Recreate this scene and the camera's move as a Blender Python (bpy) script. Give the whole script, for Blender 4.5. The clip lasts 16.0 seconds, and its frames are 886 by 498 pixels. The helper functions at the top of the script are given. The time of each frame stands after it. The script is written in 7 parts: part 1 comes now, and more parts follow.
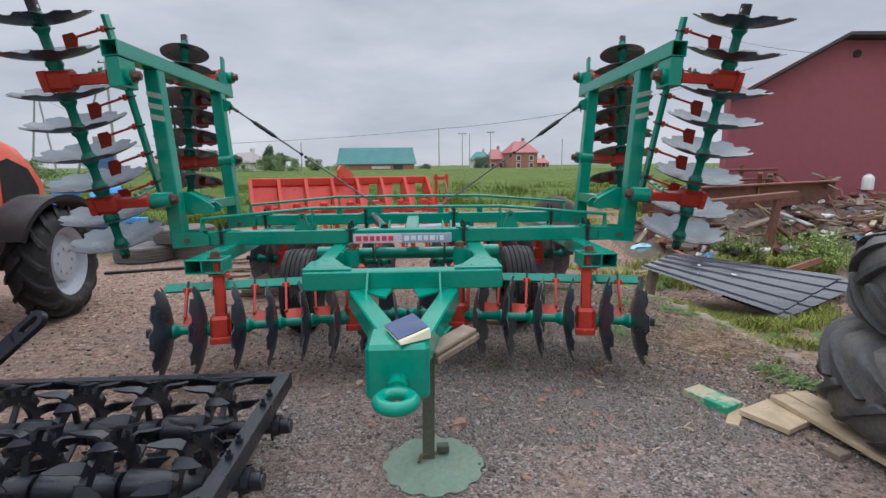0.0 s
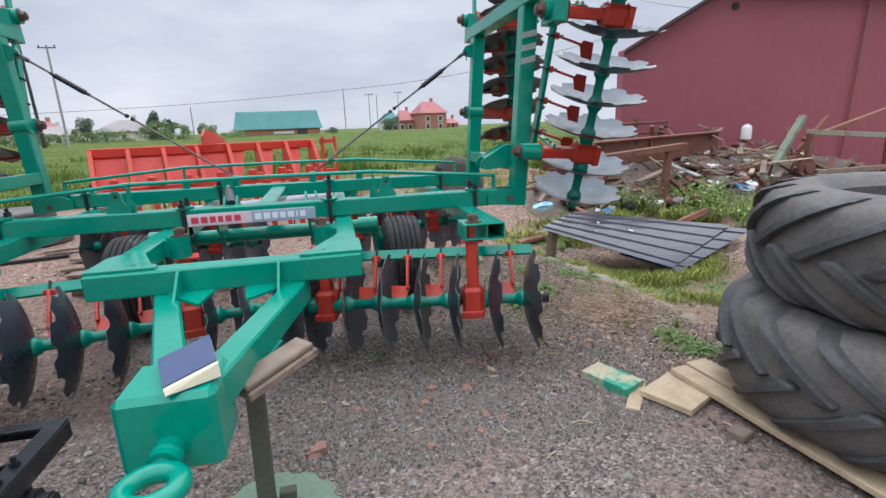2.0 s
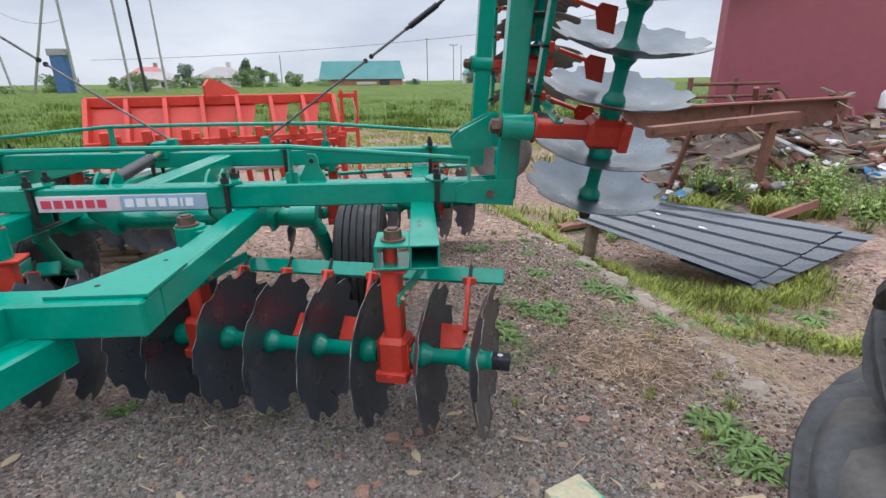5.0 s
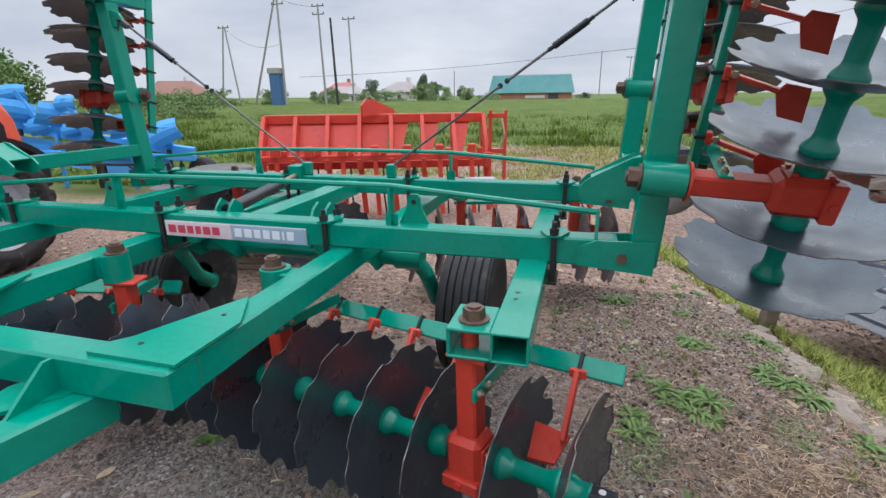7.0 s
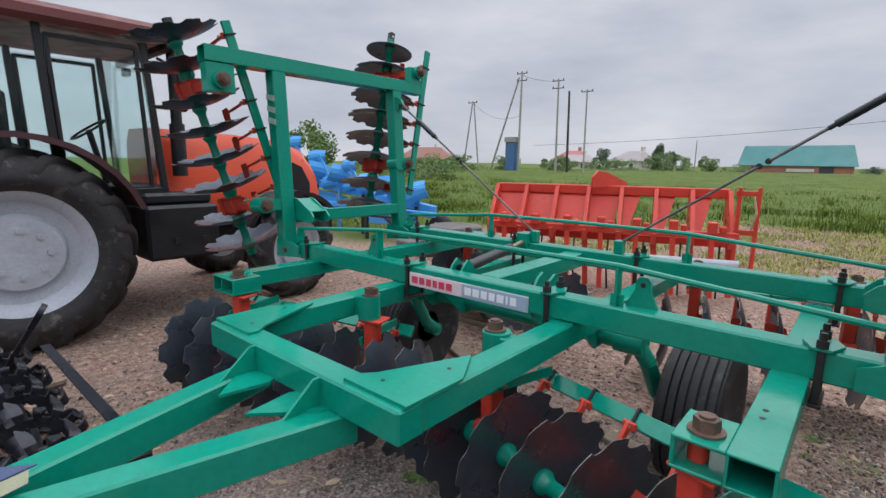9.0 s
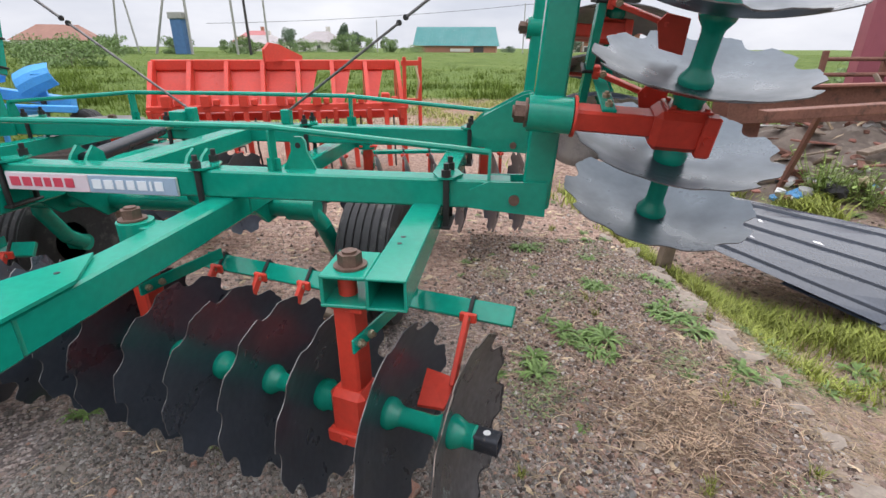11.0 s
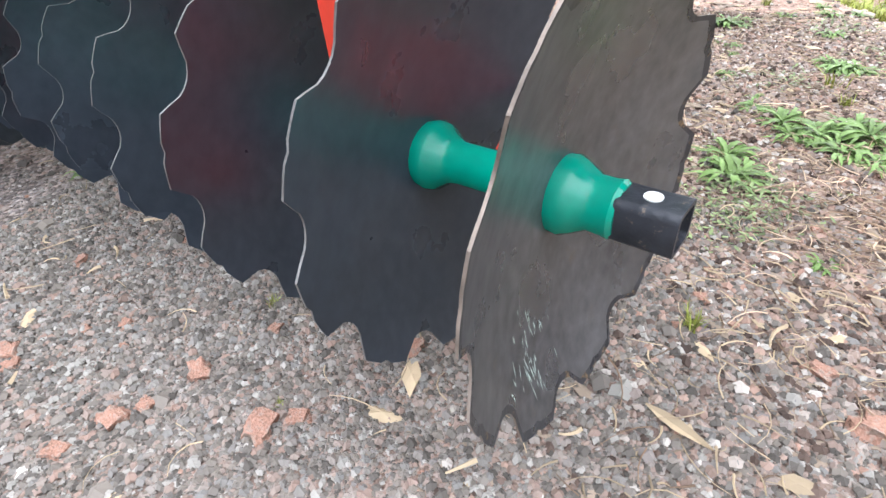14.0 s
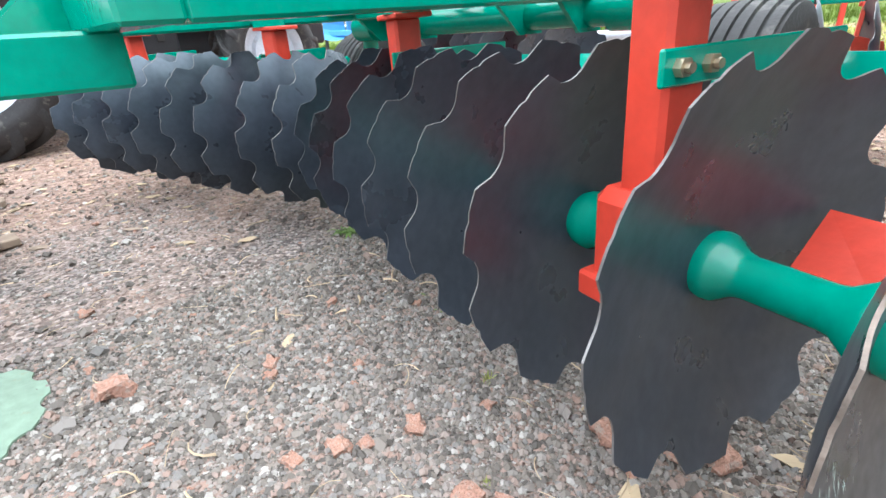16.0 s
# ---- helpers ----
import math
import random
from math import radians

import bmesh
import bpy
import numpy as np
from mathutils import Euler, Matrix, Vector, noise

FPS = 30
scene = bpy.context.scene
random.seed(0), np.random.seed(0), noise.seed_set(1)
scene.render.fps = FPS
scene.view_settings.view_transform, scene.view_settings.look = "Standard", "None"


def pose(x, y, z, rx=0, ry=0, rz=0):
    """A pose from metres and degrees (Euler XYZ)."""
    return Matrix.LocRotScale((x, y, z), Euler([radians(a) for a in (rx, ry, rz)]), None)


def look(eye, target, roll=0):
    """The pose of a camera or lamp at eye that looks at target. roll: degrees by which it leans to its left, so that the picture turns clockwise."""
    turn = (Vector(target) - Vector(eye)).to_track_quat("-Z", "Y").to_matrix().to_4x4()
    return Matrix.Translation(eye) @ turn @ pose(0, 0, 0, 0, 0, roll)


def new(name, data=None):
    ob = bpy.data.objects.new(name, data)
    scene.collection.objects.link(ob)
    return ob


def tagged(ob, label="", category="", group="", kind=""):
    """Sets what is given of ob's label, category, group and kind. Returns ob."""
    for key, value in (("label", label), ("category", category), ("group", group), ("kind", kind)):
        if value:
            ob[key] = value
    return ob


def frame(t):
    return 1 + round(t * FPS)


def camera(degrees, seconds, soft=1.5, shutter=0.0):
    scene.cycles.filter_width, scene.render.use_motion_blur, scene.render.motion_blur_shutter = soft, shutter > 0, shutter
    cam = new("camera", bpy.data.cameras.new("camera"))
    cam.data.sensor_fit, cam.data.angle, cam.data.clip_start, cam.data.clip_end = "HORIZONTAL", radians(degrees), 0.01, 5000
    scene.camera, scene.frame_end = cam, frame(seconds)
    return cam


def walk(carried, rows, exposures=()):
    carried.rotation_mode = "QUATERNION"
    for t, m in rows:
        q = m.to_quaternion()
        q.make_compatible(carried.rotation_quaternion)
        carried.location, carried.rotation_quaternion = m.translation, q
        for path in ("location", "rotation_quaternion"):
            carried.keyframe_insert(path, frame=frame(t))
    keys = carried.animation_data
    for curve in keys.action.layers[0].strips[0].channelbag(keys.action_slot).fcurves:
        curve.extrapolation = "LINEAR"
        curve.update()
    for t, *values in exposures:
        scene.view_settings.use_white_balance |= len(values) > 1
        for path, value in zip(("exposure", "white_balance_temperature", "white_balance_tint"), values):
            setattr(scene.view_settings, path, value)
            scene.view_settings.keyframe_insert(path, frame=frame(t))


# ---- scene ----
# Camera and its walk
cam = camera(84.0, 16.0, soft=1.5)
PATH = [
    (0, (0.148, 0.017, 1.541), (0.236, 1.986, 1.207), -0.5),
    (0.5, (0.1, 0.059, 1.522), (0.18, 2.023, 1.151), -0.4),
    (1, (0.218, 0.207, 1.514), (0.294, 2.151, 1.051), 0.0),
    (1.5, (0.404, 0.376, 1.524), (0.546, 2.315, 1.055), -1.5),
    (2, (0.534, 0.594, 1.5), (0.947, 2.49, 1.013), -2.1),
    (2.5, (0.659, 0.818, 1.522), (1.181, 2.682, 1.02), 0.5),
    (3, (0.852, 0.973, 1.498), (1.353, 2.836, 0.97), -0.9),
    (3.5, (1.059, 1.131, 1.523), (1.468, 3.006, 0.958), -1.5),
    (3.7, (1.105, 1.213, 1.498), (1.501, 3.09, 0.933), -1.6),
    (5.8, (1.541, 1.833, 1.525), (1.5, 3.711, 0.838), 0.0),
    (6, (1.512, 1.901, 1.542), (1.475, 3.782, 0.862), 0.3),
    (6.5, (1.515, 1.984, 1.549), (1.348, 3.862, 0.881), 0.0),
    (7, (1.622, 2.059, 1.584), (1.104, 3.898, 0.99), -0.7),
    (7.5, (1.649, 2.07, 1.596), (0.783, 3.816, 1.15), -0.9),
    (8, (1.601, 2.018, 1.62), (0.5, 3.643, 1.235), 0.7),
    (8.2, (1.59, 2.0, 1.628), (0.421, 3.582, 1.267), 0.7),
    (9.2, (1.6, 2.01, 1.635), (0.308, 3.497, 1.287), 0.9),
    (10.3, (1.648, 2.07, 1.591), (0.917, 3.881, 1.152), 1.0),
    (10.5, (1.674, 2.1, 1.577), (1.134, 3.96, 1.082), 1.4),
    (11, (1.76, 2.174, 1.502), (1.527, 4.012, 0.747), 0.3),
    (11.5, (1.779, 2.231, 1.466), (1.547, 3.988, 0.538), -1.8),
    (12, (1.677, 2.255, 1.42), (1.254, 3.874, 0.324), -2.1),
    (12.5, (1.571, 2.326, 1.366), (1.098, 3.891, 0.214), -3.0),
    (13, (1.663, 2.518, 1.29), (1.225, 4.09, 0.134), -4.3),
    (13.2, (1.719, 2.615, 1.203), (1.288, 4.183, 0.038), -0.9),
    (13.5, (1.745, 2.719, 1.036), (1.261, 4.188, -0.232), -0.9),
    (13.7, (1.736, 2.77, 0.919), (1.164, 4.17, -0.39), -4.3),
    (14, (1.732, 2.791, 0.774), (1.047, 4.208, -0.459), -4.6),
    (14.5, (1.713, 2.785, 0.746), (0.921, 4.276, -0.326), -3.6),
    (15, (1.683, 2.774, 0.744), (0.718, 4.208, -0.263), -4.2),
    (15.5, (1.656, 2.741, 0.762), (0.451, 4.054, -0.147), -5.4),
    (16, (1.633, 2.691, 0.775), (0.294, 3.915, -0.067), -4.5),
]
walk(cam, [(t, look(eye, target, roll)) for t, eye, target, roll in PATH],
     exposures=[(0.0, 0.15, 6400, 10), (1.0, 0.45, 6400, 10), (2.0, 0.42, 6300, 10), (3.0, 0.38, 6300, 9), (3.6, 0.48, 6330, 9), (6.5, 0.48, 6300, 10), (7.0, 0.4, 6350, 10), (8.0, 0.16, 6450, 11),
                (10.5, 0.26, 6650, 12), (11.0, 0.66, 6700, 12), (11.5, 0.72, 6600, 11), (12.0, 0.93, 6350, 9), (12.3, 1.0, 6200, 9), (13.0, 1.07, 6100, 10), (13.5, 1.32, 6250, 10), (14.0, 1.8, 6350, 9), (15.0, 1.9, 6330, 7), (16.0, 1.88, 6350, 6)])

# World: an overcast sky over a clear one, with a wide, weak sun
world = bpy.data.worlds.new("sky")
scene.world = world
world.use_nodes = True
wn, wl = world.node_tree.nodes, world.node_tree.links
wn.clear()
w_out, w_bg = wn.new("ShaderNodeOutputWorld"), wn.new("ShaderNodeBackground")
w_tex = wn.new("ShaderNodeTexSky")
w_tex.sky_type, w_tex.sun_disc = "NISHITA", False
w_tex.sun_elevation, w_tex.sun_rotation = radians(52), radians(200)
w_gain = wn.new("ShaderNodeMix")
w_gain.data_type, w_gain.blend_type = "RGBA", "MULTIPLY"
w_gain.inputs[0].default_value = 1.0
w_gain.inputs[7].default_value = (0.10, 0.10, 0.10, 1)
w_co, w_map = wn.new("ShaderNodeTexCoord"), wn.new("ShaderNodeMapping")
w_map.inputs["Scale"].default_value = (1.0, 1.0, 3.2)
w_noise = wn.new("ShaderNodeTexNoise")
w_noise.inputs["Scale"].default_value, w_noise.inputs["Detail"].default_value = 2.6, 6.0
w_noise.inputs["Roughness"].default_value = 0.55
w_ramp = wn.new("ShaderNodeValToRGB")
w_ramp.color_ramp.elements[0].position, w_ramp.color_ramp.elements[0].color = 0.30, (0.515, 0.56, 0.665, 1)
w_ramp.color_ramp.elements[1].position, w_ramp.color_ramp.elements[1].color = 0.70, (0.80, 0.83, 0.905, 1)
w_mix = wn.new("ShaderNodeMix")
w_mix.data_type = "RGBA"
w_mix.inputs[0].default_value = 0.93
for a, b in ((w_co.outputs["Generated"], w_map.inputs[0]), (w_map.outputs[0], w_noise.inputs["Vector"]),
             (w_noise.outputs["Fac"], w_ramp.inputs[0]), (w_tex.outputs[0], w_gain.inputs[6]),
             (w_gain.outputs[2], w_mix.inputs[6]), (w_ramp.outputs[0], w_mix.inputs[7]),
             (w_mix.outputs[2], w_bg.inputs["Color"]), (w_bg.outputs[0], w_out.inputs[0])):
    wl.new(a, b)
# an overcast sky is brighter overhead than near the horizon
w_sep, w_up, w_lift = wn.new("ShaderNodeSeparateXYZ"), wn.new("ShaderNodeMapRange"), wn.new("ShaderNodeVectorMath")
w_up.interpolation_type = "SMOOTHSTEP"
w_up.inputs["From Min"].default_value, w_up.inputs["From Max"].default_value = 0.30, 0.95
w_up.inputs["To Min"].default_value, w_up.inputs["To Max"].default_value = 0.77, 2.6
w_lift.operation = "SCALE"
wl.new(w_co.outputs["Generated"], w_sep.inputs[0])
wl.new(w_sep.outputs["Z"], w_up.inputs["Value"])
wl.new(w_mix.outputs[2], w_lift.inputs[0])
wl.new(w_up.outputs[0], w_lift.inputs["Scale"])
wl.new(w_lift.outputs[0], w_bg.inputs["Color"])
w_bg.inputs["Strength"].default_value = 1.0
sun = new("sun", bpy.data.lights.new("sun", "SUN"))
sun.data.energy, sun.data.angle, sun.data.color = 0.9, radians(75), (1.0, 0.98, 0.95)
sun.matrix_world = pose(0, 0, 20, 38, 0, 160)


# Materials
def material(name, base, rough=0.6, metal=0.0, vary=0.25, grain=40.0, patch=3.0, bump=0.15, bump_scale=120.0, spec=0.5,
             stain=None, stain_at=0.62, coat=0.0, island=0.0, ior=1.45):
    m = bpy.data.materials.new(name)
    m.use_nodes = True
    n, l = m.node_tree.nodes, m.node_tree.links
    p = n["Principled BSDF"]
    p.inputs["Roughness"].default_value, p.inputs["Metallic"].default_value = rough, metal
    p.inputs["Specular IOR Level"].default_value, p.inputs["Coat Weight"].default_value = spec, coat
    p.inputs["IOR"].default_value = ior
    co = n.new("ShaderNodeTexCoord")
    fine, wide = n.new("ShaderNodeTexNoise"), n.new("ShaderNodeTexNoise")
    for node, s, d in ((fine, grain, 4.0), (wide, patch, 5.0)):
        node.inputs["Scale"].default_value, node.inputs["Detail"].default_value = s, d
        l.new(co.outputs["Object"], node.inputs["Vector"])
    add = n.new("ShaderNodeMath")
    add.operation = "ADD"
    l.new(fine.outputs["Fac"], add.inputs[0])
    l.new(wide.outputs["Fac"], add.inputs[1])
    ramp = n.new("ShaderNodeMapRange")
    ramp.inputs["From Min"].default_value, ramp.inputs["From Max"].default_value = 0.6, 1.4
    ramp.inputs["To Min"].default_value, ramp.inputs["To Max"].default_value = 1 - vary, 1 + vary
    l.new(add.outputs[0], ramp.inputs["Value"])
    value = ramp.outputs[0]
    if island:
        geo = n.new("ShaderNodeNewGeometry")
        r2 = n.new("ShaderNodeMapRange")
        r2.inputs["To Min"].default_value, r2.inputs["To Max"].default_value = 1 - island, 1 + island
        l.new(geo.outputs["Random Per Island"], r2.inputs["Value"])
        mul = n.new("ShaderNodeMath")
        mul.operation = "MULTIPLY"
        l.new(value, mul.inputs[0])
        l.new(r2.outputs[0], mul.inputs[1])
        value = mul.outputs[0]
    tint = n.new("ShaderNodeVectorMath")
    tint.operation = "SCALE"
    tint.inputs[0].default_value = base
    l.new(value, tint.inputs["Scale"])
    colour = tint.outputs[0]
    if stain:
        spot = n.new("ShaderNodeTexNoise")
        spot.inputs["Scale"].default_value, spot.inputs["Detail"].default_value = patch * 2.3, 8.0
        spot.inputs["Roughness"].default_value = 0.65
        l.new(co.outputs["Object"], spot.inputs["Vector"])
        cut = n.new("ShaderNodeMapRange")
        cut.inputs["From Min"].default_value, cut.inputs["From Max"].default_value = stain_at, stain_at + 0.12
        l.new(spot.outputs["Fac"], cut.inputs["Value"])
        mix = n.new("ShaderNodeMix")
        mix.data_type = "RGBA"
        l.new(cut.outputs[0], mix.inputs[0])
        l.new(colour, mix.inputs[6])
        mix.inputs[7].default_value = (*stain, 1)
        colour = mix.outputs[2]
    l.new(colour, p.inputs["Base Color"])
    if rough < 0.6:
        gloss = n.new("ShaderNodeMapRange")
        gloss.inputs["From Min"].default_value, gloss.inputs["From Max"].default_value = 0.3, 0.7
        gloss.inputs["To Min"].default_value, gloss.inputs["To Max"].default_value = rough * 0.72, min(1.0, rough * 1.4)
        smear = n.new("ShaderNodeTexNoise")
        smear.inputs["Scale"].default_value, smear.inputs["Detail"].default_value = patch * 1.7, 6.0
        l.new(co.outputs["Object"], smear.inputs["Vector"])
        l.new(smear.outputs["Fac"], gloss.inputs["Value"])
        l.new(gloss.outputs[0], p.inputs["Roughness"])
    if bump:
        relief, bn = n.new("ShaderNodeTexNoise"), n.new("ShaderNodeBump")
        relief.inputs["Scale"].default_value, relief.inputs["Detail"].default_value = bump_scale, 4.0
        l.new(co.outputs["Object"], relief.inputs["Vector"])
        bn.inputs["Strength"].default_value, bn.inputs["Distance"].default_value = bump, 0.01
        l.new(relief.outputs["Fac"], bn.inputs["Height"])
        l.new(bn.outputs[0], p.inputs["Normal"])
    return m


GREEN = material("green_paint", (0.001, 0.262, 0.176), 0.17, vary=0.14, patch=2.5, bump=0.06, bump_scale=45, ior=1.45, stain=(0.006, 0.22, 0.15), stain_at=0.64)
RED = material("red_paint", (0.60, 0.054, 0.031), 0.38, vary=0.15, bump=0.06, bump_scale=60, stain=(0.36, 0.05, 0.03), stain_at=0.66)
DISC = material("black_disc_paint", (0.036, 0.043, 0.056), 0.32, vary=0.4, patch=5, bump=0.10, bump_scale=14, ior=1.7, stain=(0.044, 0.050, 0.064), stain_at=0.60)
DISC.node_tree.nodes["Principled BSDF"].inputs["Specular Tint"].default_value = (0.72, 0.88, 1.0, 1)
DISC_WORN = material("worn_disc_steel", (0.135, 0.139, 0.146), 0.30, 0.65, vary=0.4, patch=5, bump=0.07, bump_scale=16, stain=(0.17, 0.152, 0.128), stain_at=0.62)
DISC_EDGE = material("ground_disc_edge", (0.045, 0.047, 0.053), 0.28, 0.4, vary=0.5, patch=16, bump=0.15, bump_scale=30, stain=(0.33, 0.22, 0.11), stain_at=0.58)
RIM = material("bare_steel_edge", (0.15, 0.14, 0.135), 0.5, 0.5, vary=0.5, patch=9, bump=0.1)
RIM_WORN = material("rusty_steel_edge", (0.17, 0.135, 0.11), 0.6, 0.3, vary=0.6, patch=14, bump=0.3)
BLACK = material("black_enamel", (0.014, 0.0155, 0.021), 0.30, vary=0.3, bump=0.12, bump_scale=70, stain=(0.08, 0.075, 0.07), stain_at=0.6)
TUBE_END = material("chipped_black_tube", (0.022, 0.024, 0.030), 0.4, vary=0.5, patch=22, bump=0.25, bump_scale=60, stain=(0.26, 0.19, 0.12), stain_at=0.60)
RUST = material("rusty_nut", (0.16, 0.10, 0.075), 0.55, 0.5, vary=0.4, bump=0.3)
BOLT = material("zinc_bolt", (0.44, 0.37, 0.26), 0.35, 0.8, vary=0.2, bump=0.1)
DARK = material("dark_iron", (0.03, 0.028, 0.027), 0.5, 0.3, vary=0.3, bump=0.2)
RUBBER = material("tyre_rubber", (0.027, 0.026, 0.026), 0.72, vary=0.3, patch=4, bump=0.25, bump_scale=90, stain=(0.10, 0.092, 0.083), stain_at=0.56)
RUBBER_GREY = material("weathered_tyre_rubber", (0.118, 0.108, 0.099), 0.70, vary=0.4, patch=2.0, bump=0.3, bump_scale=50, stain=(0.155, 0.14, 0.123), stain_at=0.52)
LUG_DARK = material("worn_tyre_lug", (0.068, 0.067, 0.067), 0.55, vary=0.4, patch=3.5, bump=0.35, bump_scale=40, stain=(0.12, 0.11, 0.098), stain_at=0.58)
GREYRIM = material("grey_rim_paint", (0.46, 0.49, 0.54), 0.5, vary=0.15, stain=(0.25, 0.22, 0.19), stain_at=0.62)
WOOD = material("raw_timber", (0.52, 0.40, 0.26), 0.8, vary=0.25, grain=14, patch=5, bump=0.3, bump_scale=40, stain=(0.33, 0.25, 0.16), stain_at=0.6)
WOOD_OLD = material("weathered_timber", (0.25, 0.19, 0.14), 0.85, vary=0.35, grain=14, patch=4, bump=0.4, bump_scale=40, stain=(0.12, 0.09, 0.07), stain_at=0.58)
SPLASH = material("green_splashed_timber", (0.52, 0.45, 0.30), 0.7, vary=0.2, patch=3.5, stain=(0.03, 0.33, 0.20), stain_at=0.45)
RUSTBEAM = material("rusty_brown_steel", (0.19, 0.085, 0.058), 0.75, 0.1, vary=0.35, patch=3, bump=0.35, stain=(0.10, 0.05, 0.035), stain_at=0.55)
PRIMER = material("faded_primer_steel", (0.27, 0.115, 0.085), 0.8, vary=0.3, patch=2, stain=(0.16, 0.08, 0.06), stain_at=0.55)
# the pale grey patches in this colour help out the sheet's sky sheen
SHEET = material("dark_grey_coated_sheet", (0.026, 0.033, 0.046), 0.16, vary=0.3, patch=1.5, bump=0.04, bump_scale=6, ior=1.6, stain=(0.12, 0.12, 0.125), stain_at=0.66)
WALL_RED = material("oxblood_cladding", (0.315, 0.088, 0.108), 0.5, vary=0.1, grain=6, patch=0.35, bump=0.05, bump_scale=8)
ROOF_DARK = material("dark_roof_edge", (0.07, 0.065, 0.07), 0.6)
WHITE = material("dirty_white_plastic", (0.72, 0.71, 0.68), 0.5, vary=0.15, stain=(0.5, 0.46, 0.4), stain_at=0.62)
BLUE = material("blue_plough_paint", (0.06, 0.34, 0.74), 0.4, vary=0.15, bump=0.08, stain=(0.10, 0.25, 0.45), stain_at=0.64)
ORANGE = material("orange_red_bonnet", (0.66, 0.075, 0.028), 0.35, vary=0.1, bump=0.02)
CABDARK = material("dark_cab_plastic", (0.013, 0.013, 0.015), 0.5, vary=0.2)
CLOTH = material("dark_navy_cover", (0.06, 0.085, 0.17), 0.55, vary=0.15, bump=0.2, bump_scale=300)
PAPER = material("cream_paper", (0.74, 0.68, 0.48), 0.8, vary=0.1)
OLIVE = material("olive_stand_paint", (0.085, 0.095, 0.065), 0.6, vary=0.25, stain=(0.16, 0.13, 0.08), stain_at=0.6)
PLATE = material("faded_green_plate", (0.175, 0.245, 0.18), 0.7, vary=0.2, patch=5, stain=(0.24, 0.18, 0.10), stain_at=0.6)
STRIPE = material("pale_reflective_stripe", (0.42, 0.52, 0.47), 0.5, vary=0.15)
BRICK = material("broken_brick", (0.385, 0.210, 0.150), 0.95, vary=0.45, grain=14, patch=1.6, bump=0.7, bump_scale=14, stain=(0.34, 0.255, 0.205), stain_at=0.50)
TEAL = material("teal_metal_roof", (0.04, 0.20, 0.19), 0.5, vary=0.12, grain=2, patch=0.3)
# far brick walls: distance haze is put into the paled base colour
BRICKWALL = material("hazed_brick_house_wall", (0.42, 0.20, 0.14), 0.9, vary=0.15, grain=3, patch=0.4)
CREAM = material("pale_house_wall", (0.66, 0.62, 0.56), 0.9, vary=0.1, grain=3, patch=0.4)
# far red roofs, likewise paled in colour for the haze
TILE_RED = material("hazed_red_metal_roof", (0.42, 0.14, 0.135), 0.6, vary=0.15, grain=2, patch=0.4)
TILE_BROWN = material("brown_tile_roof", (0.25, 0.12, 0.085), 0.7, vary=0.15, grain=2, patch=0.4)
CONCRETE = material("concrete_pole", (0.36, 0.35, 0.33), 0.9, vary=0.2)
TARRED = material("tarred_pole", (0.05, 0.045, 0.045), 0.85, vary=0.2)
CABLE = material("grey_cable", (0.10, 0.10, 0.105), 0.7, vary=0.1, bump=0)
LEAF = material("leaves", (0.15, 0.22, 0.08), 0.6, vary=0.3, grain=2, patch=0.5, bump=0, island=0.35, spec=0.3)
LEAF_DARK = material("dark_leaves", (0.10, 0.145, 0.085), 0.6, vary=0.3, grain=2, patch=0.5, bump=0, island=0.35, spec=0.3)
BARK = material("bark", (0.12, 0.09, 0.07), 0.9, vary=0.3)
WEED = material("weed_leaves", (0.125, 0.20, 0.052), 0.5, vary=0.35, grain=30, patch=4, bump=0, island=0.45, spec=0.35)
CREEP = material("creeping_leaves", (0.16, 0.20, 0.085), 0.6, vary=0.3, grain=20, patch=4, bump=0, island=0.5, spec=0.3)
HERB = material("herb_leaves", (0.23, 0.31, 0.085), 0.55, vary=0.3, grain=9, patch=1.5, bump=0, island=0.45, spec=0.3)
GRASS = material("grass_blades", (0.275, 0.305, 0.065), 0.6, vary=0.3, grain=8, patch=1.2, bump=0, island=0.45, spec=0.3)
FIELD = material("meadow_blades", (0.098, 0.142, 0.026), 0.95, vary=0.45, grain=0.5, patch=0.12, bump=0, island=0.12, spec=0.02)
ROOT_PALE = material("pale_dry_roots", (0.54, 0.395, 0.275), 0.85, vary=0.3, grain=10, patch=2, bump=0, island=0.5)
ROOT = material("dry_roots", (0.22, 0.145, 0.095), 0.85, vary=0.3, grain=10, patch=2, bump=0, island=0.5)
STRAW = material("dry_straw", (0.40, 0.305, 0.195), 0.8, vary=0.25, grain=10, patch=2, bump=0, island=0.4)
GLASS = bpy.data.materials.new("cab_glass")
GLASS.use_nodes = True
_g = GLASS.node_tree.nodes["Principled BSDF"]
_g.inputs["Base Color"].default_value, _g.inputs["Roughness"].default_value = (0.82, 0.93, 0.92, 1), 0.03
_g.inputs["Transmission Weight"].default_value, _g.inputs["IOR"].default_value = 1.0, 1.3


# Small builders
def box(bm, lo, hi, bevel=0.004, m=None):
    """A bevelled box from corner to corner."""
    lo, hi = Vector(lo), Vector(hi)
    size, mid = hi - lo, (lo + hi) / 2
    mat4 = Matrix.Translation(mid) @ Matrix.Diagonal((abs(size.x), abs(size.y), abs(size.z), 1))
    made = bmesh.ops.create_cube(bm, size=1, matrix=(m @ mat4) if m else mat4)["verts"]
    if bevel:
        edges = list({e for v in made for e in v.link_edges})
        bmesh.ops.bevel(bm, geom=edges, offset=bevel, segments=1, affect="EDGES", profile=0.5)
    return bm


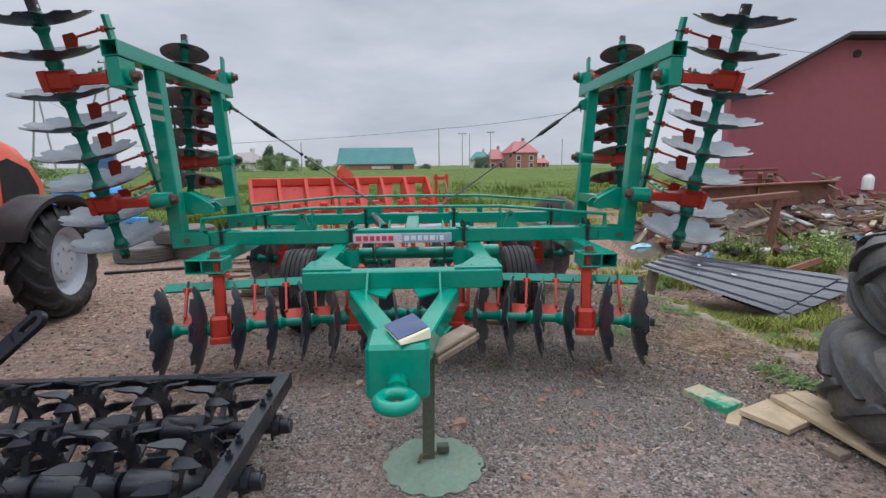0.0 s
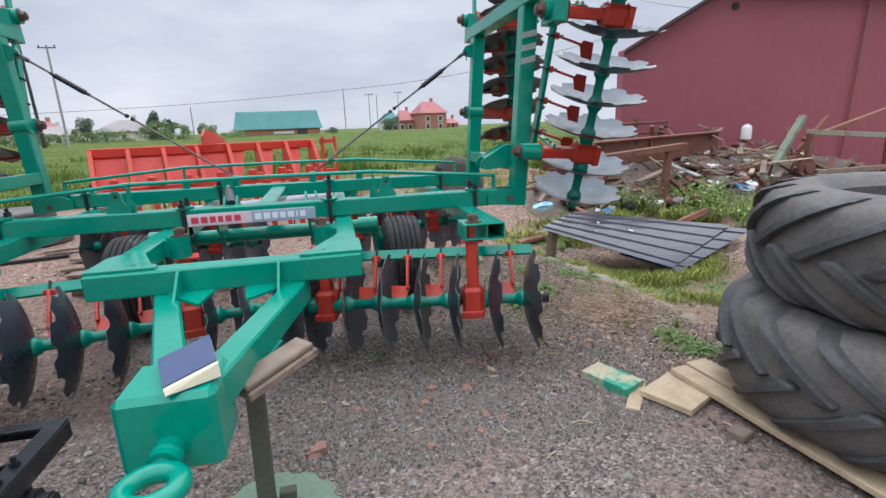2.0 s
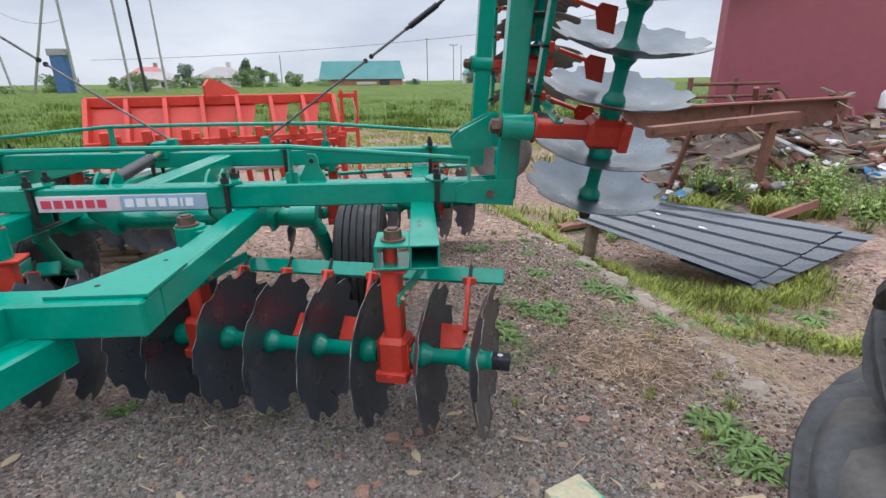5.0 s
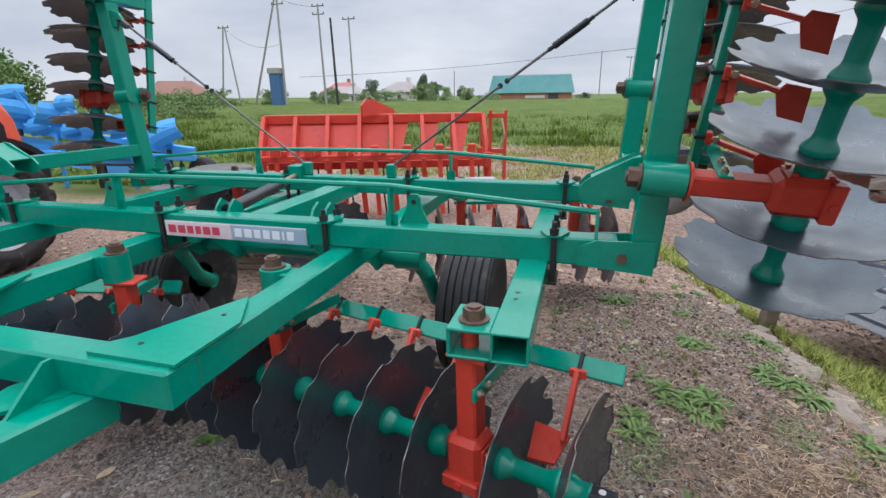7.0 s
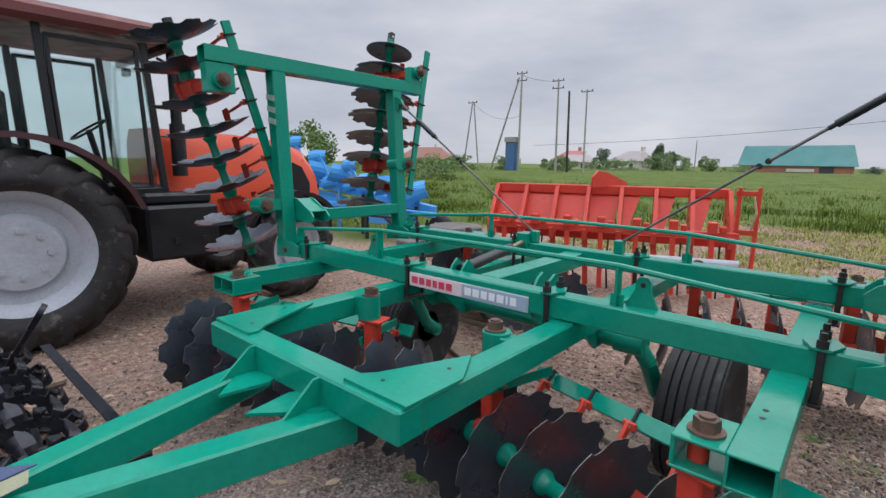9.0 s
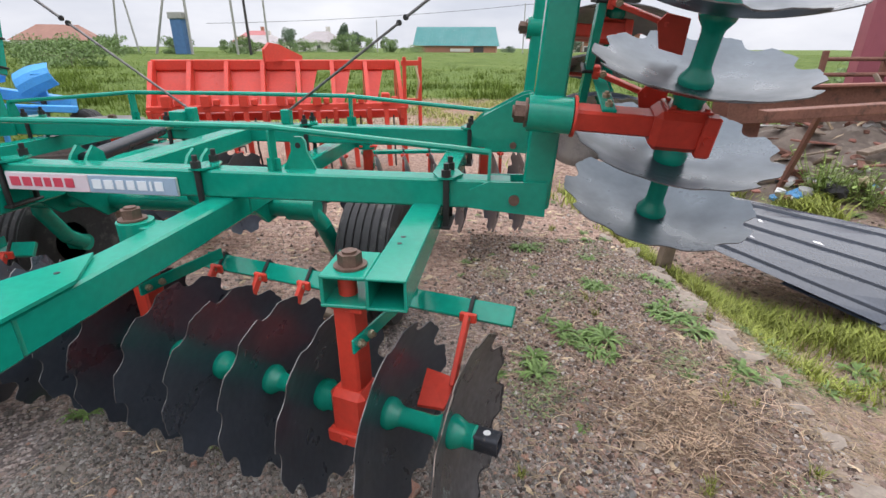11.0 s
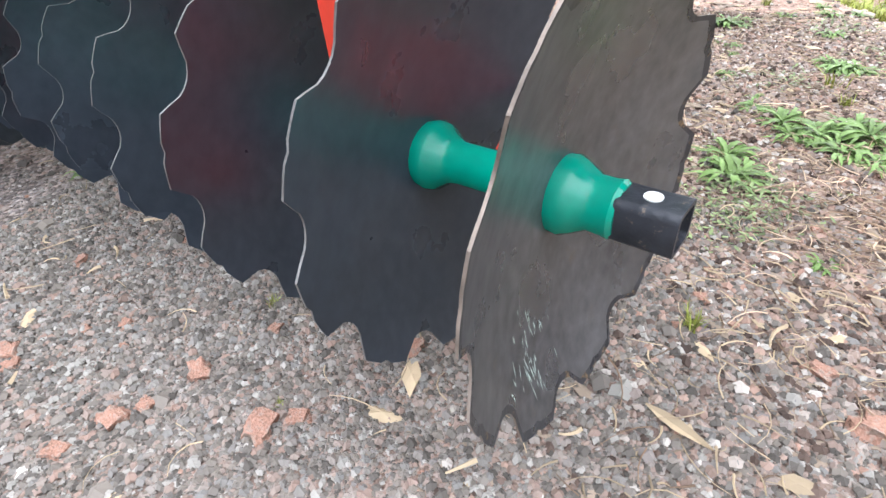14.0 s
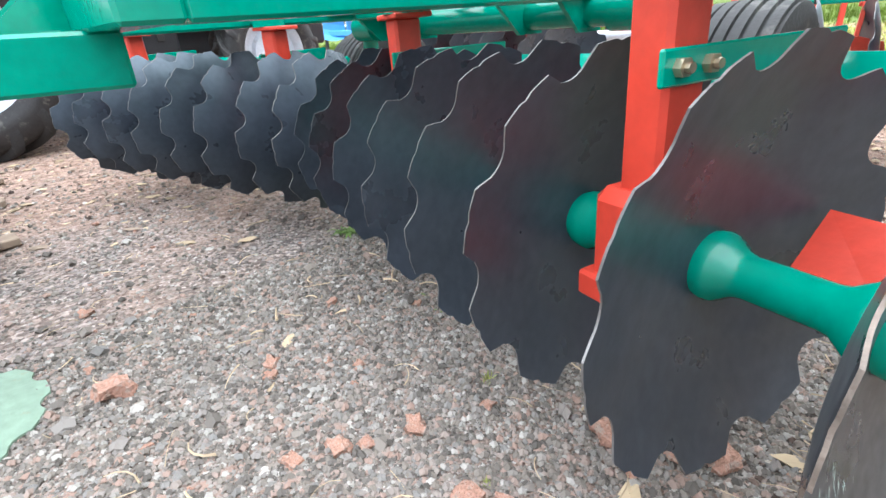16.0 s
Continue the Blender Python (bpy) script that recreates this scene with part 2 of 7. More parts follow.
def axes(p, q, up=(0, 0, 1)):
    """A frame at p with its z axis towards q."""
    z = (Vector(q) - Vector(p)).normalized()
    u = Vector(up)
    if abs(z.dot(u)) > 0.98:
        u = Vector((0, 1, 0))
    x = u.cross(z).normalized()
    y = z.cross(x)
    return Matrix.Translation(p) @ Matrix((x, y, z)).transposed().to_4x4()


def beam(bm, p, q, w, h, bevel=0.005, up=(0, 0, 1)):
    """A solid bar from p to q, w across and h in the up direction."""
    n = (Vector(q) - Vector(p)).length
    return box(bm, (-w / 2, -h / 2, 0), (w / 2, h / 2, n), bevel, axes(p, q, up))


def hollow(bm, p, q, w, h, t=0.008, up=(0, 0, 1)):
    """A rectangular tube, open at both ends."""
    n, m = (Vector(q) - Vector(p)).length, axes(p, q, up)
    box(bm, (-w / 2, h / 2 - t, 0), (w / 2, h / 2, n), 0.002, m)
    box(bm, (-w / 2, -h / 2, 0), (w / 2, -h / 2 + t, n), 0.002, m)
    box(bm, (-w / 2, -h / 2 + t, 0), (-w / 2 + t, h / 2 - t, n), 0, m)
    box(bm, (w / 2 - t, -h / 2 + t, 0), (w / 2, h / 2 - t, n), 0, m)
    return bm


def rod(bm, p, q, r, seg=12, r2=None):
    n = (Vector(q) - Vector(p)).length
    bmesh.ops.create_cone(bm, cap_ends=True, segments=seg, radius1=r, radius2=r if r2 is None else r2, depth=n,
                          matrix=axes(p, q) @ Matrix.Translation((0, 0, n / 2)))
    return bm


def pipe(bm, points, r, seg=8):
    for a, b in zip(points, points[1:]):
        rod(bm, a, b, r, seg)
    for p in points[1:-1]:
        bmesh.ops.create_icosphere(bm, subdivisions=1, radius=r * 1.02, matrix=Matrix.Translation(p))
    return bm


def lathe(bm, profile, seg=24, m=None, closed=False):
    """Turns a profile of (along, radius) round the x axis."""
    m = m or Matrix()
    rings = []
    for x, r in profile:
        rings.append([bm.verts.new(m @ Vector((x, r * math.cos(a), r * math.sin(a)))) for a in [2 * math.pi * k / seg for k in range(seg)]])
    pairs = list(zip(rings, rings[1:])) + ([(rings[-1], rings[0])] if closed else [])
    for a, b in pairs:
        for k in range(seg):
            bm.faces.new((a[k], a[(k + 1) % seg], b[(k + 1) % seg], b[k]))
    if not closed:
        bm.faces.new(rings[0][::-1])
        bm.faces.new(rings[-1])
    return bm


def prism(bm, outline, t, m=None):
    """A plate: the outline in x and y, t thick in z."""
    m = m or Matrix()
    lower = [bm.verts.new(m @ Vector((x, y, 0))) for x, y in outline]
    upper = [bm.verts.new(m @ Vector((x, y, t))) for x, y in outline]
    bm.faces.new(lower[::-1])
    bm.faces.new(upper)
    for k in range(len(outline)):
        j = (k + 1) % len(outline)
        bm.faces.new((lower[k], lower[j], upper[j], upper[k]))
    return bm


def finish(bm, name, mats, smooth=35):
    bmesh.ops.recalc_face_normals(bm, faces=bm.faces)
    me = bpy.data.meshes.new(name)
    bm.to_mesh(me)
    bm.free()
    for one in (mats if isinstance(mats, (list, tuple)) else [mats]):
        me.materials.append(one)
    if smooth:
        me.polygons.foreach_set("use_smooth", [True] * len(me.polygons))
        me.set_sharp_from_angle(angle=radians(smooth))
    return me


def part(name, bm, mats, parent, label="", m=None, smooth=35):
    me = bm if isinstance(bm, bpy.types.Mesh) else finish(bm, name, mats, smooth)
    ob = new(name, me)
    ob.parent = parent
    if m is not None:
        ob.matrix_local = m
    if label:
        ob["label"] = label
    return ob


def thing(name, label, category, group="", at=(0, 0, 0), m=None):
    ob = new(name)
    ob.empty_display_size = 0.1
    ob.matrix_world = m if m is not None else Matrix.Translation(at)
    return tagged(ob, label, category, group)


def single(name, bm, mats, label, category, group="", m=None, kind="", smooth=35):
    ob = new(name, bm if isinstance(bm, bpy.types.Mesh) else finish(bm, name, mats, smooth))
    if m is not None:
        ob.matrix_world = m
    return tagged(ob, label, category, group, kind)


B = bmesh.new


# The disc harrow
HARROW = thing("disc_harrow", "green folding disc harrow with black notched discs on yard gravel", "disc harrow", at=(0, 4.6, 0))
HM = Matrix.Translation((0, -4.6, 0))


SIDE = [0.0]


def hp(name, bm, mats=GREEN, label="", m=None, smooth=35):
    """A part of the harrow; SIDE moves what is mirrored to the machine's own middle, which lies off the origin."""
    return part(name, bm, mats, HARROW, label, HM @ Matrix.Translation((SIDE[0], 0, 0)) @ (m or Matrix()), smooth)


def disc_mesh(name, face, notched=True, dish=0.076, R=0.325):
    """A dished disc, concave towards +x, with scalloped notches round its rim."""
    bm, t = B(), 0.0036
    steps, teeth = 160, 10
    outer = []
    for k in range(steps):
        a = 2 * math.pi * k / steps
        ph = ((k * teeth / steps) % 1) - 0.5
        w = 0.205
        cut = 0.035 * math.sqrt(max(0.0, 1 - (ph / w) ** 2)) if notched and abs(ph) < w else 0.0
        outer.append((a, R - cut - (0.004 if abs(ph) > 0.44 else 0)))
    fr = (0.10, 0.25, 0.4, 0.52, 0.62, 0.72, 0.8, 0.87, 0.93, 0.965, 1.0)
    sides = []
    for off in (0.0, t):
        rows = []
        for f in fr:
            rows.append([bm.verts.new((off + dish * (r * f / R) ** 2, r * f * math.cos(a), r * f * math.sin(a))) for a, r in outer])
        for a, b in zip(rows, rows[1:]):
            for k in range(steps):
                f_ = bm.faces.new((a[k], a[(k + 1) % steps], b[(k + 1) % steps], b[k]))
                if face is DISC_WORN and b is rows[-1]:
                    f_.material_index = 2
        sides.append(rows)
    for k in range(steps):
        j = (k + 1) % steps
        bm.faces.new((sides[0][-1][k], sides[0][-1][j], sides[1][-1][j], sides[1][-1][k])).material_index = 1
    return finish(bm, name, [face, RIM_WORN, DISC_EDGE] if face is DISC_WORN else [face, RIM], 50)


DISC_ME = disc_mesh("disc", DISC)
DISC_PLAIN_ME = disc_mesh("disc_plain", DISC, False, 0.05, 0.235)
DISC_LOW_ME, DISC_LOW_WORN_ME = disc_mesh("disc", DISC, True, 0.074, 0.309), disc_mesh("disc_worn", DISC_WORN, True, 0.074, 0.309)
GAPS = [0.213, 0.258, 0.213, 0.213, 0.213, 0.258, 0.213]
GAPS_FRONT = [0.191, 0.242, 0.219, 0.229, 0.2155, 0.252, 0.2195]
LEGS = [(0.342, 0.0, 0.496, 0.0), (1.239, 0.0, 0.496, 0.0)]
LEGS_FRONT = [(0.319, 0.018, 0.522, 0.012), (1.257, -0.014, 0.502, 0.016)]
NOTCH_AT = {7: 4, 6: 27, 5: 2, 4: 25}


def spool_mesh(n):
    return finish(lathe(B(), [(0, 0.051), (0.012, 0.053), (0.022, 0.05), (0.045, 0.034), (0.06, 0.031), (n - 0.06, 0.031),
                             (n - 0.045, 0.034), (n - 0.022, 0.05), (n - 0.012, 0.053), (n, 0.051)], 24), "spool", GREEN, 40)


def tube_end_mesh(n, a, t, r):
    """A square tube along x with rounded corners, open at its end."""
    bm, loops = B(), []
    for x, h, rr in ((0, a, r), (n, a, r), (n, a - t, r - t * 0.6), (0.01, a - t, r - t * 0.6)):
        loops.append([bm.verts.new((x, cx * (h - rr) + rr * math.cos(g), cz * (h - rr) + rr * math.sin(g)))
                      for cx, cz, g0 in ((1, 1, 0), (-1, 1, 90), (-1, -1, 180), (1, -1, 270)) for g in [radians(g0 + 22.5 * k) for k in range(5)]])
    for p, q in zip(loops, loops[1:]):
        for k in range(20):
            bm.faces.new((p[k], p[(k + 1) % 20], q[(k + 1) % 20], q[k]))
    bm.faces.new(loops[-1])
    return finish(bm, "axle_end", TUBE_END, 30)


TUBE_ME = tube_end_mesh(0.074, 0.029, 0.006, 0.011)
SPOOL_ME = {n: spool_mesh(n - 0.006) for n in GAPS + GAPS_FRONT}
SHORT_ME = finish(lathe(B(), [(0, 0.050), (0.012, 0.054), (0.03, 0.054), (0.045, 0.045), (0.068, 0.045)], 24), "short_spool", GREEN, 40)
END_ME = finish(lathe(B(), [(0, 0.052), (0.012, 0.053), (0.03, 0.044), (0.045, 0.036), (0.066, 0.037), (0.074, 0.038), (0.08, 0.034)], 24), "end_spool", GREEN, 40)


def leg_mesh(upright=True):
    bm = B()
    box(bm, (-0.070, -0.066, -0.076), (0.060, 0.060, 0.098), 0.020)
    box(bm, (0.060, -0.05, -0.07), (0.068, 0.05, 0.070), 0.003)
    box(bm, (-0.074, -0.082, -0.092), (0.062, -0.03, -0.045), 0.006)
    rod(bm, (-0.01, -0.092, -0.066), (-0.01, -0.08, -0.066), 0.014, 6)
    for y in (-0.036, 0.036):
        for z in (-0.052, 0.05):
            rod(bm, (0.068, y, z), (0.076, y, z), 0.009, 6)
    box(bm, (-0.036, -0.04, 0.07), (0.036, 0.04, 0.385 if upright else 0.348), 0.008)
    if upright:
        box(bm, (-0.06, -0.055, 0.382), (0.075, 0.06, 0.396), 0.003)
    else:
        rod(bm, (0, 0, 0.338), (0, 0, 0.347), 0.068, 20)
    rod(bm, (0, 0, 0.38 if upright else 0.28), (0, 0, 0.5), 0.028, 16)
    return finish(bm, "leg", RED)


def nut_mesh():
    bm = B()
    rod(bm, (0, 0, 0), (0, 0, 0.007), 0.048, 24)
    rod(bm, (0, 0, 0.007), (0, 0, 0.041), 0.035, 6)
    rod(bm, (0, 0, 0.041), (0, 0, 0.048), 0.021, 14)
    return finish(bm, "pin_nut", RUST)


LEG_ME, WING_LEG_ME, NUT_ME = leg_mesh(), leg_mesh(False), nut_mesh()
BOLT_ME = finish(rod(rod(B(), (0, 0, 0), (0, 0, 0.012), 0.013, 6), (0, 0, 0.012), (0, 0, 0.02), 0.007, 8), "bolt", BOLT)


def scraper_mesh(b, k=1.0):
    """A red arm from the bar down to a flat blade that stands across the travel, beside the disc's hollow face."""
    bm = B()
    beam(bm, (0, b * 0.228, 0.262), (0.012, b * 0.172, 0.055), 0.036, 0.020, 0.003, up=(1, 0, 0))
    out = [(-0.15, -0.012), (-0.115, 0.10), (-0.005, 0.13), (0.014, 0.115), (0.004, 0.008)]
    prism(bm, [(x * k, y * k + 0.06 * (1 - k)) for x, y in out], 0.008, Matrix(((1, 0, 0, 0.012), (0, 0, 1, b * 0.160), (0, 1, 0, -0.012), (0, 0, 0, 1))))
    box(bm, (-0.026, b * 0.232 - 0.018, 0.252), (0.026, b * 0.232 + 0.018, 0.274), 0.003)
    return finish(bm, "scraper", RED)


def wing_scraper_mesh(b):
    """The folded front rows' scraper: a slanting arm to a short tilted blade."""
    bm = B()
    beam(bm, (0.0, b * 0.228, 0.262), (-0.045, b * 0.170, 0.080), 0.030, 0.016, 0.003, up=(1, 0, 0))
    prism(bm, [(-0.135, 0.012), (-0.118, 0.092), (-0.040, 0.118), (-0.010, 0.095), (-0.022, 0.020)], 0.008, Matrix(((1, 0, 0, 0.0), (0, 0, 1, b * 0.160), (0, 1, 0, 0.0), (0, 0, 0, 1))))
    box(bm, (-0.022, b * 0.232 - 0.018, 0.252), (0.022, b * 0.232 + 0.018, 0.274), 0.003)
    return finish(bm, "scraper", RED)


def strap_mesh(b):
    bm = B()
    for y in (0.228, 0.302):
        rod(bm, (0, b * y, 0.252), (0, b * y, 0.308), 0.006, 8)
    box(bm, (-0.007, b * 0.225 - 0.004, 0.300), (0.007, b * 0.305 + 0.004, 0.312), 0.003)
    return finish(bm, "clamp", DARK)


def low_scraper_mesh(b):
    """The lower rows' scraper: an arm from the tilted bar forward and down to a sloping plate."""
    bm = B()
    beam(bm, (0, b * 0.305, 0.224), (0.004, b * 0.150, 0.040), 0.034, 0.018, 0.003, up=(1, 0, 0))
    top = [(-0.112, b * 0.205, 0.046), (-0.092, b * 0.080, -0.010), (0.0, b * 0.085, -0.004), (0.022, b * 0.180, 0.050)]
    lid, base = [bm.verts.new(p) for p in top], [bm.verts.new((x, y, z - 0.009)) for x, y, z in top]
    bm.faces.new(lid)
    bm.faces.new(base[::-1])
    for k in range(4):
        bm.faces.new((lid[k], base[k], base[(k + 1) % 4], lid[(k + 1) % 4]))
    box(bm, (-0.030, b * 0.309 - 0.008, 0.196), (0.030, b * 0.309 + 0.008, 0.230), 0.003)
    return finish(bm, "scraper", RED)


def low_strap_mesh():
    bm = B()
    for y in (-0.042, 0.042):
        rod(bm, (0, y, -0.020), (0, y, 0.018), 0.006, 8)
    box(bm, (-0.007, -0.046, 0.013), (0.007, 0.046, 0.023), 0.003)
    return finish(bm, "clamp", DARK)


LOW_SCRAPER_ME, LOW_CLAMP_ME = {1: low_scraper_mesh(1), -1: low_scraper_mesh(-1)}, low_strap_mesh()
SCRAPER_ME = {1: scraper_mesh(1), -1: scraper_mesh(-1)}
SCRAPER_SMALL = {1: scraper_mesh(1, 0.55), -1: scraper_mesh(-1, 0.55)}
WING_SCRAPER_ME = {1: wing_scraper_mesh(1), -1: wing_scraper_mesh(-1)}
CLAMP_ME = {1: strap_mesh(1), -1: strap_mesh(-1)}
turn = random.Random(3)


def gang(m, b, front, worn=(), plain=(), bar=(0.28, 1.71), low=False, near=False, wing=False):
    """One row of eight discs. m: x along the axle outwards, z towards the frame, from the innermost hub. b: which y is the rear.
    low: a front row under the main frame, with its bar tilted forward; near: the row whose notches are set one by one."""
    gaps, legs = (GAPS_FRONT, LEGS_FRONT) if low else (GAPS, LEGS)
    hubs = [sum(gaps[:k]) for k in range(8)]
    shaft = box(B(), (-0.12, -0.024, -0.024), (1.64, 0.024, 0.024), 0.006)
    g = hp("disc_gang", shaft, DARK, "row of notched discs on a square axle", m=m)
    for k, s in enumerate(hubs):
        me = DISC_PLAIN_ME if k in plain else (DISC_LOW_WORN_ME if k in worn else DISC_LOW_ME) if low else DISC_ME
        angle = turn.uniform(0, 6.28)
        spin = Matrix.Rotation(radians(NOTCH_AT[k] - 18) if near and k in NOTCH_AT else angle, 4, "X")
        flip = Matrix() if front else Matrix.Translation((0.006, 0, 0)) @ Matrix.Rotation(math.pi, 4, "Z")
        part("disc", me, None, g, "disc with rusty worn faces" if k in worn else "", Matrix.Translation((s, 0, 0)) @ flip @ spin)
    for k, n in enumerate(gaps):
        a = hubs[k] + 0.006
        if n < 0.235:
            part("spool", SPOOL_ME[n], None, g, "", Matrix.Translation((a, 0, 0)))
        else:
            part("spool", SHORT_ME, None, g, "short flanged spool", Matrix.Translation((a, 0, 0)))
            part("spool", SHORT_ME, None, g, "short flanged spool", Matrix.Translation((hubs[k + 1], 0, 0)) @ Matrix.Rotation(math.pi, 4, "Z"))
    end = hubs[-1] + 0.006
    if near:
        q, scr = random.Random(5), B()
        for _ in range(46):
            r, a = q.uniform(0.16, 0.26), radians(q.gauss(-128, 9))
            x = hubs[-1] + 0.0036 + 0.074 * (r / 0.309) ** 2 + 0.0008
            n, w = q.uniform(0.006, 0.035), q.uniform(0.0004, 0.0014)
            c, u, v = Vector((x, r * math.cos(a), r * math.sin(a))), Vector((0.0, q.gauss(0, 0.12), 1)) * n, Vector((0, 1, 0)) * w
            slope = 2 * 0.074 * r / 0.309 ** 2
            lift = lambda d: Vector((slope * (d.y * math.cos(a) + d.z * math.sin(a)), d.y, d.z))
            scr.faces.new([scr.verts.new(c + lift(d)) for d in (-u / 2, v, u / 2, -v)])
        part("scratches", scr, STRIPE, g, "pale scratches on worn steel")["kind"] = "stuff"
    part("spool", END_ME, None, g, "end spool", Matrix.Translation((end, 0, 0)))
    part("spool", END_ME, None, g, "end spool", Matrix.Rotation(math.pi, 4, "Z"))
    part("axle_end", TUBE_ME, None, g, "worn black square tube end", Matrix.Translation((end + 0.076, 0, 0)))
    part("paint_spot", rod(B(), (end + 0.111, 0, 0.0285), (end + 0.111, 0, 0.0306), 0.011, 16), WHITE, g, "white paint dot")
    for s, dy, top, ahead in legs:
        turn_leg = Matrix.Translation((s, b * dy, 0)) @ (Matrix() if b > 0 else Matrix.Rotation(math.pi, 4, "Z"))
        part("leg", WING_LEG_ME if wing else LEG_ME, None, g, "red bearing leg", turn_leg)
        part("pin_nut", NUT_ME, None, g, "rusty hexagon nut", Matrix.Translation((s + ahead, b * dy, top)))
        st = B()
        z0 = 0.248 if low else 0.215
        y0, y1 = sorted((b * (-0.062 + dy if low else -0.035), b * (0.345 if low else 0.31)))
        x0 = s + 0.036
        box(st, (x0, y0, z0), (x0 + 0.01, y1, z0 + 0.048), 0.003)
        part("bracket", st, GREEN, g)
        for y in ((-0.032 + dy, 0.024 + dy) if low else (0.0, 0.075)):
            part("bolt", BOLT_ME, None, g, "", Matrix.Translation((x0 + 0.01, b * y, z0 + 0.024)) @ Matrix.Rotation(math.pi / 2, 4, "Y"))
    if low:
        tilt = Matrix.Translation((0, b * 0.350, 0.223)) @ Matrix.Rotation(b * radians(46), 4, "X")
        part("scraper_bar", box(B(), (0.25, -0.036, -0.012), (1.661, 0.036, 0.012), 0.003, tilt), GREEN, g)
        for x in (0.352, 0.595, 0.814, 1.042, 1.510):
            part("scraper", LOW_SCRAPER_ME[b], None, g, "red scraper blade", Matrix.Translation((x, 0, 0)))
            part("clamp", LOW_CLAMP_ME, None, g, "", Matrix.Translation((x, 0, 0)) @ tilt)
            part("bolt", BOLT_ME, None, g, "", Matrix.Translation((x, b * 0.301, 0.214)) @ Matrix.Rotation(b * radians(100), 4, "X"))
        return g
    ba = B()
    y0, y1 = sorted((b * 0.232, b * 0.298))
    box(ba, (bar[0], y0, 0.272), (bar[1], y1, 0.300), 0.004)
    part("scraper_bar", ba, GREEN, g)
    for x in ((0.42, 0.650, 0.865, 1.08, 1.545) if front else (0.15, 0.36, 0.62, 0.83, 1.04, 1.42)):
        face = Matrix() if front else Matrix.Rotation(math.pi, 4, "Z")
        part("scraper", (WING_SCRAPER_ME if wing and front else SCRAPER_SMALL if plain else SCRAPER_ME)[b if front else -b], None, g, "red scraper blade", Matrix.Translation((x, 0, 0)) @ face)
        part("clamp", CLAMP_ME[b], None, g, "", Matrix.Translation((x, 0, 0)))
        part("bolt", BOLT_ME, None, g, "", Matrix.Translation((x, b * 0.216, 0.240)) @ Matrix.Rotation(b * math.pi / 2, 4, "X"))
    return g


def frame_of(x, z, o):
    x, z = Vector(x).normalized(), Vector(z).normalized()
    y = z.cross(x)
    return Matrix.Translation(o) @ Matrix((x, y, z)).transposed().to_4x4()


CA, SA = 0.971, 0.238
CF, SF, RISE = 0.9618, 0.2737, 0.023
CW, SW = 0.963, 0.270
LEAN_W = 3.6
for s in (1, -1):
    SIDE[0] = 0.0 if s > 0 else 0.07
    gang(frame_of((s * CF, -SF, RISE), (-s * CF * RISE, SF * RISE, 1), (s * 0.1290, 3.768, 0.397)), s, True, worn=(7,) if s > 0 else (), low=True, near=s > 0)
    gang(frame_of((s * CA, SA, 0), (0, 0, 1), (s * 0.39, 5.72, 0.435)), s, False)
    lean = Matrix.Translation((s * 1.9, 0, 0.93)) @ Matrix.Rotation(radians(s * LEAN_W), 4, "Y") @ Matrix.Translation((-s * 1.9, 0, -0.93))
    gang(lean @ frame_of((0, -SW, CW), (-s, 0, 0), (s * 2.295, 3.985, 0.97)), s, True, bar=(0.28, 1.64), wing=True)
    gang(lean @ frame_of((0, SA, CA), (-s, 0, 0), (s * 2.295, 5.30, 1.28)), s, False, plain=(7,), bar=(0.1, 1.60), wing=True)

# Main frame
hp("front_beam", box(B(), (-1.65, 4.04, 0.915), (1.72, 4.15, 1.03), 0.008))
hp("rear_beam", box(B(), (-1.65, 5.2, 0.94), (1.72, 5.31, 1.05), 0.008))
hp("centre_beam", box(B(), (-0.06, 4.15, 0.93), (0.06, 5.2, 1.03), 0.008))


def u_bolt(x, y0, y1, z0, z1, along="x"):
    bm = B()
    for y in (y0 - 0.012, y1 + 0.012):
        box(bm, (x - 0.012, y - 0.008, z0 - 0.02), (x + 0.012, y + 0.008, z1 + 0.02), 0.003)
    box(bm, (x - 0.02, y0 - 0.03, z0 - 0.03), (x + 0.02, y1 + 0.03, z0 - 0.018), 0.003)
    for y in (y0 - 0.012, y1 + 0.012):
        rod(bm, (x, y, z1 + 0.012), (x, y, z1 + 0.04), 0.02, 6)
        rod(bm, (x, y, z1 + 0.04), (x, y, z1 + 0.065), 0.011, 8)
    hp("u_bolt", bm, DARK, "black frame clamp with nuts")
    bm = B()
    prism(bm, [(x - 0.06, (y0 + y1) / 2), (x - 0.028, y0 - 0.026), (x + 0.028, y0 - 0.026), (x + 0.06, (y0 + y1) / 2), (x + 0.028, y1 + 0.026), (x - 0.028, y1 + 0.026)], 0.009, Matrix.Translation((0, 0, z1 + 0.003)))
    hp("clamp_plate", bm)


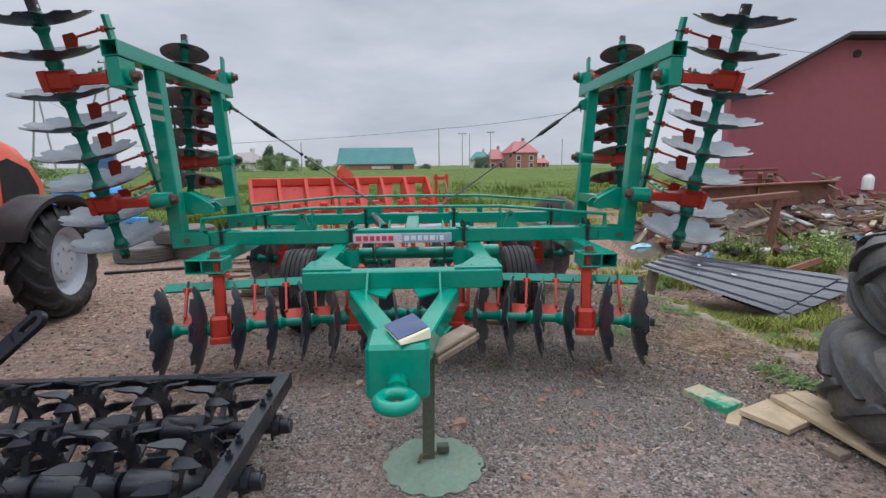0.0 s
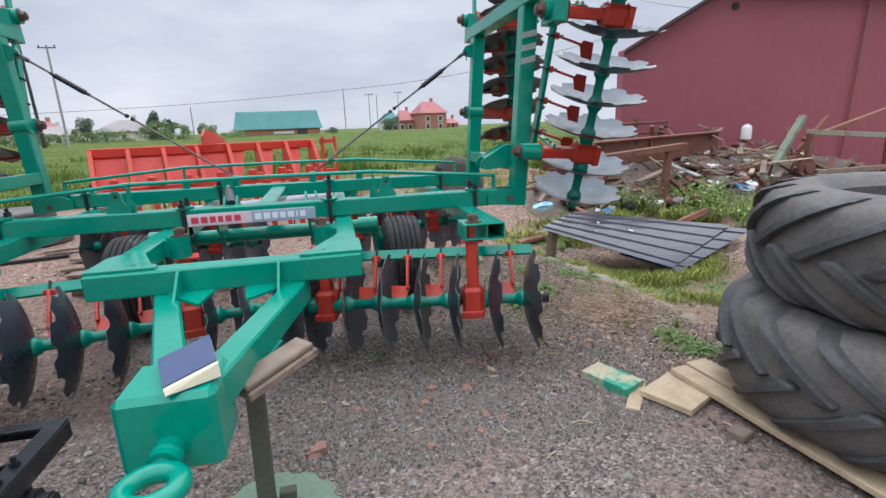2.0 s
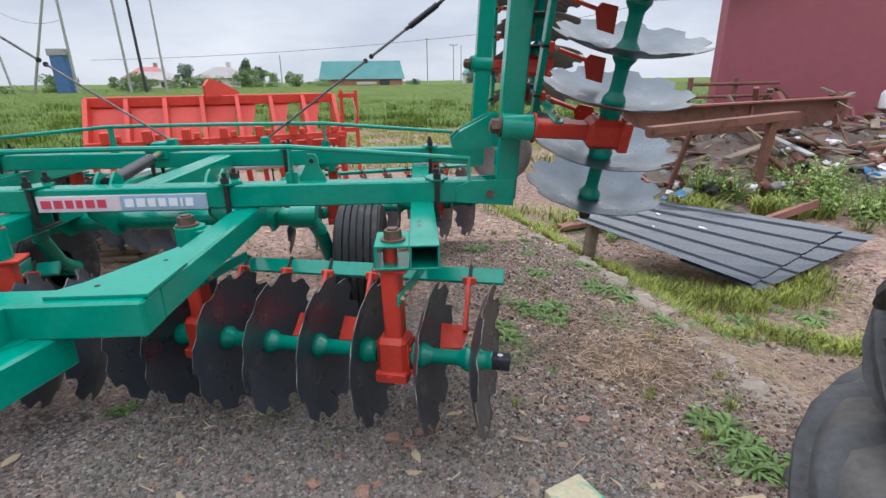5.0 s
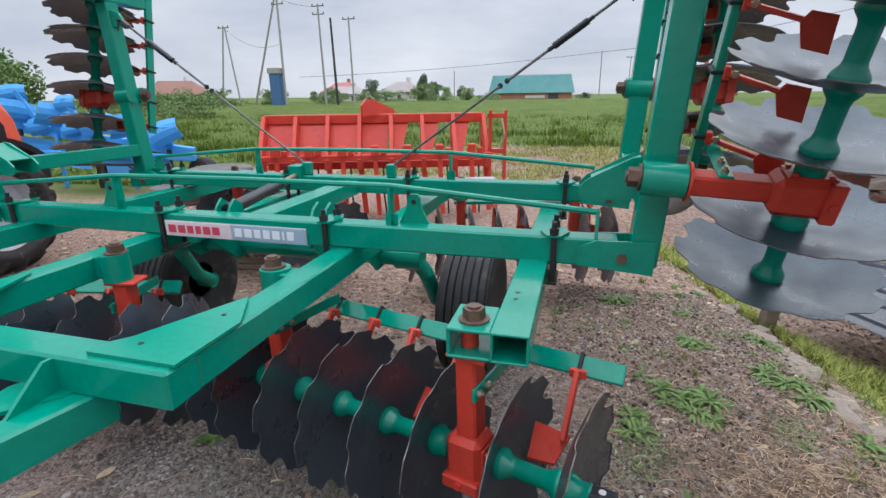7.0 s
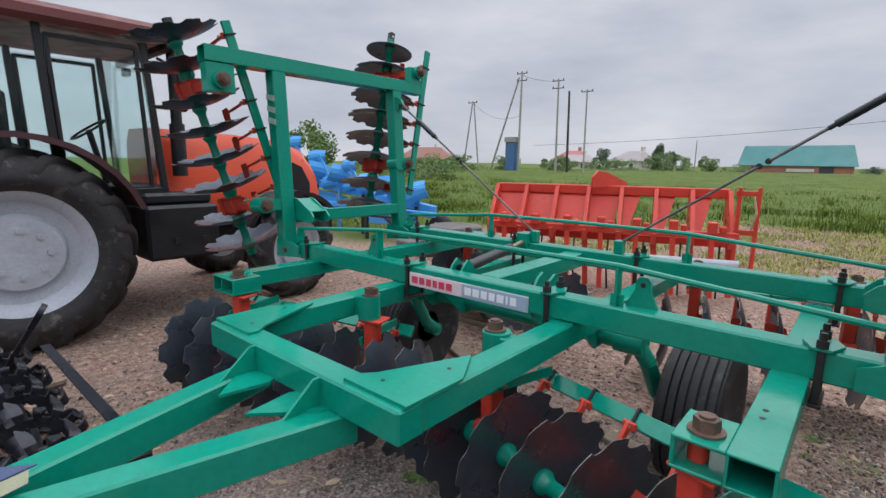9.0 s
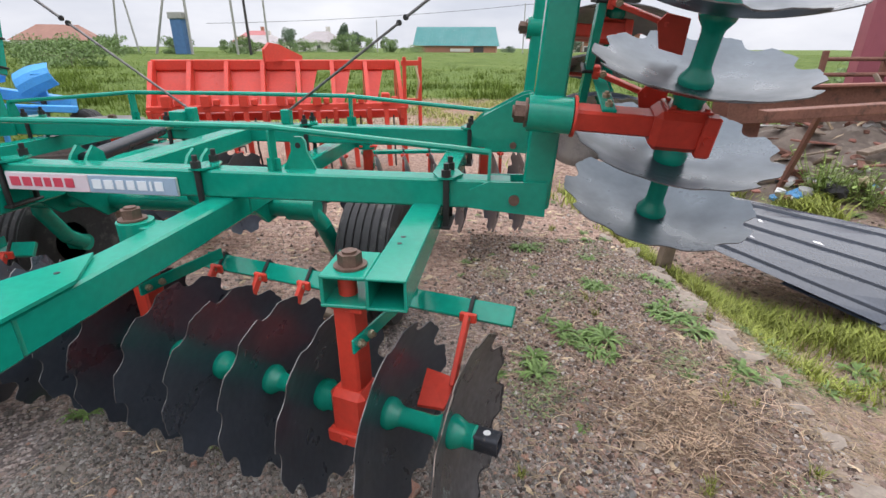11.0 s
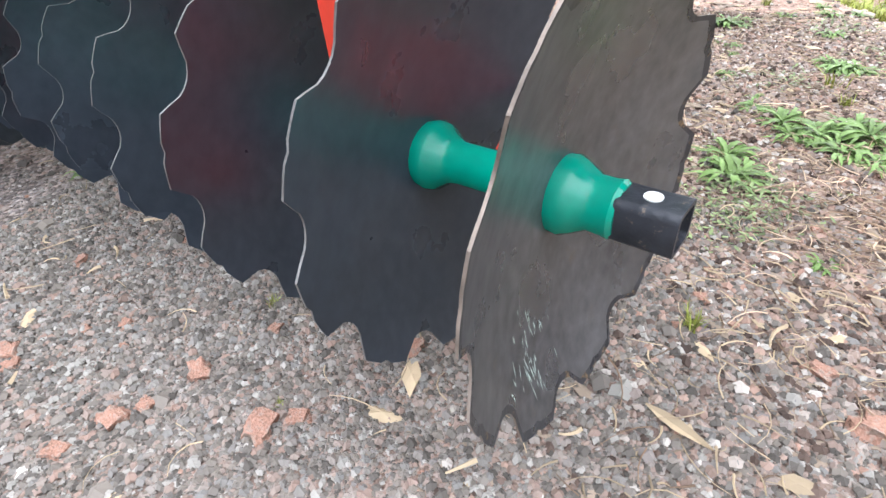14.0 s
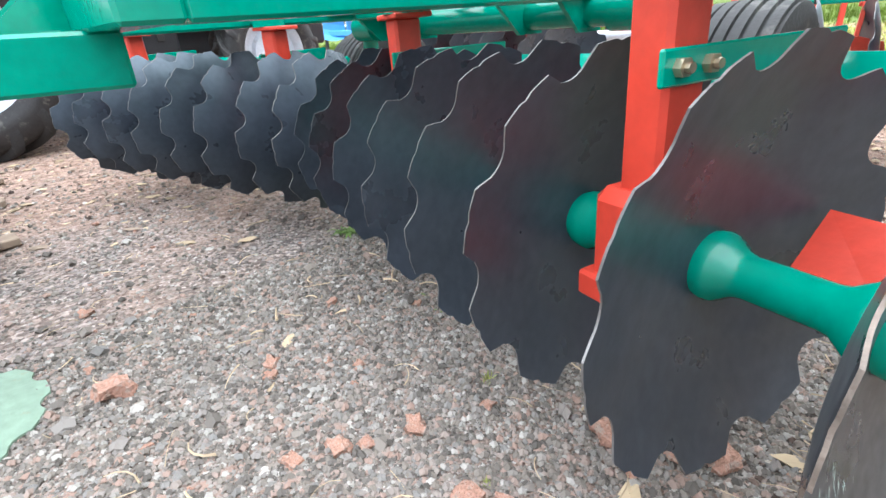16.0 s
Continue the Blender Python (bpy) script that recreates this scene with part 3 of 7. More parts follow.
for s in (1, -1):
    SIDE[0] = 0.0 if s > 0 else 0.07
    # outer lengthwise tubes with their pin brackets
    hp("side_tube", hollow(B(), (s * 1.458, 3.334, 0.878), (s * 1.458, 6.12, 0.878), 0.114, 0.098))
    for y in (3.60, 3.66):
        hp("bolt_hole", rod(B(), (s * 1.44, y, 0.9255), (s * 1.44, y, 0.9275), 0.009, 10), DARK)
    for y, x0, x1 in ((3.41, 1.268, 1.401), (6.03, 1.515, 1.66)):
        bm = B()
        box(bm, (s * x0, y - 0.075, 0.917), (s * x1, y + 0.11, 0.928), 0.003)
        box(bm, (s * x0, y - 0.075, 0.829), (s * x1, y + 0.11, 0.84), 0.003)
        e = x0 if y < 4 else x1 - 0.012
        box(bm, (s * e, y - 0.072, 0.84), (s * (e + 0.012), y + 0.11, 0.917), 0.002)
        hp("pin_bracket", bm)
    # drawbar arms, carried on rearwards below the cross beams
    hp("drawbar_arm", box(B(), (s * 0.525, 3.04, 0.802), (s * 0.637, 4.16, 0.914), 0.008))
    hp("inner_tube", box(B(), (s * 0.525, 4.16, 0.802), (s * 0.637, 5.9, 0.90), 0.008))
    bm = rod(B(), (s * 0.452, 3.694, 0.80), (s * 0.452, 3.694, 0.926), 0.062, 24)
    box(bm, (s * 0.452, 3.65, 0.81), (s * 0.53, 3.74, 0.915), 0.004)
    hp("pin_boss", bm)
    bm = rod(B(), (s * 0.715, 5.80, 0.80), (s * 0.715, 5.80, 0.926), 0.062, 24)
    box(bm, (s * 0.62, 5.76, 0.81), (s * 0.72, 5.84, 0.915), 0.004)
    hp("pin_boss", bm)
    # corner plates on the drawbar frame
    out = [(s * 0.645, 2.955), (s * 0.645, 3.22), (s * 0.54, 3.40), (s * 0.40, 3.06), (s * 0.35, 3.0), (s * 0.35, 2.955)]
    hp("corner_plate", prism(B(), out, 0.01, Matrix.Translation((0, 0, 0.918))))
    for x, y in ((s * 0.46, 3.03), (s * 0.56, 3.25)):
        hp("bolt_hole", rod(B(), (x, y, 0.9265), (x, y, 0.9295), 0.008, 10), DARK)
    # V legs to the hitch head
    hp("drawbar_leg", beam(B(), (0.045 + s * 0.075, 1.98, 0.765), (s * 0.335, 3.0, 0.748), 0.10, 0.115, 0.008))
    out = [(s * 0.13, 2.72), (s * 0.30, 2.90), (s * 0.31, 3.0), (s * 0.15, 3.0), (s * 0.10, 2.9)]
    hp("gusset", prism(B(), out, 0.012, Matrix.Translation((0, 0, 0.80))))
    out = [(2.78, 0.808), (2.925, 0.808), (2.925, 0.91), (2.90, 0.91)]
    hp("gusset", prism(B(), out, 0.012, Matrix(((0, 0, 1, s * 0.25), (1, 0, 0, 0), (0, 1, 0, 0), (0, 0, 0, 1)))))
    # hinge plates where the wing is pinned on
    for y in (4.022, 4.155, 5.18, 5.316):
        zz = 0 if y < 5 else 0.015
        out = [(s * 1.63, 0.925 + zz), (s * 1.92, 0.90 + zz), (s * 1.92, 1.035 + zz), (s * 1.70, 1.03 + zz), (s * 1.63, 1.0 + zz)]
        hp("hinge_plate", prism(B(), out, 0.014, Matrix(((1, 0, 0, 0), (0, 0, -1, y + 0.007), (0, 1, 0, 0), (0, 0, 0, 1)))))
    for y in (4.0, 5.165):
        bm = rod(B(), (s * 1.80, y, 0.965), (s * 1.80, y + 0.2, 0.965), 0.02, 14)
        hp("hinge_pin", bm, RUST, "rusty hinge bolt")
    for x in (1.458, 0.58):
        for y0, y1, z in ((4.04, 4.15, 1.03), (5.2, 5.31, 1.05)):
            u_bolt(s * (x + (0.078 if x > 1 else -0.08)), y0, y1, 0.86, z)
    # guard rails above both beams
    for y, z, e in ((4.09, 1.03, 0.0), (5.27, 1.05, 0.01)):
        w = 0.81 if y < 5 else 0.78
        rail = [(s * 0.035, y, z + 0.18), (s * w, y, z + 0.175), (s * 1.70, y, z + 0.10)]
        hp("guard_rail", pipe(B(), rail, 0.013))
        bm = box(B(), (s * w - 0.006, y - 0.028, z), (s * w + 0.006, y + 0.028, z + 0.165), 0.002)
        box(bm, (s * (w - 0.03), y - 0.004, z), (s * (w + 0.03), y + 0.004, z + 0.05), 0.002)
        hp("rail_post", bm)
        bm = prism(B(), [(y - 0.045, z), (y + 0.045, z), (y + 0.02, z + 0.11), (y - 0.02, z + 0.11)], 0.012,
                   Matrix(((0, 0, 1, s * 1.70 - 0.006), (1, 0, 0, 0), (0, 1, 0, 0), (0, 0, 0, 1))))
        hp("rail_post", bm)
    # lugs between the beams
    bm = prism(B(), [(-0.072, 0.0), (0.072, 0.0), (0.034, 0.075), (0.032, 0.115), (0.018, 0.135), (-0.018, 0.135), (-0.032, 0.115), (-0.034, 0.075)], 0.016,
               Matrix(((1, 0, 0, s * 0.905), (0, 0, -1, 4.142), (0, 1, 0, 1.028), (0, 0, 0, 1))))
    lug = hp("lift_lug", bm)
    part("eye", rod(B(), (s * 0.905, 4.1245, 1.128), (s * 0.905, 4.1435, 1.128), 0.012, 14), DARK, lug, "dark round eye")
    # brace rods with turnbuckles
    a, b_ = Vector((s * 0.36, 5.25, 1.12)), Vector((s * 1.825, 5.285, 2.145))
    d = b_ - a
    hp("brace_rod", rod(rod(B(), a, a + d * 0.505, 0.008, 8), a + d * 0.54, b_, 0.009, 8), RIM, "grey iron brace rod")
    hp("turnbuckle", rod(rod(B(), a + d * 0.72, a + d * 0.85, 0.021, 12), a + d * 0.70, a + d * 0.87, 0.013, 10), BLACK, "black turnbuckle sleeve")
    bm = B()
    for f in (0.507, 0.535):
        c = a + d * f
        bmesh.ops.create_cone(bm, cap_ends=True, segments=12, radius1=0.017, radius2=0.017, depth=0.012, matrix=Matrix.Translation(c) @ Matrix.Rotation(math.pi / 2, 4, "X"))
    hp("brace_link", bm, DARK)
    bm = box(B(), (s * 0.33, 5.22, 1.05), (s * 0.39, 5.28, 1.14), 0.006)
    hp("brace_lug", bm)
    # fork at the rod's upper end and the ear that ties it to the leaning post
    u = d.normalized()
    hp("brace_fork", beam(B(), b_ - u * 0.075, b_ + u * 0.02, 0.034, 0.03, 0.004), RIM, "worn grey fork end")
    ear = [(s * x, z) for x, z in ((1.808, 2.125), (1.812, 2.165), (1.835, 2.20), (1.93, 2.235), (1.93, 2.10), (1.87, 2.105), (1.835, 2.115))]
    hp("brace_ear", prism(B(), ear, 0.024, Matrix(((1, 0, 0, 0), (0, 0, 1, 5.268), (0, 1, 0, 0), (0, 0, 0, 1)))))
    hp("brace_pin", rod(rod(B(), (s * 1.828, 5.245, 2.147), (s * 1.828, 5.315, 2.147), 0.011, 10), (s * 1.828, 5.25, 2.147), (s * 1.838, 5.25, 2.075), 0.005, 8), DARK, "dark pin with a split end")
    # transport wheels on cranked arms
    bm = rod(B(), (s * 0.035, 4.42, 0.765), (s * 0.80, 4.42, 0.765), 0.052, 20)
    if s > 0:
        rod(bm, (0.70, 4.42, 0.765), (0.845, 4.42, 0.765), 0.068, 20)
    else:
        rod(bm, (-0.70, 4.42, 0.765), (-0.845, 4.42, 0.765), 0.068, 20)
    hp("axle_tube", bm)
    bm = pipe(B(), [(s * 0.80, 4.43, 0.75), (s * 0.845, 4.47, 0.66), (s * 0.865, 4.60, 0.46), (s * 0.865, 4.70, 0.385)], 0.043, 14)
    rod(bm, (s * 0.84, 4.70, 0.385), (s * 0.94, 4.70, 0.385), 0.05, 16)
    hp("crank_arm", bm)
    for x in (0.34, 0.60):
        hp("axle_bearing", prism(B(), [(4.35, 0.70), (4.49, 0.70), (4.47, 0.81), (4.33, 0.92), (4.16, 0.92), (4.16, 0.86)], 0.016,
                                 Matrix(((0, 0, 1, s * x), (1, 0, 0, 0), (0, 1, 0, 0), (0, 0, 0, 1)))))


def ribbed_tyre(R, w, ribs):
    """A road tyre round the x axis with grooves round its tread."""
    prof = [(-w / 2 + 0.02, R * 0.60), (-w / 2, R * 0.70), (-w / 2 - 0.004, R * 0.84), (-w / 2 + 0.012, R * 0.95)]
    n = ribs
    for k in range(n):
        a = -w / 2 + 0.02 + (w - 0.04) * k / n
        b2 = -w / 2 + 0.02 + (w - 0.04) * (k + 1) / n
        cr = R - 0.012 * abs((k + 0.5) / n - 0.5) * 2
        prof += [(a + 0.003, cr - 0.012), (a + 0.006, cr), (b2 - 0.006, cr), (b2 - 0.003, cr - 0.012)]
    prof += [(w / 2 - 0.012, R * 0.95), (w / 2 + 0.004, R * 0.84), (w / 2, R * 0.70), (w / 2 - 0.02, R * 0.60)]
    return lathe(B(), prof, 48)


for s in (1, -1):
    SIDE[0] = 0.0 if s > 0 else 0.07
    wh = hp("wheel", rod(rod(B(), (s * 0.94, 4.70, 0.385), (s * 1.0, 4.70, 0.385), 0.12, 16), (s * 1.0, 4.70, 0.385), (s * 1.16, 4.70, 0.385), 0.245, 28), DARK, "ribbed transport wheel")
    part("tyre", ribbed_tyre(0.385, 0.29, 6), RUBBER, wh, "black ribbed rubber tyre", Matrix.Translation((s * 1.065, 4.70, 0.385)))

# Front cross beam, hitch head and ring
SIDE[0] = 0.0
hp("drawbar_beam", box(B(), (-0.57, 2.925, 0.802), (0.64, 3.04, 0.917), 0.008))
bm = box(B(), (-0.085, 1.89, 0.60), (0.175, 2.12, 0.835), 0.018)
hp("hitch_head", bm)
bm = B()
seg, tube = 40, 14
ring = [[bm.verts.new(((0.063 + 0.028 * math.cos(2 * math.pi * j / tube)) * math.cos(2 * math.pi * k / seg),
                       (0.063 + 0.028 * math.cos(2 * math.pi * j / tube)) * math.sin(2 * math.pi * k / seg),
                       0.027 * math.sin(2 * math.pi * j / tube))) for j in range(tube)] for k in range(seg)]
for k in range(seg):
    for j in range(tube):
        bm.faces.new((ring[k][j], ring[(k + 1) % seg][j], ring[(k + 1) % seg][(j + 1) % tube], ring[k][(j + 1) % tube]))
rod(bm, (0, 0.085, 0), (0, 0.20, 0.005), 0.042, 18)
bmesh.ops.create_uvsphere(bm, u_segments=16, v_segments=8, radius=0.045, matrix=Matrix.Translation((0, 0.12, 0.0)))
hp("hitch_ring", bm, GREEN, "green towing ring", m=Matrix.Translation((0.045, 1.735, 0.678)))

# Hydraulic cylinder between the beams
bm = rod(B(), (-0.16, 4.20, 1.02), (-0.31, 4.95, 1.04), 0.034, 16)
hp("hydraulic_cylinder", bm, BLACK, "black hydraulic cylinder")
hp("piston_rod", rod(B(), (-0.31, 4.95, 1.04), (-0.36, 5.2, 1.05), 0.018, 12), BOLT, "steel piston rod")
for x in (-0.205, -0.125):
    hp("cylinder_lug", prism(B(), [(4.1, 0.95), (4.28, 0.95), (4.26, 1.05), (4.21, 1.085), (4.17, 1.05)], 0.014, Matrix(((0, 0, 1, x), (1, 0, 0, 0), (0, 1, 0, 0), (0, 0, 0, 1)))))
hp("cylinder_lug", box(B(), (-0.41, 5.18, 1.0), (-0.31, 5.30, 1.12), 0.006))
for x in (0.33, 0.40):
    hp("cylinder_lug", prism(B(), [(4.15, 0.95), (4.35, 0.95), (4.33, 1.04), (4.27, 1.075), (4.22, 1.05)], 0.014, Matrix(((0, 0, 1, x), (1, 0, 0, 0), (0, 1, 0, 0), (0, 0, 0, 1)))))

# Maker's plate: two coloured fields with plain bars in place of the lettering
sign = hp("maker_plate", box(B(), (-0.41, 4.030, 0.916), (0.40, 4.037, 0.997), 0.002), STRIPE, "narrow plate in two coloured fields")
PINKISH = material("pale_pink_field", (0.72, 0.60, 0.63), 0.5, vary=0.06, bump=0)
BLUISH = material("grey_blue_field", (0.34, 0.44, 0.55), 0.5, vary=0.06, bump=0)
LET_RED = material("red_print", (0.62, 0.06, 0.10), 0.5, vary=0.05, bump=0)
LET_WHITE = material("white_print", (0.82, 0.84, 0.86), 0.5, vary=0.05, bump=0)
part("field", box(B(), (-0.405, 4.026, 0.92), (-0.012, 4.031, 0.993), 0), PINKISH, sign, "pale pink field")
part("field", box(B(), (-0.008, 4.026, 0.92), (0.395, 4.031, 0.993), 0), BLUISH, sign, "grey-blue field")
for x0, x1, mt in ((-0.385, -0.34, LET_RED), (-0.325, -0.285, LET_RED), (-0.27, -0.235, LET_RED), (-0.22, -0.19, LET_RED), (-0.175, -0.135, LET_RED), (-0.12, -0.08, LET_RED),
                   (0.01, 0.05, LET_WHITE), (0.065, 0.105, LET_WHITE), (0.12, 0.155, LET_WHITE), (0.17, 0.205, LET_WHITE), (0.22, 0.26, LET_WHITE), (0.275, 0.285, LET_WHITE), (0.30, 0.335, LET_WHITE)):
    part("print_bar", box(B(), (x0, 4.0225, 0.937), (x1, 4.0265, 0.977), 0), mt, sign)

# Folded wings
for s in (1, -1):
    SIDE[0] = 0.0 if s > 0 else 0.07
    lean = Matrix.Translation((s * 1.9, 0, 0.93)) @ Matrix.Rotation(radians(s * LEAN_W), 4, "Y") @ Matrix.Translation((-s * 1.9, 0, -0.93))
    wing = hp("wing_frame", box(B(), (s * 1.825, 4.035, 0.925), (s * 1.935, 4.145, 2.285), 0.008), GREEN, "green folded wing frame standing upright", m=lean)
    part("rear_post", box(B(), (s * 1.825, 5.25, 0.945), (s * 1.935, 5.36, 2.285), 0.008), GREEN, wing)
    part("top_beam", hollow(B(), (s * 1.88, 3.55, 2.335), (s * 1.88, 5.50, 2.335), 0.11, 0.105), GREEN, wing)
    part("lower_beam", box(B(), (s * 1.83, 4.145, 1.15), (s * 1.93, 5.25, 1.245), 0.006), GREEN, wing)
    bm = B()
    for y in (4.16, 4.30):
        prism(bm, [(s * 1.84, 1.18), (s * 1.84, 1.345), (s * 1.79, 1.335), (s * 1.63, 1.235), (s * 1.60, 1.20), (s * 1.61, 1.16), (s * 1.66, 1.15)], 0.012,
              Matrix(((1, 0, 0, 0), (0, 0, -1, y), (0, 1, 0, 0), (0, 0, 0, 1))))
    beam(bm, (s * 1.645, 4.23, 1.235), (s * 1.83, 4.23, 1.335), 0.15, 0.01, 0.002)
    part("fold_lug", bm, GREEN, wing)
    for y, z in ((3.893, 1.299), (3.65, 2.163), (5.381, 1.612), (5.595, 2.483)):
        bm = rod(B(), (s * 1.802, y, z), (s * 1.945, y, z), 0.06, 24)
        part("boss", bm, GREEN, wing)
    for lo_, hi_ in (((1.835, 3.555, 2.085), (1.925, 3.75, 2.28)), ((1.84, 5.50, 2.28), (1.92, 5.64, 2.53)), ((1.84, 5.30, 1.57), (1.92, 5.40, 1.65)), ((1.84, 3.89, 1.255), (1.92, 4.035, 1.343))):
        part("boss_plate", box(B(), (s * lo_[0], *lo_[1:]), (s * hi_[0], *hi_[1:]), 0.004), GREEN, wing)
    for z in (2.06, 1.975, 1.89):
        st = prism(B(), [(s * 1.827, z), (s * 1.933, z + 0.03), (s * 1.933, z + 0.07), (s * 1.827, z + 0.04)], 0.003, Matrix(((1, 0, 0, 0), (0, 0, -1, 4.0345), (0, 1, 0, 0), (0, 0, 0, 1))))
        part("stripe", st, STRIPE, wing, "pale reflective stripe")
    part("post_sleeve", rod(B(), (s * 1.812, 5.29, 1.612), (s * 1.942, 5.29, 1.612), 0.06, 24), GREEN, wing)


# Ground shape: a level yard, a shallow ditch along its right side, a flat field beyond
def smooth_step(a, b, v):
    u = min(1.0, max(0.0, (v - a) / (b - a)))
    return u * u * (3 - 2 * u)


def edge_x(y):
    return 3.12 - 0.28 * (y - 5.0) if y > 5.0 else 3.12 + 0.05 * (5.0 - y)


def ground_z(x, y):
    d = x - edge_x(y)
    along = smooth_step(2.6, 4.2, y) * (1 - smooth_step(9.0, 11.5, y))
    z = -0.36 * smooth_step(-0.25, 0.75, d) * along + 0.22 * smooth_step(1.6, 3.2, d) * along
    z += 0.012 * noise.noise((x * 0.9, y * 0.9, 0.0)) + 0.006 * noise.noise((x * 3.1, y * 3.1, 4.0))
    r = math.hypot(x, y)
    if r > 14:
        z += 0.85 * smooth_step(24, 85, r) + (r - 14) * 0.0015 * noise.noise((x * 0.02, y * 0.02, 9.0))
    return z


# Stand under the drawbar, block and notebook
STAND = thing("drawbar_stand", "olive steel post on a faded green notched disc foot", "stand", at=(0.193, 2.362, 0))
bm = B()
R0, st = 0.262, 96
pts = []
for k in range(st):
    ph = ((k * 12 / st) % 1) - 0.5
    pts.append((2 * math.pi * k / st, R0 - (0.018 * math.sqrt(max(0, 1 - (ph / 0.2) ** 2)) if abs(ph) < 0.2 else 0)))
lo = [bm.verts.new((r * math.cos(a), r * math.sin(a), 0.004)) for a, r in pts]
hi = [bm.verts.new((r * math.cos(a), r * math.sin(a), 0.010)) for a, r in pts]
mid = [bm.verts.new((0.5 * r * math.cos(a), 0.5 * r * math.sin(a), 0.034)) for a, r in pts]
top = bm.verts.new((0, 0, 0.042))
bm.faces.new(lo[::-1])
for k in range(st):
    j = (k + 1) % st
    bm.faces.new((lo[k], lo[j], hi[j], hi[k]))
    bm.faces.new((hi[k], hi[j], mid[j], mid[k]))
    bm.faces.new((mid[k], mid[j], top))
part("foot_disc", bm, PLATE, STAND, "faded green notched foot disc")
part("post", hollow(B(), (-0.025, 0.02, 0.04), (-0.015, 0.045, 0.665), 0.062, 0.062, 0.006), OLIVE, STAND)
bm = box(B(), (0.02, 0.03, 0.045), (0.085, 0.075, 0.085), 0.004)
part("foot_lug", bm, OLIVE, STAND)
part("locking_pin", pipe(B(), [(-0.075, -0.05, 0.05), (-0.06, -0.01, 0.065), (-0.02, 0.0, 0.07), (0.02, 0.0, 0.07)], 0.009), RUST, STAND, "bent rusty pin")
part("head_plate", box(B(), (-0.055, -0.01, 0.662), (0.075, 0.12, 0.676), 0.003), GREEN, STAND, "green head plate")
part("lever", beam(B(), (0.02, -0.01, 0.672), (0.10, 0.05, 0.735), 0.02, 0.014, 0.003), GREEN, STAND, "green lever")
bm = box(B(), (-0.15, -0.05, 0), (0.15, 0.05, 0.034), 0.006)
box(bm, (-0.15, -0.04, 0.036), (0.14, 0.05, 0.06), 0.006)
single("timber_block", bm, WOOD_OLD, "split weathered timber block between stand and drawbar", "wood block", m=pose(0.29, 2.255, 0.678, 3, -8, 44))
BOOK = thing("notebook", "dark blue notebook lying half open on the drawbar", "notebook", at=(0.08, 2.04, 0.838))
quad = ((-0.10, 0.052, 0.014), (0.025, 0.152, 0.036), (0.092, -0.062, 0.042), (-0.030, -0.138, 0.016))


def slab(top, bottom):
    """A closed slab between two quads."""
    bm = B()
    a, b2 = [bm.verts.new(p) for p in top], [bm.verts.new(p) for p in bottom]
    bm.faces.new(a)
    bm.faces.new(b2[::-1])
    for k in range(4):
        bm.faces.new((a[k], b2[k], b2[(k + 1) % 4], a[(k + 1) % 4]))
    return bm


part("cover", slab([(x, y, z + 0.004) for x, y, z in quad], quad), CLOTH, BOOK, "dark blue cover")
inner = [(x + 0.006, y - 0.016, z - 0.0006) for x, y, z in quad]
part("page_block", slab(inner, [(x + 0.004, y - 0.006, 0.003) for x, y, z in inner]), PAPER, BOOK, "cream paper block")
part("back_cover", slab([(x + 0.010, y - 0.02, 0.0026) for x, y, z in quad], [(x + 0.010, y - 0.02, 0.0) for x, y, z in quad]), CLOTH, BOOK, "dark blue cover")

# Spiked roller in a black frame
ROLLER = thing("spiked_roller", "black tandem roller with spiked rings in an angle frame", "soil roller", at=(-1.3, 2.1, 0))
RM = Matrix.Translation((1.3, -2.1, 0))


def rp(name, bm, mats=BLACK, label="", m=None, parent=None, smooth=35):
    return part(name, bm, mats, parent or ROLLER, label, (RM if parent is None else Matrix()) @ (m or Matrix()), smooth)


rp("frame_rail", box(box(B(), (-2.4, 2.60, 0.40), (-0.59, 2.655, 0.412), 0.002), (-2.4, 2.645, 0.345), (-0.59, 2.655, 0.40), 0.002))
rp("frame_rail", box(box(B(), (-0.655, 1.30, 0.40), (-0.588, 2.60, 0.412), 0.002), (-0.60, 1.30, 0.33), (-0.588, 2.655, 0.40), 0.002))
rp("frame_rail", box(B(), (-2.4, 1.28, 0.36), (-0.60, 1.33, 0.41), 0.004))
rp("corner_plate", prism(B(), [(-0.66, 1.33), (-0.66, 1.67), (-0.93, 1.33)], 0.01, Matrix.Translation((0, 0, 0.392))))
for y in (1.55, 1.83, 1.94, 2.26, 2.36):
    bm = rod(rod(B(), (-0.622, y, 0.412), (-0.622, y, 0.43), 0.016, 6), (-0.622, y, 0.43), (-0.622, y, 0.45), 0.009, 8)
    rp("bolt", bm)


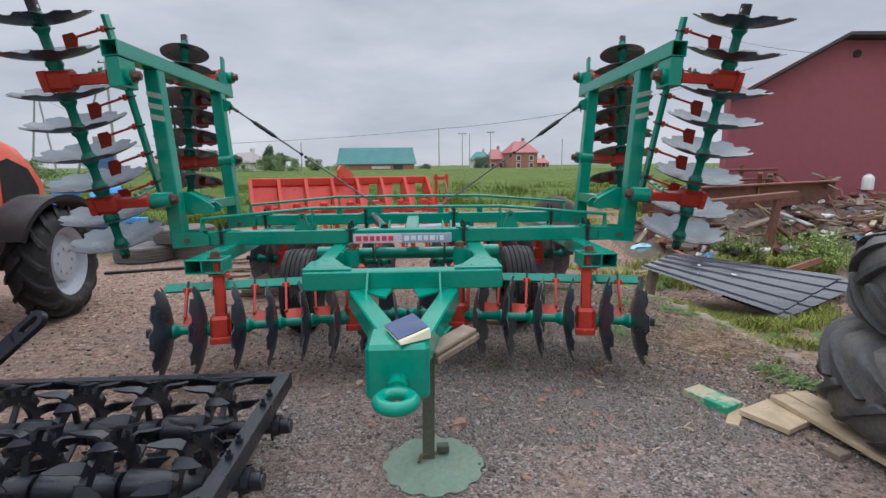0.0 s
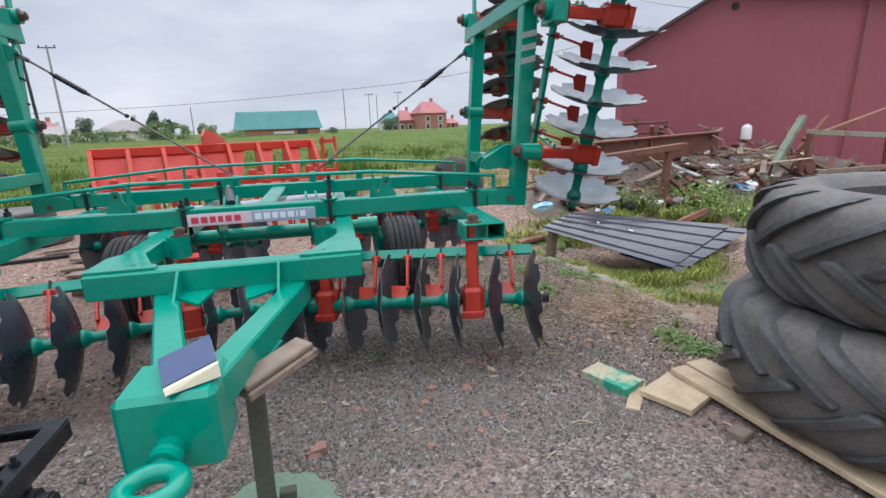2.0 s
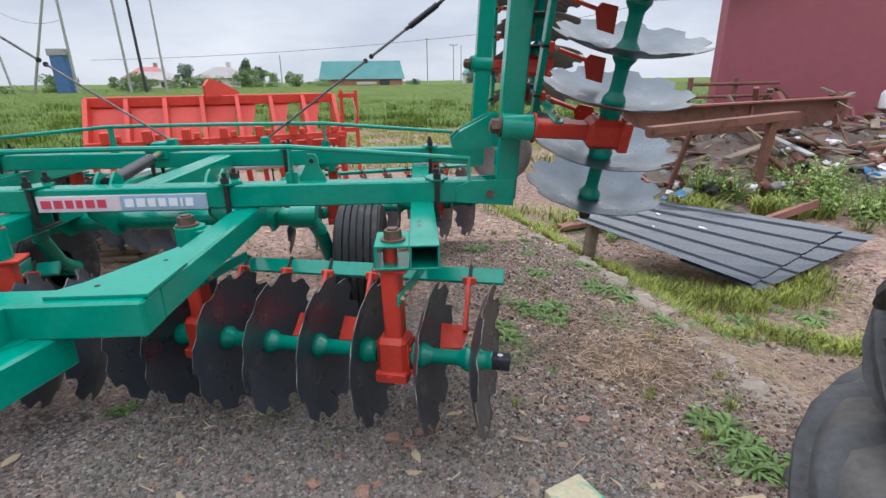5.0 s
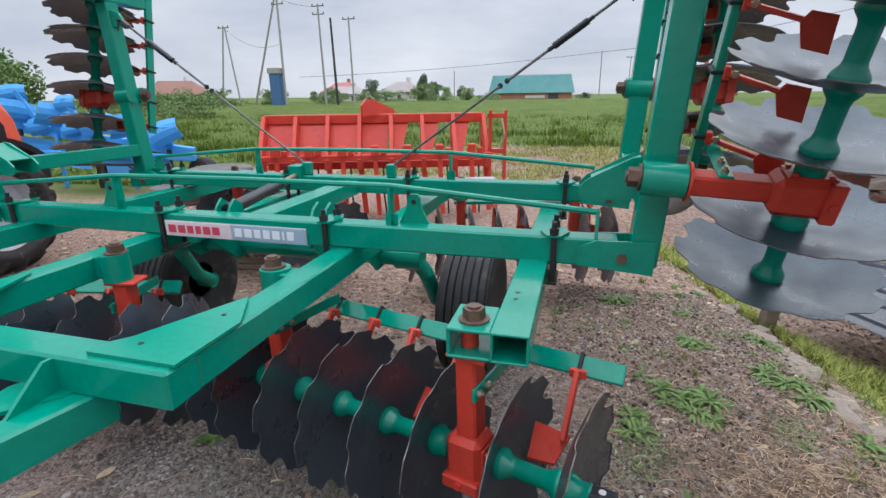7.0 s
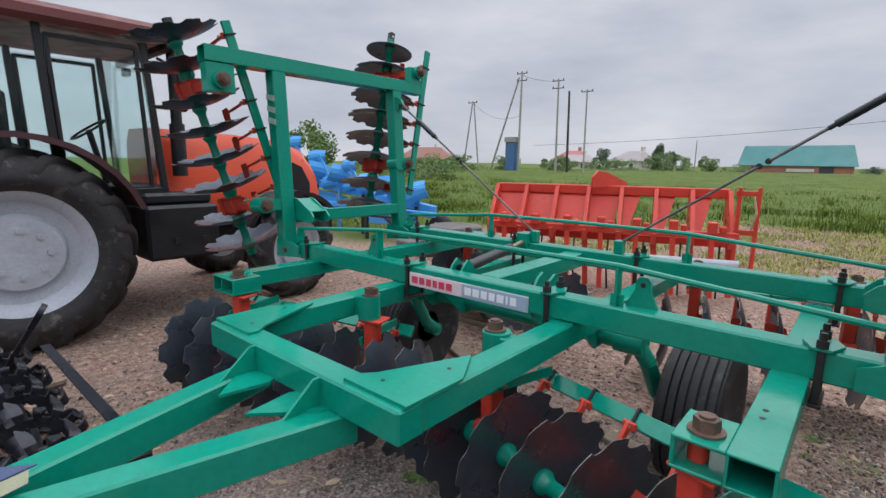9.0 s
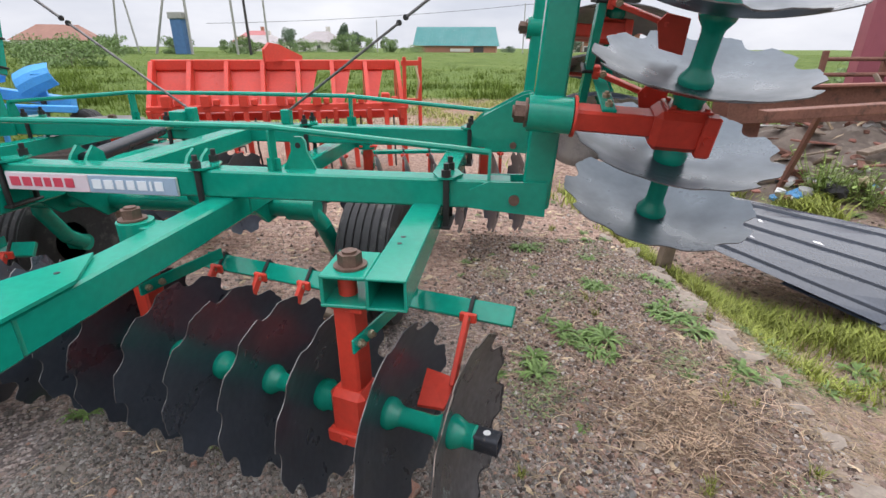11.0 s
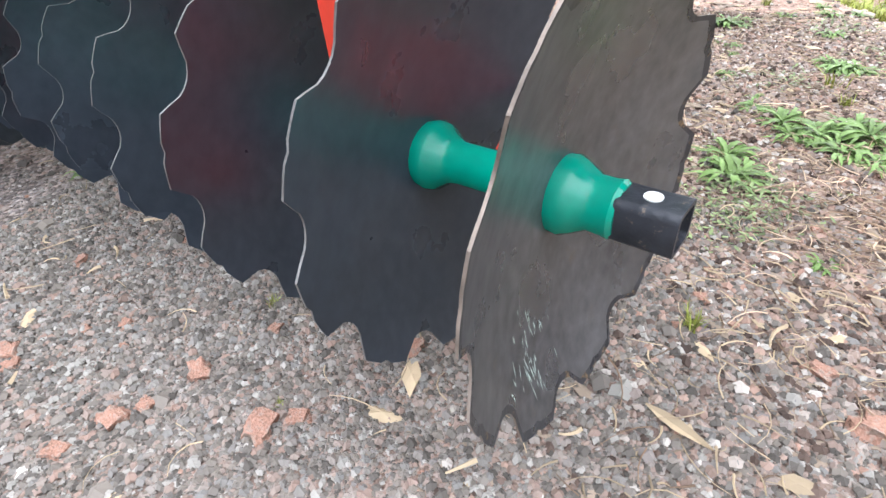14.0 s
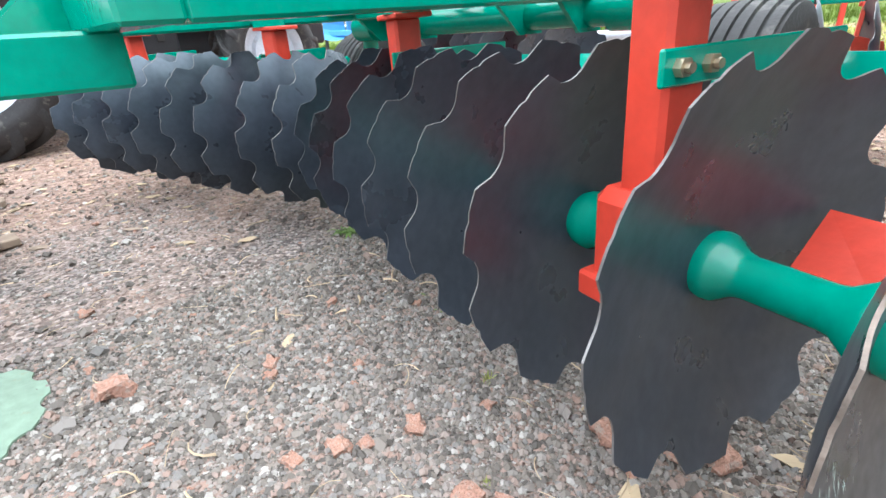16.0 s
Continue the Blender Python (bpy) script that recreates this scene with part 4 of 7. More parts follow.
def spiked_ring():
    """A thin cast ring with hooked teeth drawn out of its rim, bent to both sides in turn."""
    bm = lathe(B(), [(-0.012, 0.142), (-0.014, 0.188), (0.014, 0.188), (0.012, 0.142)], 36, closed=True)
    rim = [f for f in bm.faces if min(math.hypot(v.co.y, v.co.z) for v in f.verts) > 0.187]
    rim.sort(key=lambda f: math.atan2(f.calc_center_median().z, f.calc_center_median().y))
    for k, f in enumerate(rim[::2]):
        sx, c = 1 if k % 2 else -1, f.calc_center_median()
        a, corner = math.atan2(c.z, c.y), list(f.verts)
        sign = [(1 if v.co.x * sx > 0 else -1, 1 if c.y * v.co.z - c.z * v.co.y > 0 else -1) for v in corner]
        bm.faces.remove(f)
        # neck, bend, shoulder and point of one tooth: half width along the rim, thickness across it
        for x, r, da, w, t, lean in ((0.004, 0.222, 0.0, 0.10, 0.012, 0.9), (0.020, 0.236, 0.01, 0.098, 0.010, 0.5), (0.068, 0.240, 0.03, 0.085, 0.008, 0.1), (0.118, 0.252, 0.09, 0.012, 0.005, 0.1)):
            loop = []
            for i, j in sign:
                b, rr = a + da + j * w, r - i * t * (1 - lean)
                loop.append(bm.verts.new((sx * (x + i * t * lean), rr * math.cos(b), rr * math.sin(b))))
            for i in range(4):
                bm.faces.new((corner[i], corner[(i + 1) % 4], loop[(i + 1) % 4], loop[i]))
            corner = loop
        bm.faces.new(corner)
    lathe(bm, [(-0.05, 0.035), (-0.05, 0.058), (0.05, 0.058), (0.05, 0.035)], 20, closed=True)
    for a in (0.3, 0.3 + math.pi * 2 / 3, 0.3 + math.pi * 4 / 3):
        beam(bm, (0, 0.05 * math.cos(a), 0.05 * math.sin(a)), (0, 0.15 * math.cos(a), 0.15 * math.sin(a)), 0.016, 0.03, 0.003, up=(1, 0, 0))
    bmesh.ops.recalc_face_normals(bm, faces=bm.faces)
    return finish(bm, "spiked_ring", BLACK)


RING_ME = spiked_ring()
spin = random.Random(11)
for y, x0, rings in ((2.34, -0.87, 5), (1.90, -0.80, 5), (1.50, -0.95, 0)):
    ax = rp("roller_axle", rod(B(), (-2.4, y, 0.255), (-0.52, y, 0.255), 0.034, 16), BLACK, "black roller axle with spiked rings")
    for k in range(rings):
        x = x0 - 0.34 * k
        part("spiked_ring", RING_ME, None, ax, "", Matrix.Translation((x, y, 0.255)) @ Matrix.Rotation(spin.uniform(0, 6), 4, "X"))
    for k in range(5):
        x = x0 - 0.34 * k
        part("spacer", lathe(B(), [(x - 0.28, 0.05), (x - 0.26, 0.072), (x - 0.13, 0.066), (x - 0.06, 0.045)], 16, Matrix.Translation((0, y, 0.255))), BLACK, ax)
    hub = rod(rod(B(), (-0.60, y, 0.265), (-0.57, y, 0.265), 0.052, 8), (-0.57, y, 0.265), (-0.53, y, 0.265), 0.034, 12)
    part("bearing", hub, BLACK, ax, "black bearing housing")
    rp("bearing_strap", box(B(), (-0.612, y - 0.04, 0.20), (-0.60, y + 0.04, 0.41), 0.003))
for x, y, tilt in ((-1.17, 2.50, 4), (-2.02, 2.52, -3), (-2.70, 2.56, 6)):
    single("plank", box(B(), (-0.06, -0.20, 0), (0.06, 0.20, 0.035), 0.005), WOOD_OLD, "short weathered plank lying by the spiked roller", "plank", "planks by the roller", m=pose(x, y, 0.008, 0, 0, tilt))
# flat hitch bar of the next implement, only its eye in view
bm = B()
arc = [math.pi * k / 10 for k in range(11)]
outer = [(0.05 * math.cos(a), 0.05 * math.sin(a) + 0.30) for a in arc] + [(0.05 * math.cos(-a), 0.05 * math.sin(-a) + 0.20) for a in arc[::-1]]
inner = [(0.019 * math.cos(a), 0.019 * math.sin(a) + 0.30) for a in arc] + [(0.019 * math.cos(-a), 0.019 * math.sin(-a) + 0.22) for a in arc[::-1]]
loops = [[bm.verts.new((x, y, z)) for x, y in ring_] for z in (0, 0.03) for ring_ in (outer, inner)]
for k in range(22):
    j = (k + 1) % 22
    for p, q in ((0, 1), (2, 3), (0, 2), (1, 3)):
        bm.faces.new((loops[p][k], loops[p][j], loops[q][j], loops[q][k]))
box(bm, (-0.05, -0.55, 0), (0.05, 0.175, 0.03), 0.004)
bar = thing("hitch_bar", "dark iron hitch bar with a slotted eye", "hitch bar", m=Matrix(((0.655, 0.717, -0.239, -2.039), (-0.518, 0.196, -0.833, 2.491), (-0.550, 0.670, 0.499, 0.569), (0, 0, 0, 1))))
part("flat_bar", bm, BLACK, bar)
part("leg", beam(B(), (0.0, -0.30, 0.0), (0.202, -0.547, -0.184), 0.06, 0.04), DARK, bar)


# Tractor tyres
def lugged_tyre(R, w, lugs, lug_h, lug_w, seg=60, bead=0.58, mt=RUBBER_GREY, lug_mt=None, sweep=0.44):
    """A tractor tyre round the x axis: its rounded carcass, one lug for each side, and how many of them go round."""
    crown = R - lug_h

    def tread(x):
        return crown - 0.11 * R * min(1.0, abs(x) / (0.5 * w)) ** 4.5

    half_prof = [(u * w, tread(u * w)) for u in (0.0, 0.1, 0.2, 0.3, 0.38, 0.44)]
    half_prof += [(0.49 * w, R * 0.80), (0.515 * w, R * 0.745), (0.515 * w, R * 0.70), (0.49 * w, R * (bead + 0.07)), (0.44 * w, R * (bead + 0.03)), (0.40 * w, R * bead)]
    prof = [(-x, r) for x, r in half_prof[::-1]] + half_prof[1:]
    prof += [(w * 0.36, R * bead), (-w * 0.36, R * bead)]
    made = [finish(lathe(B(), prof, seg, closed=True), "carcass", mt, 45)]
    for side in (-1, 1):
        lm, rows = B(), []
        for u, fat, tall in ((-0.045, 0.35, 0.45), (-0.03, 0.8, 0.85), (0.0, 1.06, 1.0), (0.10, 0.92, 1.0), (0.22, 0.88, 1.0), (0.34, 0.92, 1.0), (0.42, 1.0, 0.95), (0.475, 1.0, 0.8), (0.505, 0.9, 0.45)):
            da = sweep * max(0.0, u) / 0.5
            base = (tread(u * w) if u < 0.44 else tread(u * w) - 0.05 * R * (u - 0.44) / 0.065) - 0.012
            up, half = base + 0.012 + lug_h * tall, lug_w / R / 2 * fat
            ring_ = []
            for r, h in ((base, -1.25), (base + (up - base) * 0.75, -0.98), (up, -0.78), (up, 0.78), (base + (up - base) * 0.75, 0.98), (base, 1.25)):
                a = da + h * half
                ring_.append(lm.verts.new((side * w * u, r * math.cos(a), r * math.sin(a))))
            rows.append(ring_)
        for p, q in zip(rows, rows[1:]):
            for i in range(6):
                lm.faces.new((p[i], p[(i + 1) % 6], q[(i + 1) % 6], q[i]))
        lm.faces.new(rows[0])
        lm.faces.new(rows[-1][::-1])
        made.append(finish(lm, "lug", lug_mt or mt, 50))
    return (*made, lugs)


def mount_tyre(tyre, parent):
    part("carcass", tyre[0], None, parent)
    for k in range(tyre[3]):
        for side in (0, 1):
            part("lug", tyre[1 + side], None, parent, "", Matrix.Rotation(2 * math.pi * (k + side * 0.5) / tyre[3], 4, "X"))


BIG = lugged_tyre(0.86, 0.53, 17, 0.042, 0.085, 80, lug_mt=LUG_DARK, sweep=0.5)
for label, m in (("worn grey tractor tyre lying flat at the bottom of a stack", pose(3.22, 2.22, 0.345, 0, 90, 20)),
                 ("worn grey tractor tyre lying flat on another tyre", pose(3.33, 2.20, 0.885, 0, -90, 52))):
    mount_tyre(BIG, thing("stacked_tyre", label, "tyre", "stacked tractor tyres", m=m))
single("white_sheet", prism(B(), [(-0.18, -0.25), (0.25, -0.28), (0.24, 0.2), (0.0, 0.25), (-0.16, 0.15)], 0.012), WHITE,
       "white plastic sheet lying on the tyre stack", "plastic sheet", m=pose(3.85, 2.30, 1.160, 0, 0, 10))

# Boards under and beside the tyres
for x0, y0, x1, y1, w, z, label in ((2.425, 2.88, 2.575, 1.40, 0.115, 0.058, "long weathered plank under the stacked tyres"),
                                    (2.60, 2.95, 2.72, 1.5, 0.15, 0.04, "wide weathered plank under the stacked tyres"),
                                    (3.30, 2.98, 3.45, 1.4, 0.15, 0.04, "wide weathered plank under the stacked tyres")):
    single("plank", beam(B(), (x0, y0, z), (x1, y1, z), w, 0.032, 0.004), WOOD if x0 < 3 else WOOD_OLD, label, "plank", "planks under the tyres")
for x, y in ((2.33, 2.31), (2.60, 1.9)):
    single("wood_block", box(B(), (-0.045, -0.04, 0), (0.045, 0.04, 0.038), 0.004), WOOD_OLD, "small wood block under a plank", "wood block", m=pose(x, y, 0, 0, 0, 20))
single("board_offcut", box(B(), (-0.15, -0.085, 0), (0.15, 0.085, 0.055), 0.004), SPLASH, "board offcut splashed with green paint on gravel", "board", m=pose(2.02, 2.925, 0.002, 0, 0, -64))
single("plywood_piece", box(B(), (-0.165, -0.14, 0), (0.165, 0.14, 0.034), 0.003), WOOD, "pale square plywood piece lying on gravel", "board", m=pose(2.285, 2.69, 0.012, 0, 3, 28))
single("board_strip", box(B(), (-0.15, -0.036, 0), (0.15, 0.036, 0.016), 0.003), WOOD, "thin board strip lying on gravel", "board", m=pose(2.066, 2.752, 0.003, 0, 0, 50))

# Profiled roofing sheet over the ditch, with a block under it
def sheet_mesh(a, b, d, c, ribs):
    """A sheet with corners a, b, d, c in turn and narrow ribs along a to b."""
    bm, n = B(), (b - a).cross(c - a).normalized()
    if n.z < 0:
        n = -n
    prof = [(0, 0)]
    for k in range(ribs):
        u = (k + 0.5) / ribs
        prof += [(u - 0.022, 0), (u - 0.012, 0.016), (u + 0.012, 0.016), (u + 0.022, 0)]
    prof.append((1, 0))
    for off in (0, -0.003):
        rows = [[bm.verts.new((a * (1 - f) + b * f) * (1 - u) + (c * (1 - f) + d * f) * u + n * (h + off)) for u, h in prof] for f in (0, 0.2, 0.4, 0.6, 0.8, 1)]
        for p, q in zip(rows, rows[1:]):
            for i in range(len(prof) - 1):
                bm.faces.new((p[i], p[i + 1], q[i + 1], q[i]))
    return bm


SA_, SB_, SD_, SC_ = Vector((2.90, 5.98, 0.265)), Vector((4.36, 5.446, -0.225)), Vector((5.70, 6.10, 0.06)), Vector((3.775, 6.807, 0.275))
sheet = single("roofing_sheet", sheet_mesh(SA_, SB_, SD_, SC_, 5), SHEET, "dark grey ribbed roofing sheet lying over a ditch", "roofing sheet", smooth=0)
splash_n = (SB_ - SA_).cross(SC_ - SA_).normalized()
splash_n = splash_n if splash_n.z > 0 else -splash_n
for u, v, r in ((0.52, 0.53, 0.045), (0.33, 0.32, 0.032), (0.60, 0.30, 0.018), (0.25, 0.62, 0.02)):
    c = SA_.lerp(SB_, u).lerp(SC_.lerp(SD_, u), v) + splash_n * 0.003
    bm, e1 = B(), (SB_ - SA_).normalized()
    e2 = splash_n.cross(e1)
    bm.faces.new([bm.verts.new(c + (e1 * math.cos(a) * 1.3 + e2 * math.sin(a)) * r * (1 + 0.25 * math.sin(3 * a + 9 * u))) for a in [2 * math.pi * k / 16 for k in range(16)]])
    part("paint_splash", bm, WHITE, sheet, "white splash on the sheet")
drop = Vector((0, 0, -0.028))
single("roofing_sheet", sheet_mesh(SA_.lerp(SB_, 0.6) + drop, SA_.lerp(SB_, 1.05) + drop, SC_.lerp(SD_, 1.14) + drop, SC_.lerp(SD_, 0.6) + drop, 5), SHEET, "dark grey ribbed roofing sheet under another sheet", "roofing sheet", smooth=0)
single("wood_post", box(B(), (-0.05, -0.04, -0.06), (0.05, 0.04, 0.42), 0.005), WOOD_OLD, "short timber post under the roofing sheet", "wood block", m=pose(3.08, 6.06, -0.20, 4, 3, 15))

# Warehouse with dark red cladding
WH = thing("warehouse", "dark red clad warehouse behind a scrap heap", "warehouse", at=(7.3, 11.4, 0))
WD = pose(0, 0, 0, 0, 0, -3)
def wall_plate(bm, pts2, t):
    prism(bm, pts2, t, WD @ Matrix(((1, 0, 0, 0), (0, 0, 1, 0), (0, 1, 0, 0), (0, 0, 0, 1))))
    return bm
outl = [(0, -0.4), (22, -0.4), (22, 4.0), (8.3, 4.22), (2.3, 4.24), (0, 3.02)]
part("gable_wall", wall_plate(B(), outl, 0.25), WALL_RED, WH, "dark red clad wall")
DEPTH = Vector((5.4, 8.2, 0))
bm = B()
for a, b2, th in (((0, -0.4), (0, 3.0), 0.2),):
    quad = [bm.verts.new(v) for v in (WD @ Vector((0, 0.26, a[1])), WD @ Vector((0, 0.26, b2[1])), WD @ Vector((0, 0.26, b2[1])) + DEPTH, WD @ Vector((0, 0.26, a[1])) + DEPTH)]
    quad2 = [bm.verts.new(v.co + Vector((th, 0, 0))) for v in quad]
    bm.faces.new(quad)
    bm.faces.new(quad2[::-1])
    for k in range(4):
        bm.faces.new((quad[k], quad[(k + 1) % 4], quad2[(k + 1) % 4], quad2[k]))
part("side_wall", bm, WALL_RED, WH)
bm = B()
ridge = [(-0.16, 2.93), (2.3, 4.28), (8.3, 4.26), (22.2, 4.05)]
top_ = [[bm.verts.new(WD @ Vector((x, -0.34, z + o)) + f * DEPTH) for f in (0, 1)] for o in (0, 0.07) for x, z in ridge]
for o in (0, 4):
    for k in range(3):
        bm.faces.new((top_[o + k][0], top_[o + k + 1][0], top_[o + k + 1][1], top_[o + k][1]))
for k in range(3):
    bm.faces.new((top_[k][0], top_[k + 1][0], top_[k + 5][0], top_[k + 4][0]))
part("roof", bm, ROOF_DARK, WH, "dark roof edge", smooth=0)
part("vent", rod(B(), WD @ Vector((2.75, -0.02, 3.95)), WD @ Vector((2.75, 0.02, 3.95)), 0.09, 20), DARK, WH, "round dark vent hole")
part("downpipe", rod(B(), WD @ Vector((6.2, -0.06, -0.2)), WD @ Vector((6.35, -0.06, 4.1)), 0.022, 8), PRIMER, WH, "pale red downpipe")
bm = B()
for k in range(54):
    x = 0.1 + k * 0.4
    top_z = (3.0 + x * 0.53 if x < 2.3 else 4.2 - max(0, x - 8.3) * 0.016)
    box(bm, (x, -0.0012, -0.3), (x + 0.010, 0.0, top_z - 0.06), 0, WD)
part("cladding_ribs", bm, WALL_RED, WH)["kind"] = "stuff"

# Scrap heap in front of it
scrap = random.Random(21)
def junk_bar(name, p, q, w, h, mt, label, cat, grp=""):
    return single(name, beam(B(), p, q, w, h, 0.006), mt, label, cat, grp)

TABLE = thing("steel_trestle", "rusty brown steel trestle with a leaning post", "trestle", at=(6.1, 8.0, -0.1))
part("top_channel", beam(B(), (-1.75, -0.25, 0.98), (0.35, 0.05, 1.12), 0.16, 0.10, 0.006), RUSTBEAM, TABLE)
part("post", beam(B(), (-0.08, 0, -0.02), (0.02, 0, 1.05), 0.11, 0.09, 0.006), RUSTBEAM, TABLE)
part("post", beam(B(), (-1.10, 0.4, -0.1), (-1.0, 0.1, 1.0), 0.06, 0.05, 0.004), RUSTBEAM, TABLE)
BIGCH = thing("channel_trough", "large rusty brown steel trough on the scrap heap", "steel trough", at=(6.2, 9.2, 0))
part("side", beam(B(), (-1.6, 0.0, 0.83), (2.3, 0.44, 0.95), 0.03, 0.46, 0.006), RUSTBEAM, BIGCH)
part("flange", beam(B(), (-1.6, -0.06, 1.06), (2.3, 0.38, 1.18), 0.16, 0.03, 0.004), PRIMER, BIGCH)
part("side", beam(B(), (-1.6, 0.55, 0.78), (2.3, 0.99, 0.90), 0.03, 0.46, 0.006), RUSTBEAM, BIGCH)
part("end_plate", beam(B(), (2.3, 0.43, 0.95), (2.3, 1.0, 0.92), 0.03, 0.46, 0.006), RUSTBEAM, BIGCH)
part("stiffener", beam(B(), (0.55, 0.20, 0.69), (0.55, 0.20, 1.08), 0.04, 0.04, 0.004), PRIMER, BIGCH)
part("skid", beam(B(), (-1.3, 0.3, -0.1), (-1.3, 0.3, 0.62), 0.5, 0.1), RUSTBEAM, BIGCH)
part("skid", beam(B(), (1.2, 0.55, -0.1), (1.2, 0.55, 0.66), 0.5, 0.1), RUSTBEAM, BIGCH)
# a leaning steel frame with green and brown bars
AF = thing("scrap_steelwork", "tangled brown and green steel frame leaning on scrap", "steel frame", at=(9.38, 8.6, 0))
part("green_bar", beam(B(), (-0.75, 0, 0.05), (0.46, 0.35, 1.42), 0.13, 0.10, 0.006), material("faded_green_steel", (0.20, 0.27, 0.19), 0.8, vary=0.35, patch=3, stain=(0.25, 0.14, 0.09), stain_at=0.5), AF, "faded green bar")
part("cross_bar", beam(B(), (0.36, 0.1, 1.12), (2.7, 0.0, 0.95), 0.12, 0.10, 0.006), material("dusty_green_steel", (0.30, 0.30, 0.22), 0.85, vary=0.3, patch=2, stain=(0.22, 0.12, 0.08), stain_at=0.52), AF, "dusty green cross bar")
part("brown_bar", beam(B(), (0.6, 0.4, 0.95), (2.8, 0.3, 1.58), 0.12, 0.08, 0.006), PRIMER, AF, "faded red-brown bar")
part("brown_bar", beam(B(), (0.7, 0.6, 0.7), (1.28, 0.5, 1.40), 0.10, 0.09, 0.006), PRIMER, AF, "faded red-brown bar")
part("upright", beam(B(), (0.35, 0.0, -0.1), (0.35, 0.05, 1.1), 0.10, 0.10, 0.006), RUSTBEAM, AF)
part("upright", beam(B(), (2.3, 0.0, -0.1), (2.35, 0.05, 1.5), 0.10, 0.10, 0.006), RUSTBEAM, AF)
part("hub", rod(rod(B(), (0.12, -0.2, 0.45), (0.12, 0.0, 0.45), 0.19, 18), (0.12, -0.26, 0.45), (0.12, -0.2, 0.45), 0.10, 14), RUSTBEAM, AF, "rusty wheel hub")
part("low_beam", beam(B(), (0.3, -0.2, 0.36), (2.6, -0.1, 0.36), 0.12, 0.09, 0.006), WOOD_OLD, AF)
single("canister", lathe(B(), [(0, 0.10), (0.02, 0.125), (0.30, 0.125), (0.36, 0.09), (0.38, 0.05), (0.41, 0.05)], 16), WHITE, "dirty white plastic canister on the scrap heap", "canister",
       m=pose(9.15, 9.6, 0.98, 0, -90, 0) @ Matrix.Diagonal((0.8, 0.8, 0.8, 1)))
TUBES = thing("tube_rack", "stack of thin rusty tubes leaning on the warehouse", "steel tubes", at=(7.2, 10.6, 0))
for k in range(5):
    part("tube", rod(B(), (-0.9 + 0.05 * k, 0.06 * k, 0.5 + 0.22 * k), (0.5 + 0.08 * k, 0.05, 0.56 + 0.21 * k), 0.03, 8), RUSTBEAM, TUBES)
for x in (-0.75, 0.1):
    part("upright", beam(B(), (x, 0.2, -0.3), (x, 0.2, 1.5), 0.07, 0.07), RUSTBEAM, TUBES)
hues = [WOOD, WOOD_OLD, WOOD_OLD, RUSTBEAM, RUSTBEAM, PRIMER, PRIMER, WOOD_OLD, CONCRETE, RUSTBEAM]
for k in range(430):
    x, y = scrap.uniform(4.6, 12.5), scrap.uniform(8.3, 11.0)
    hgt = 1.3 * math.exp(-((x - 8.3) / 3.2) ** 2) * (0.4 + 0.6 * smooth_step(8.0, 9.8, y))
    z = ground_z(x, y) + hgt * scrap.uniform(0.25, 1.0) + 0.05
    a, e, n = scrap.uniform(0, 3.14), scrap.gauss(0, 0.35), 0.18 + 1.1 * scrap.random() ** 2
    dv = Vector((math.cos(a) * math.cos(e), math.sin(a) * math.cos(e), math.sin(e))) * n / 2
    mt = scrap.choice(hues)
    word = "timber" if mt in (WOOD, WOOD_OLD) else "steel" if mt is not CONCRETE else "slab"
    col = {"timber": "weathered timber scrap lying on the heap", "steel": "rusty steel scrap bar lying on the heap", "slab": "pale slab scrap lying on the heap"}[word]
    junk_bar("scrap_" + word, Vector((x, y, z)) - dv, Vector((x, y, z)) + dv, scrap.uniform(0.03, 0.14), scrap.uniform(0.012, 0.06), mt, col, word + " scrap", "scrap heap pieces")
SOIL = material("heap_soil", (0.16, 0.125, 0.10), 0.95, vary=0.4, grain=12, patch=2, bump=0.5, bump_scale=20, stain=(0.26, 0.22, 0.18), stain_at=0.55)
bm = B()
bmesh.ops.create_grid(bm, x_segments=60, y_segments=30, size=1)
for v in bm.verts:
    x, y = 8.6 + v.co.x * 4.4, 9.7 + v.co.y * 1.6
    e = max(0.0, 1 - v.co.x ** 4) * max(0.0, 1 - v.co.y ** 2)
    v.co = Vector((x, y, ground_z(x, y) - 0.03 + e * (0.74 + 0.3 * noise.noise((x * 1.2, y * 1.2, 3)) + 0.14 * noise.noise((x * 4, y * 4, 3)))))
single("rubble_mound", bm, SOIL, "low mound of soil and rubble under the scrap", "rubble mound", kind="structure")
BAGBLUE = material("blue_plastic", (0.06, 0.22, 0.42), 0.5, vary=0.2)
bits = [WHITE, CONCRETE, DARK, CONCRETE, PRIMER, WHITE, RUSTBEAM, WOOD_OLD, DARK, WOOD_OLD, PRIMER, RUSTBEAM, CONCRETE, BAGBLUE, WHITE, DARK, WHITE, WOOD, WHITE]
def lump(r, seed, flat=0.6):
    bm = B()
    bmesh.ops.create_icosphere(bm, subdivisions=2, radius=r)
    for v in bm.verts:
        v.co *= 1 + 0.55 * noise.noise(v.co * (1.5 / r) + Vector((seed * 3.1, 0, 0))) + 0.35 * noise.noise(v.co * (4.0 / r) + Vector((0, seed * 2.3, 0)))
        v.co.z *= flat
    return bm
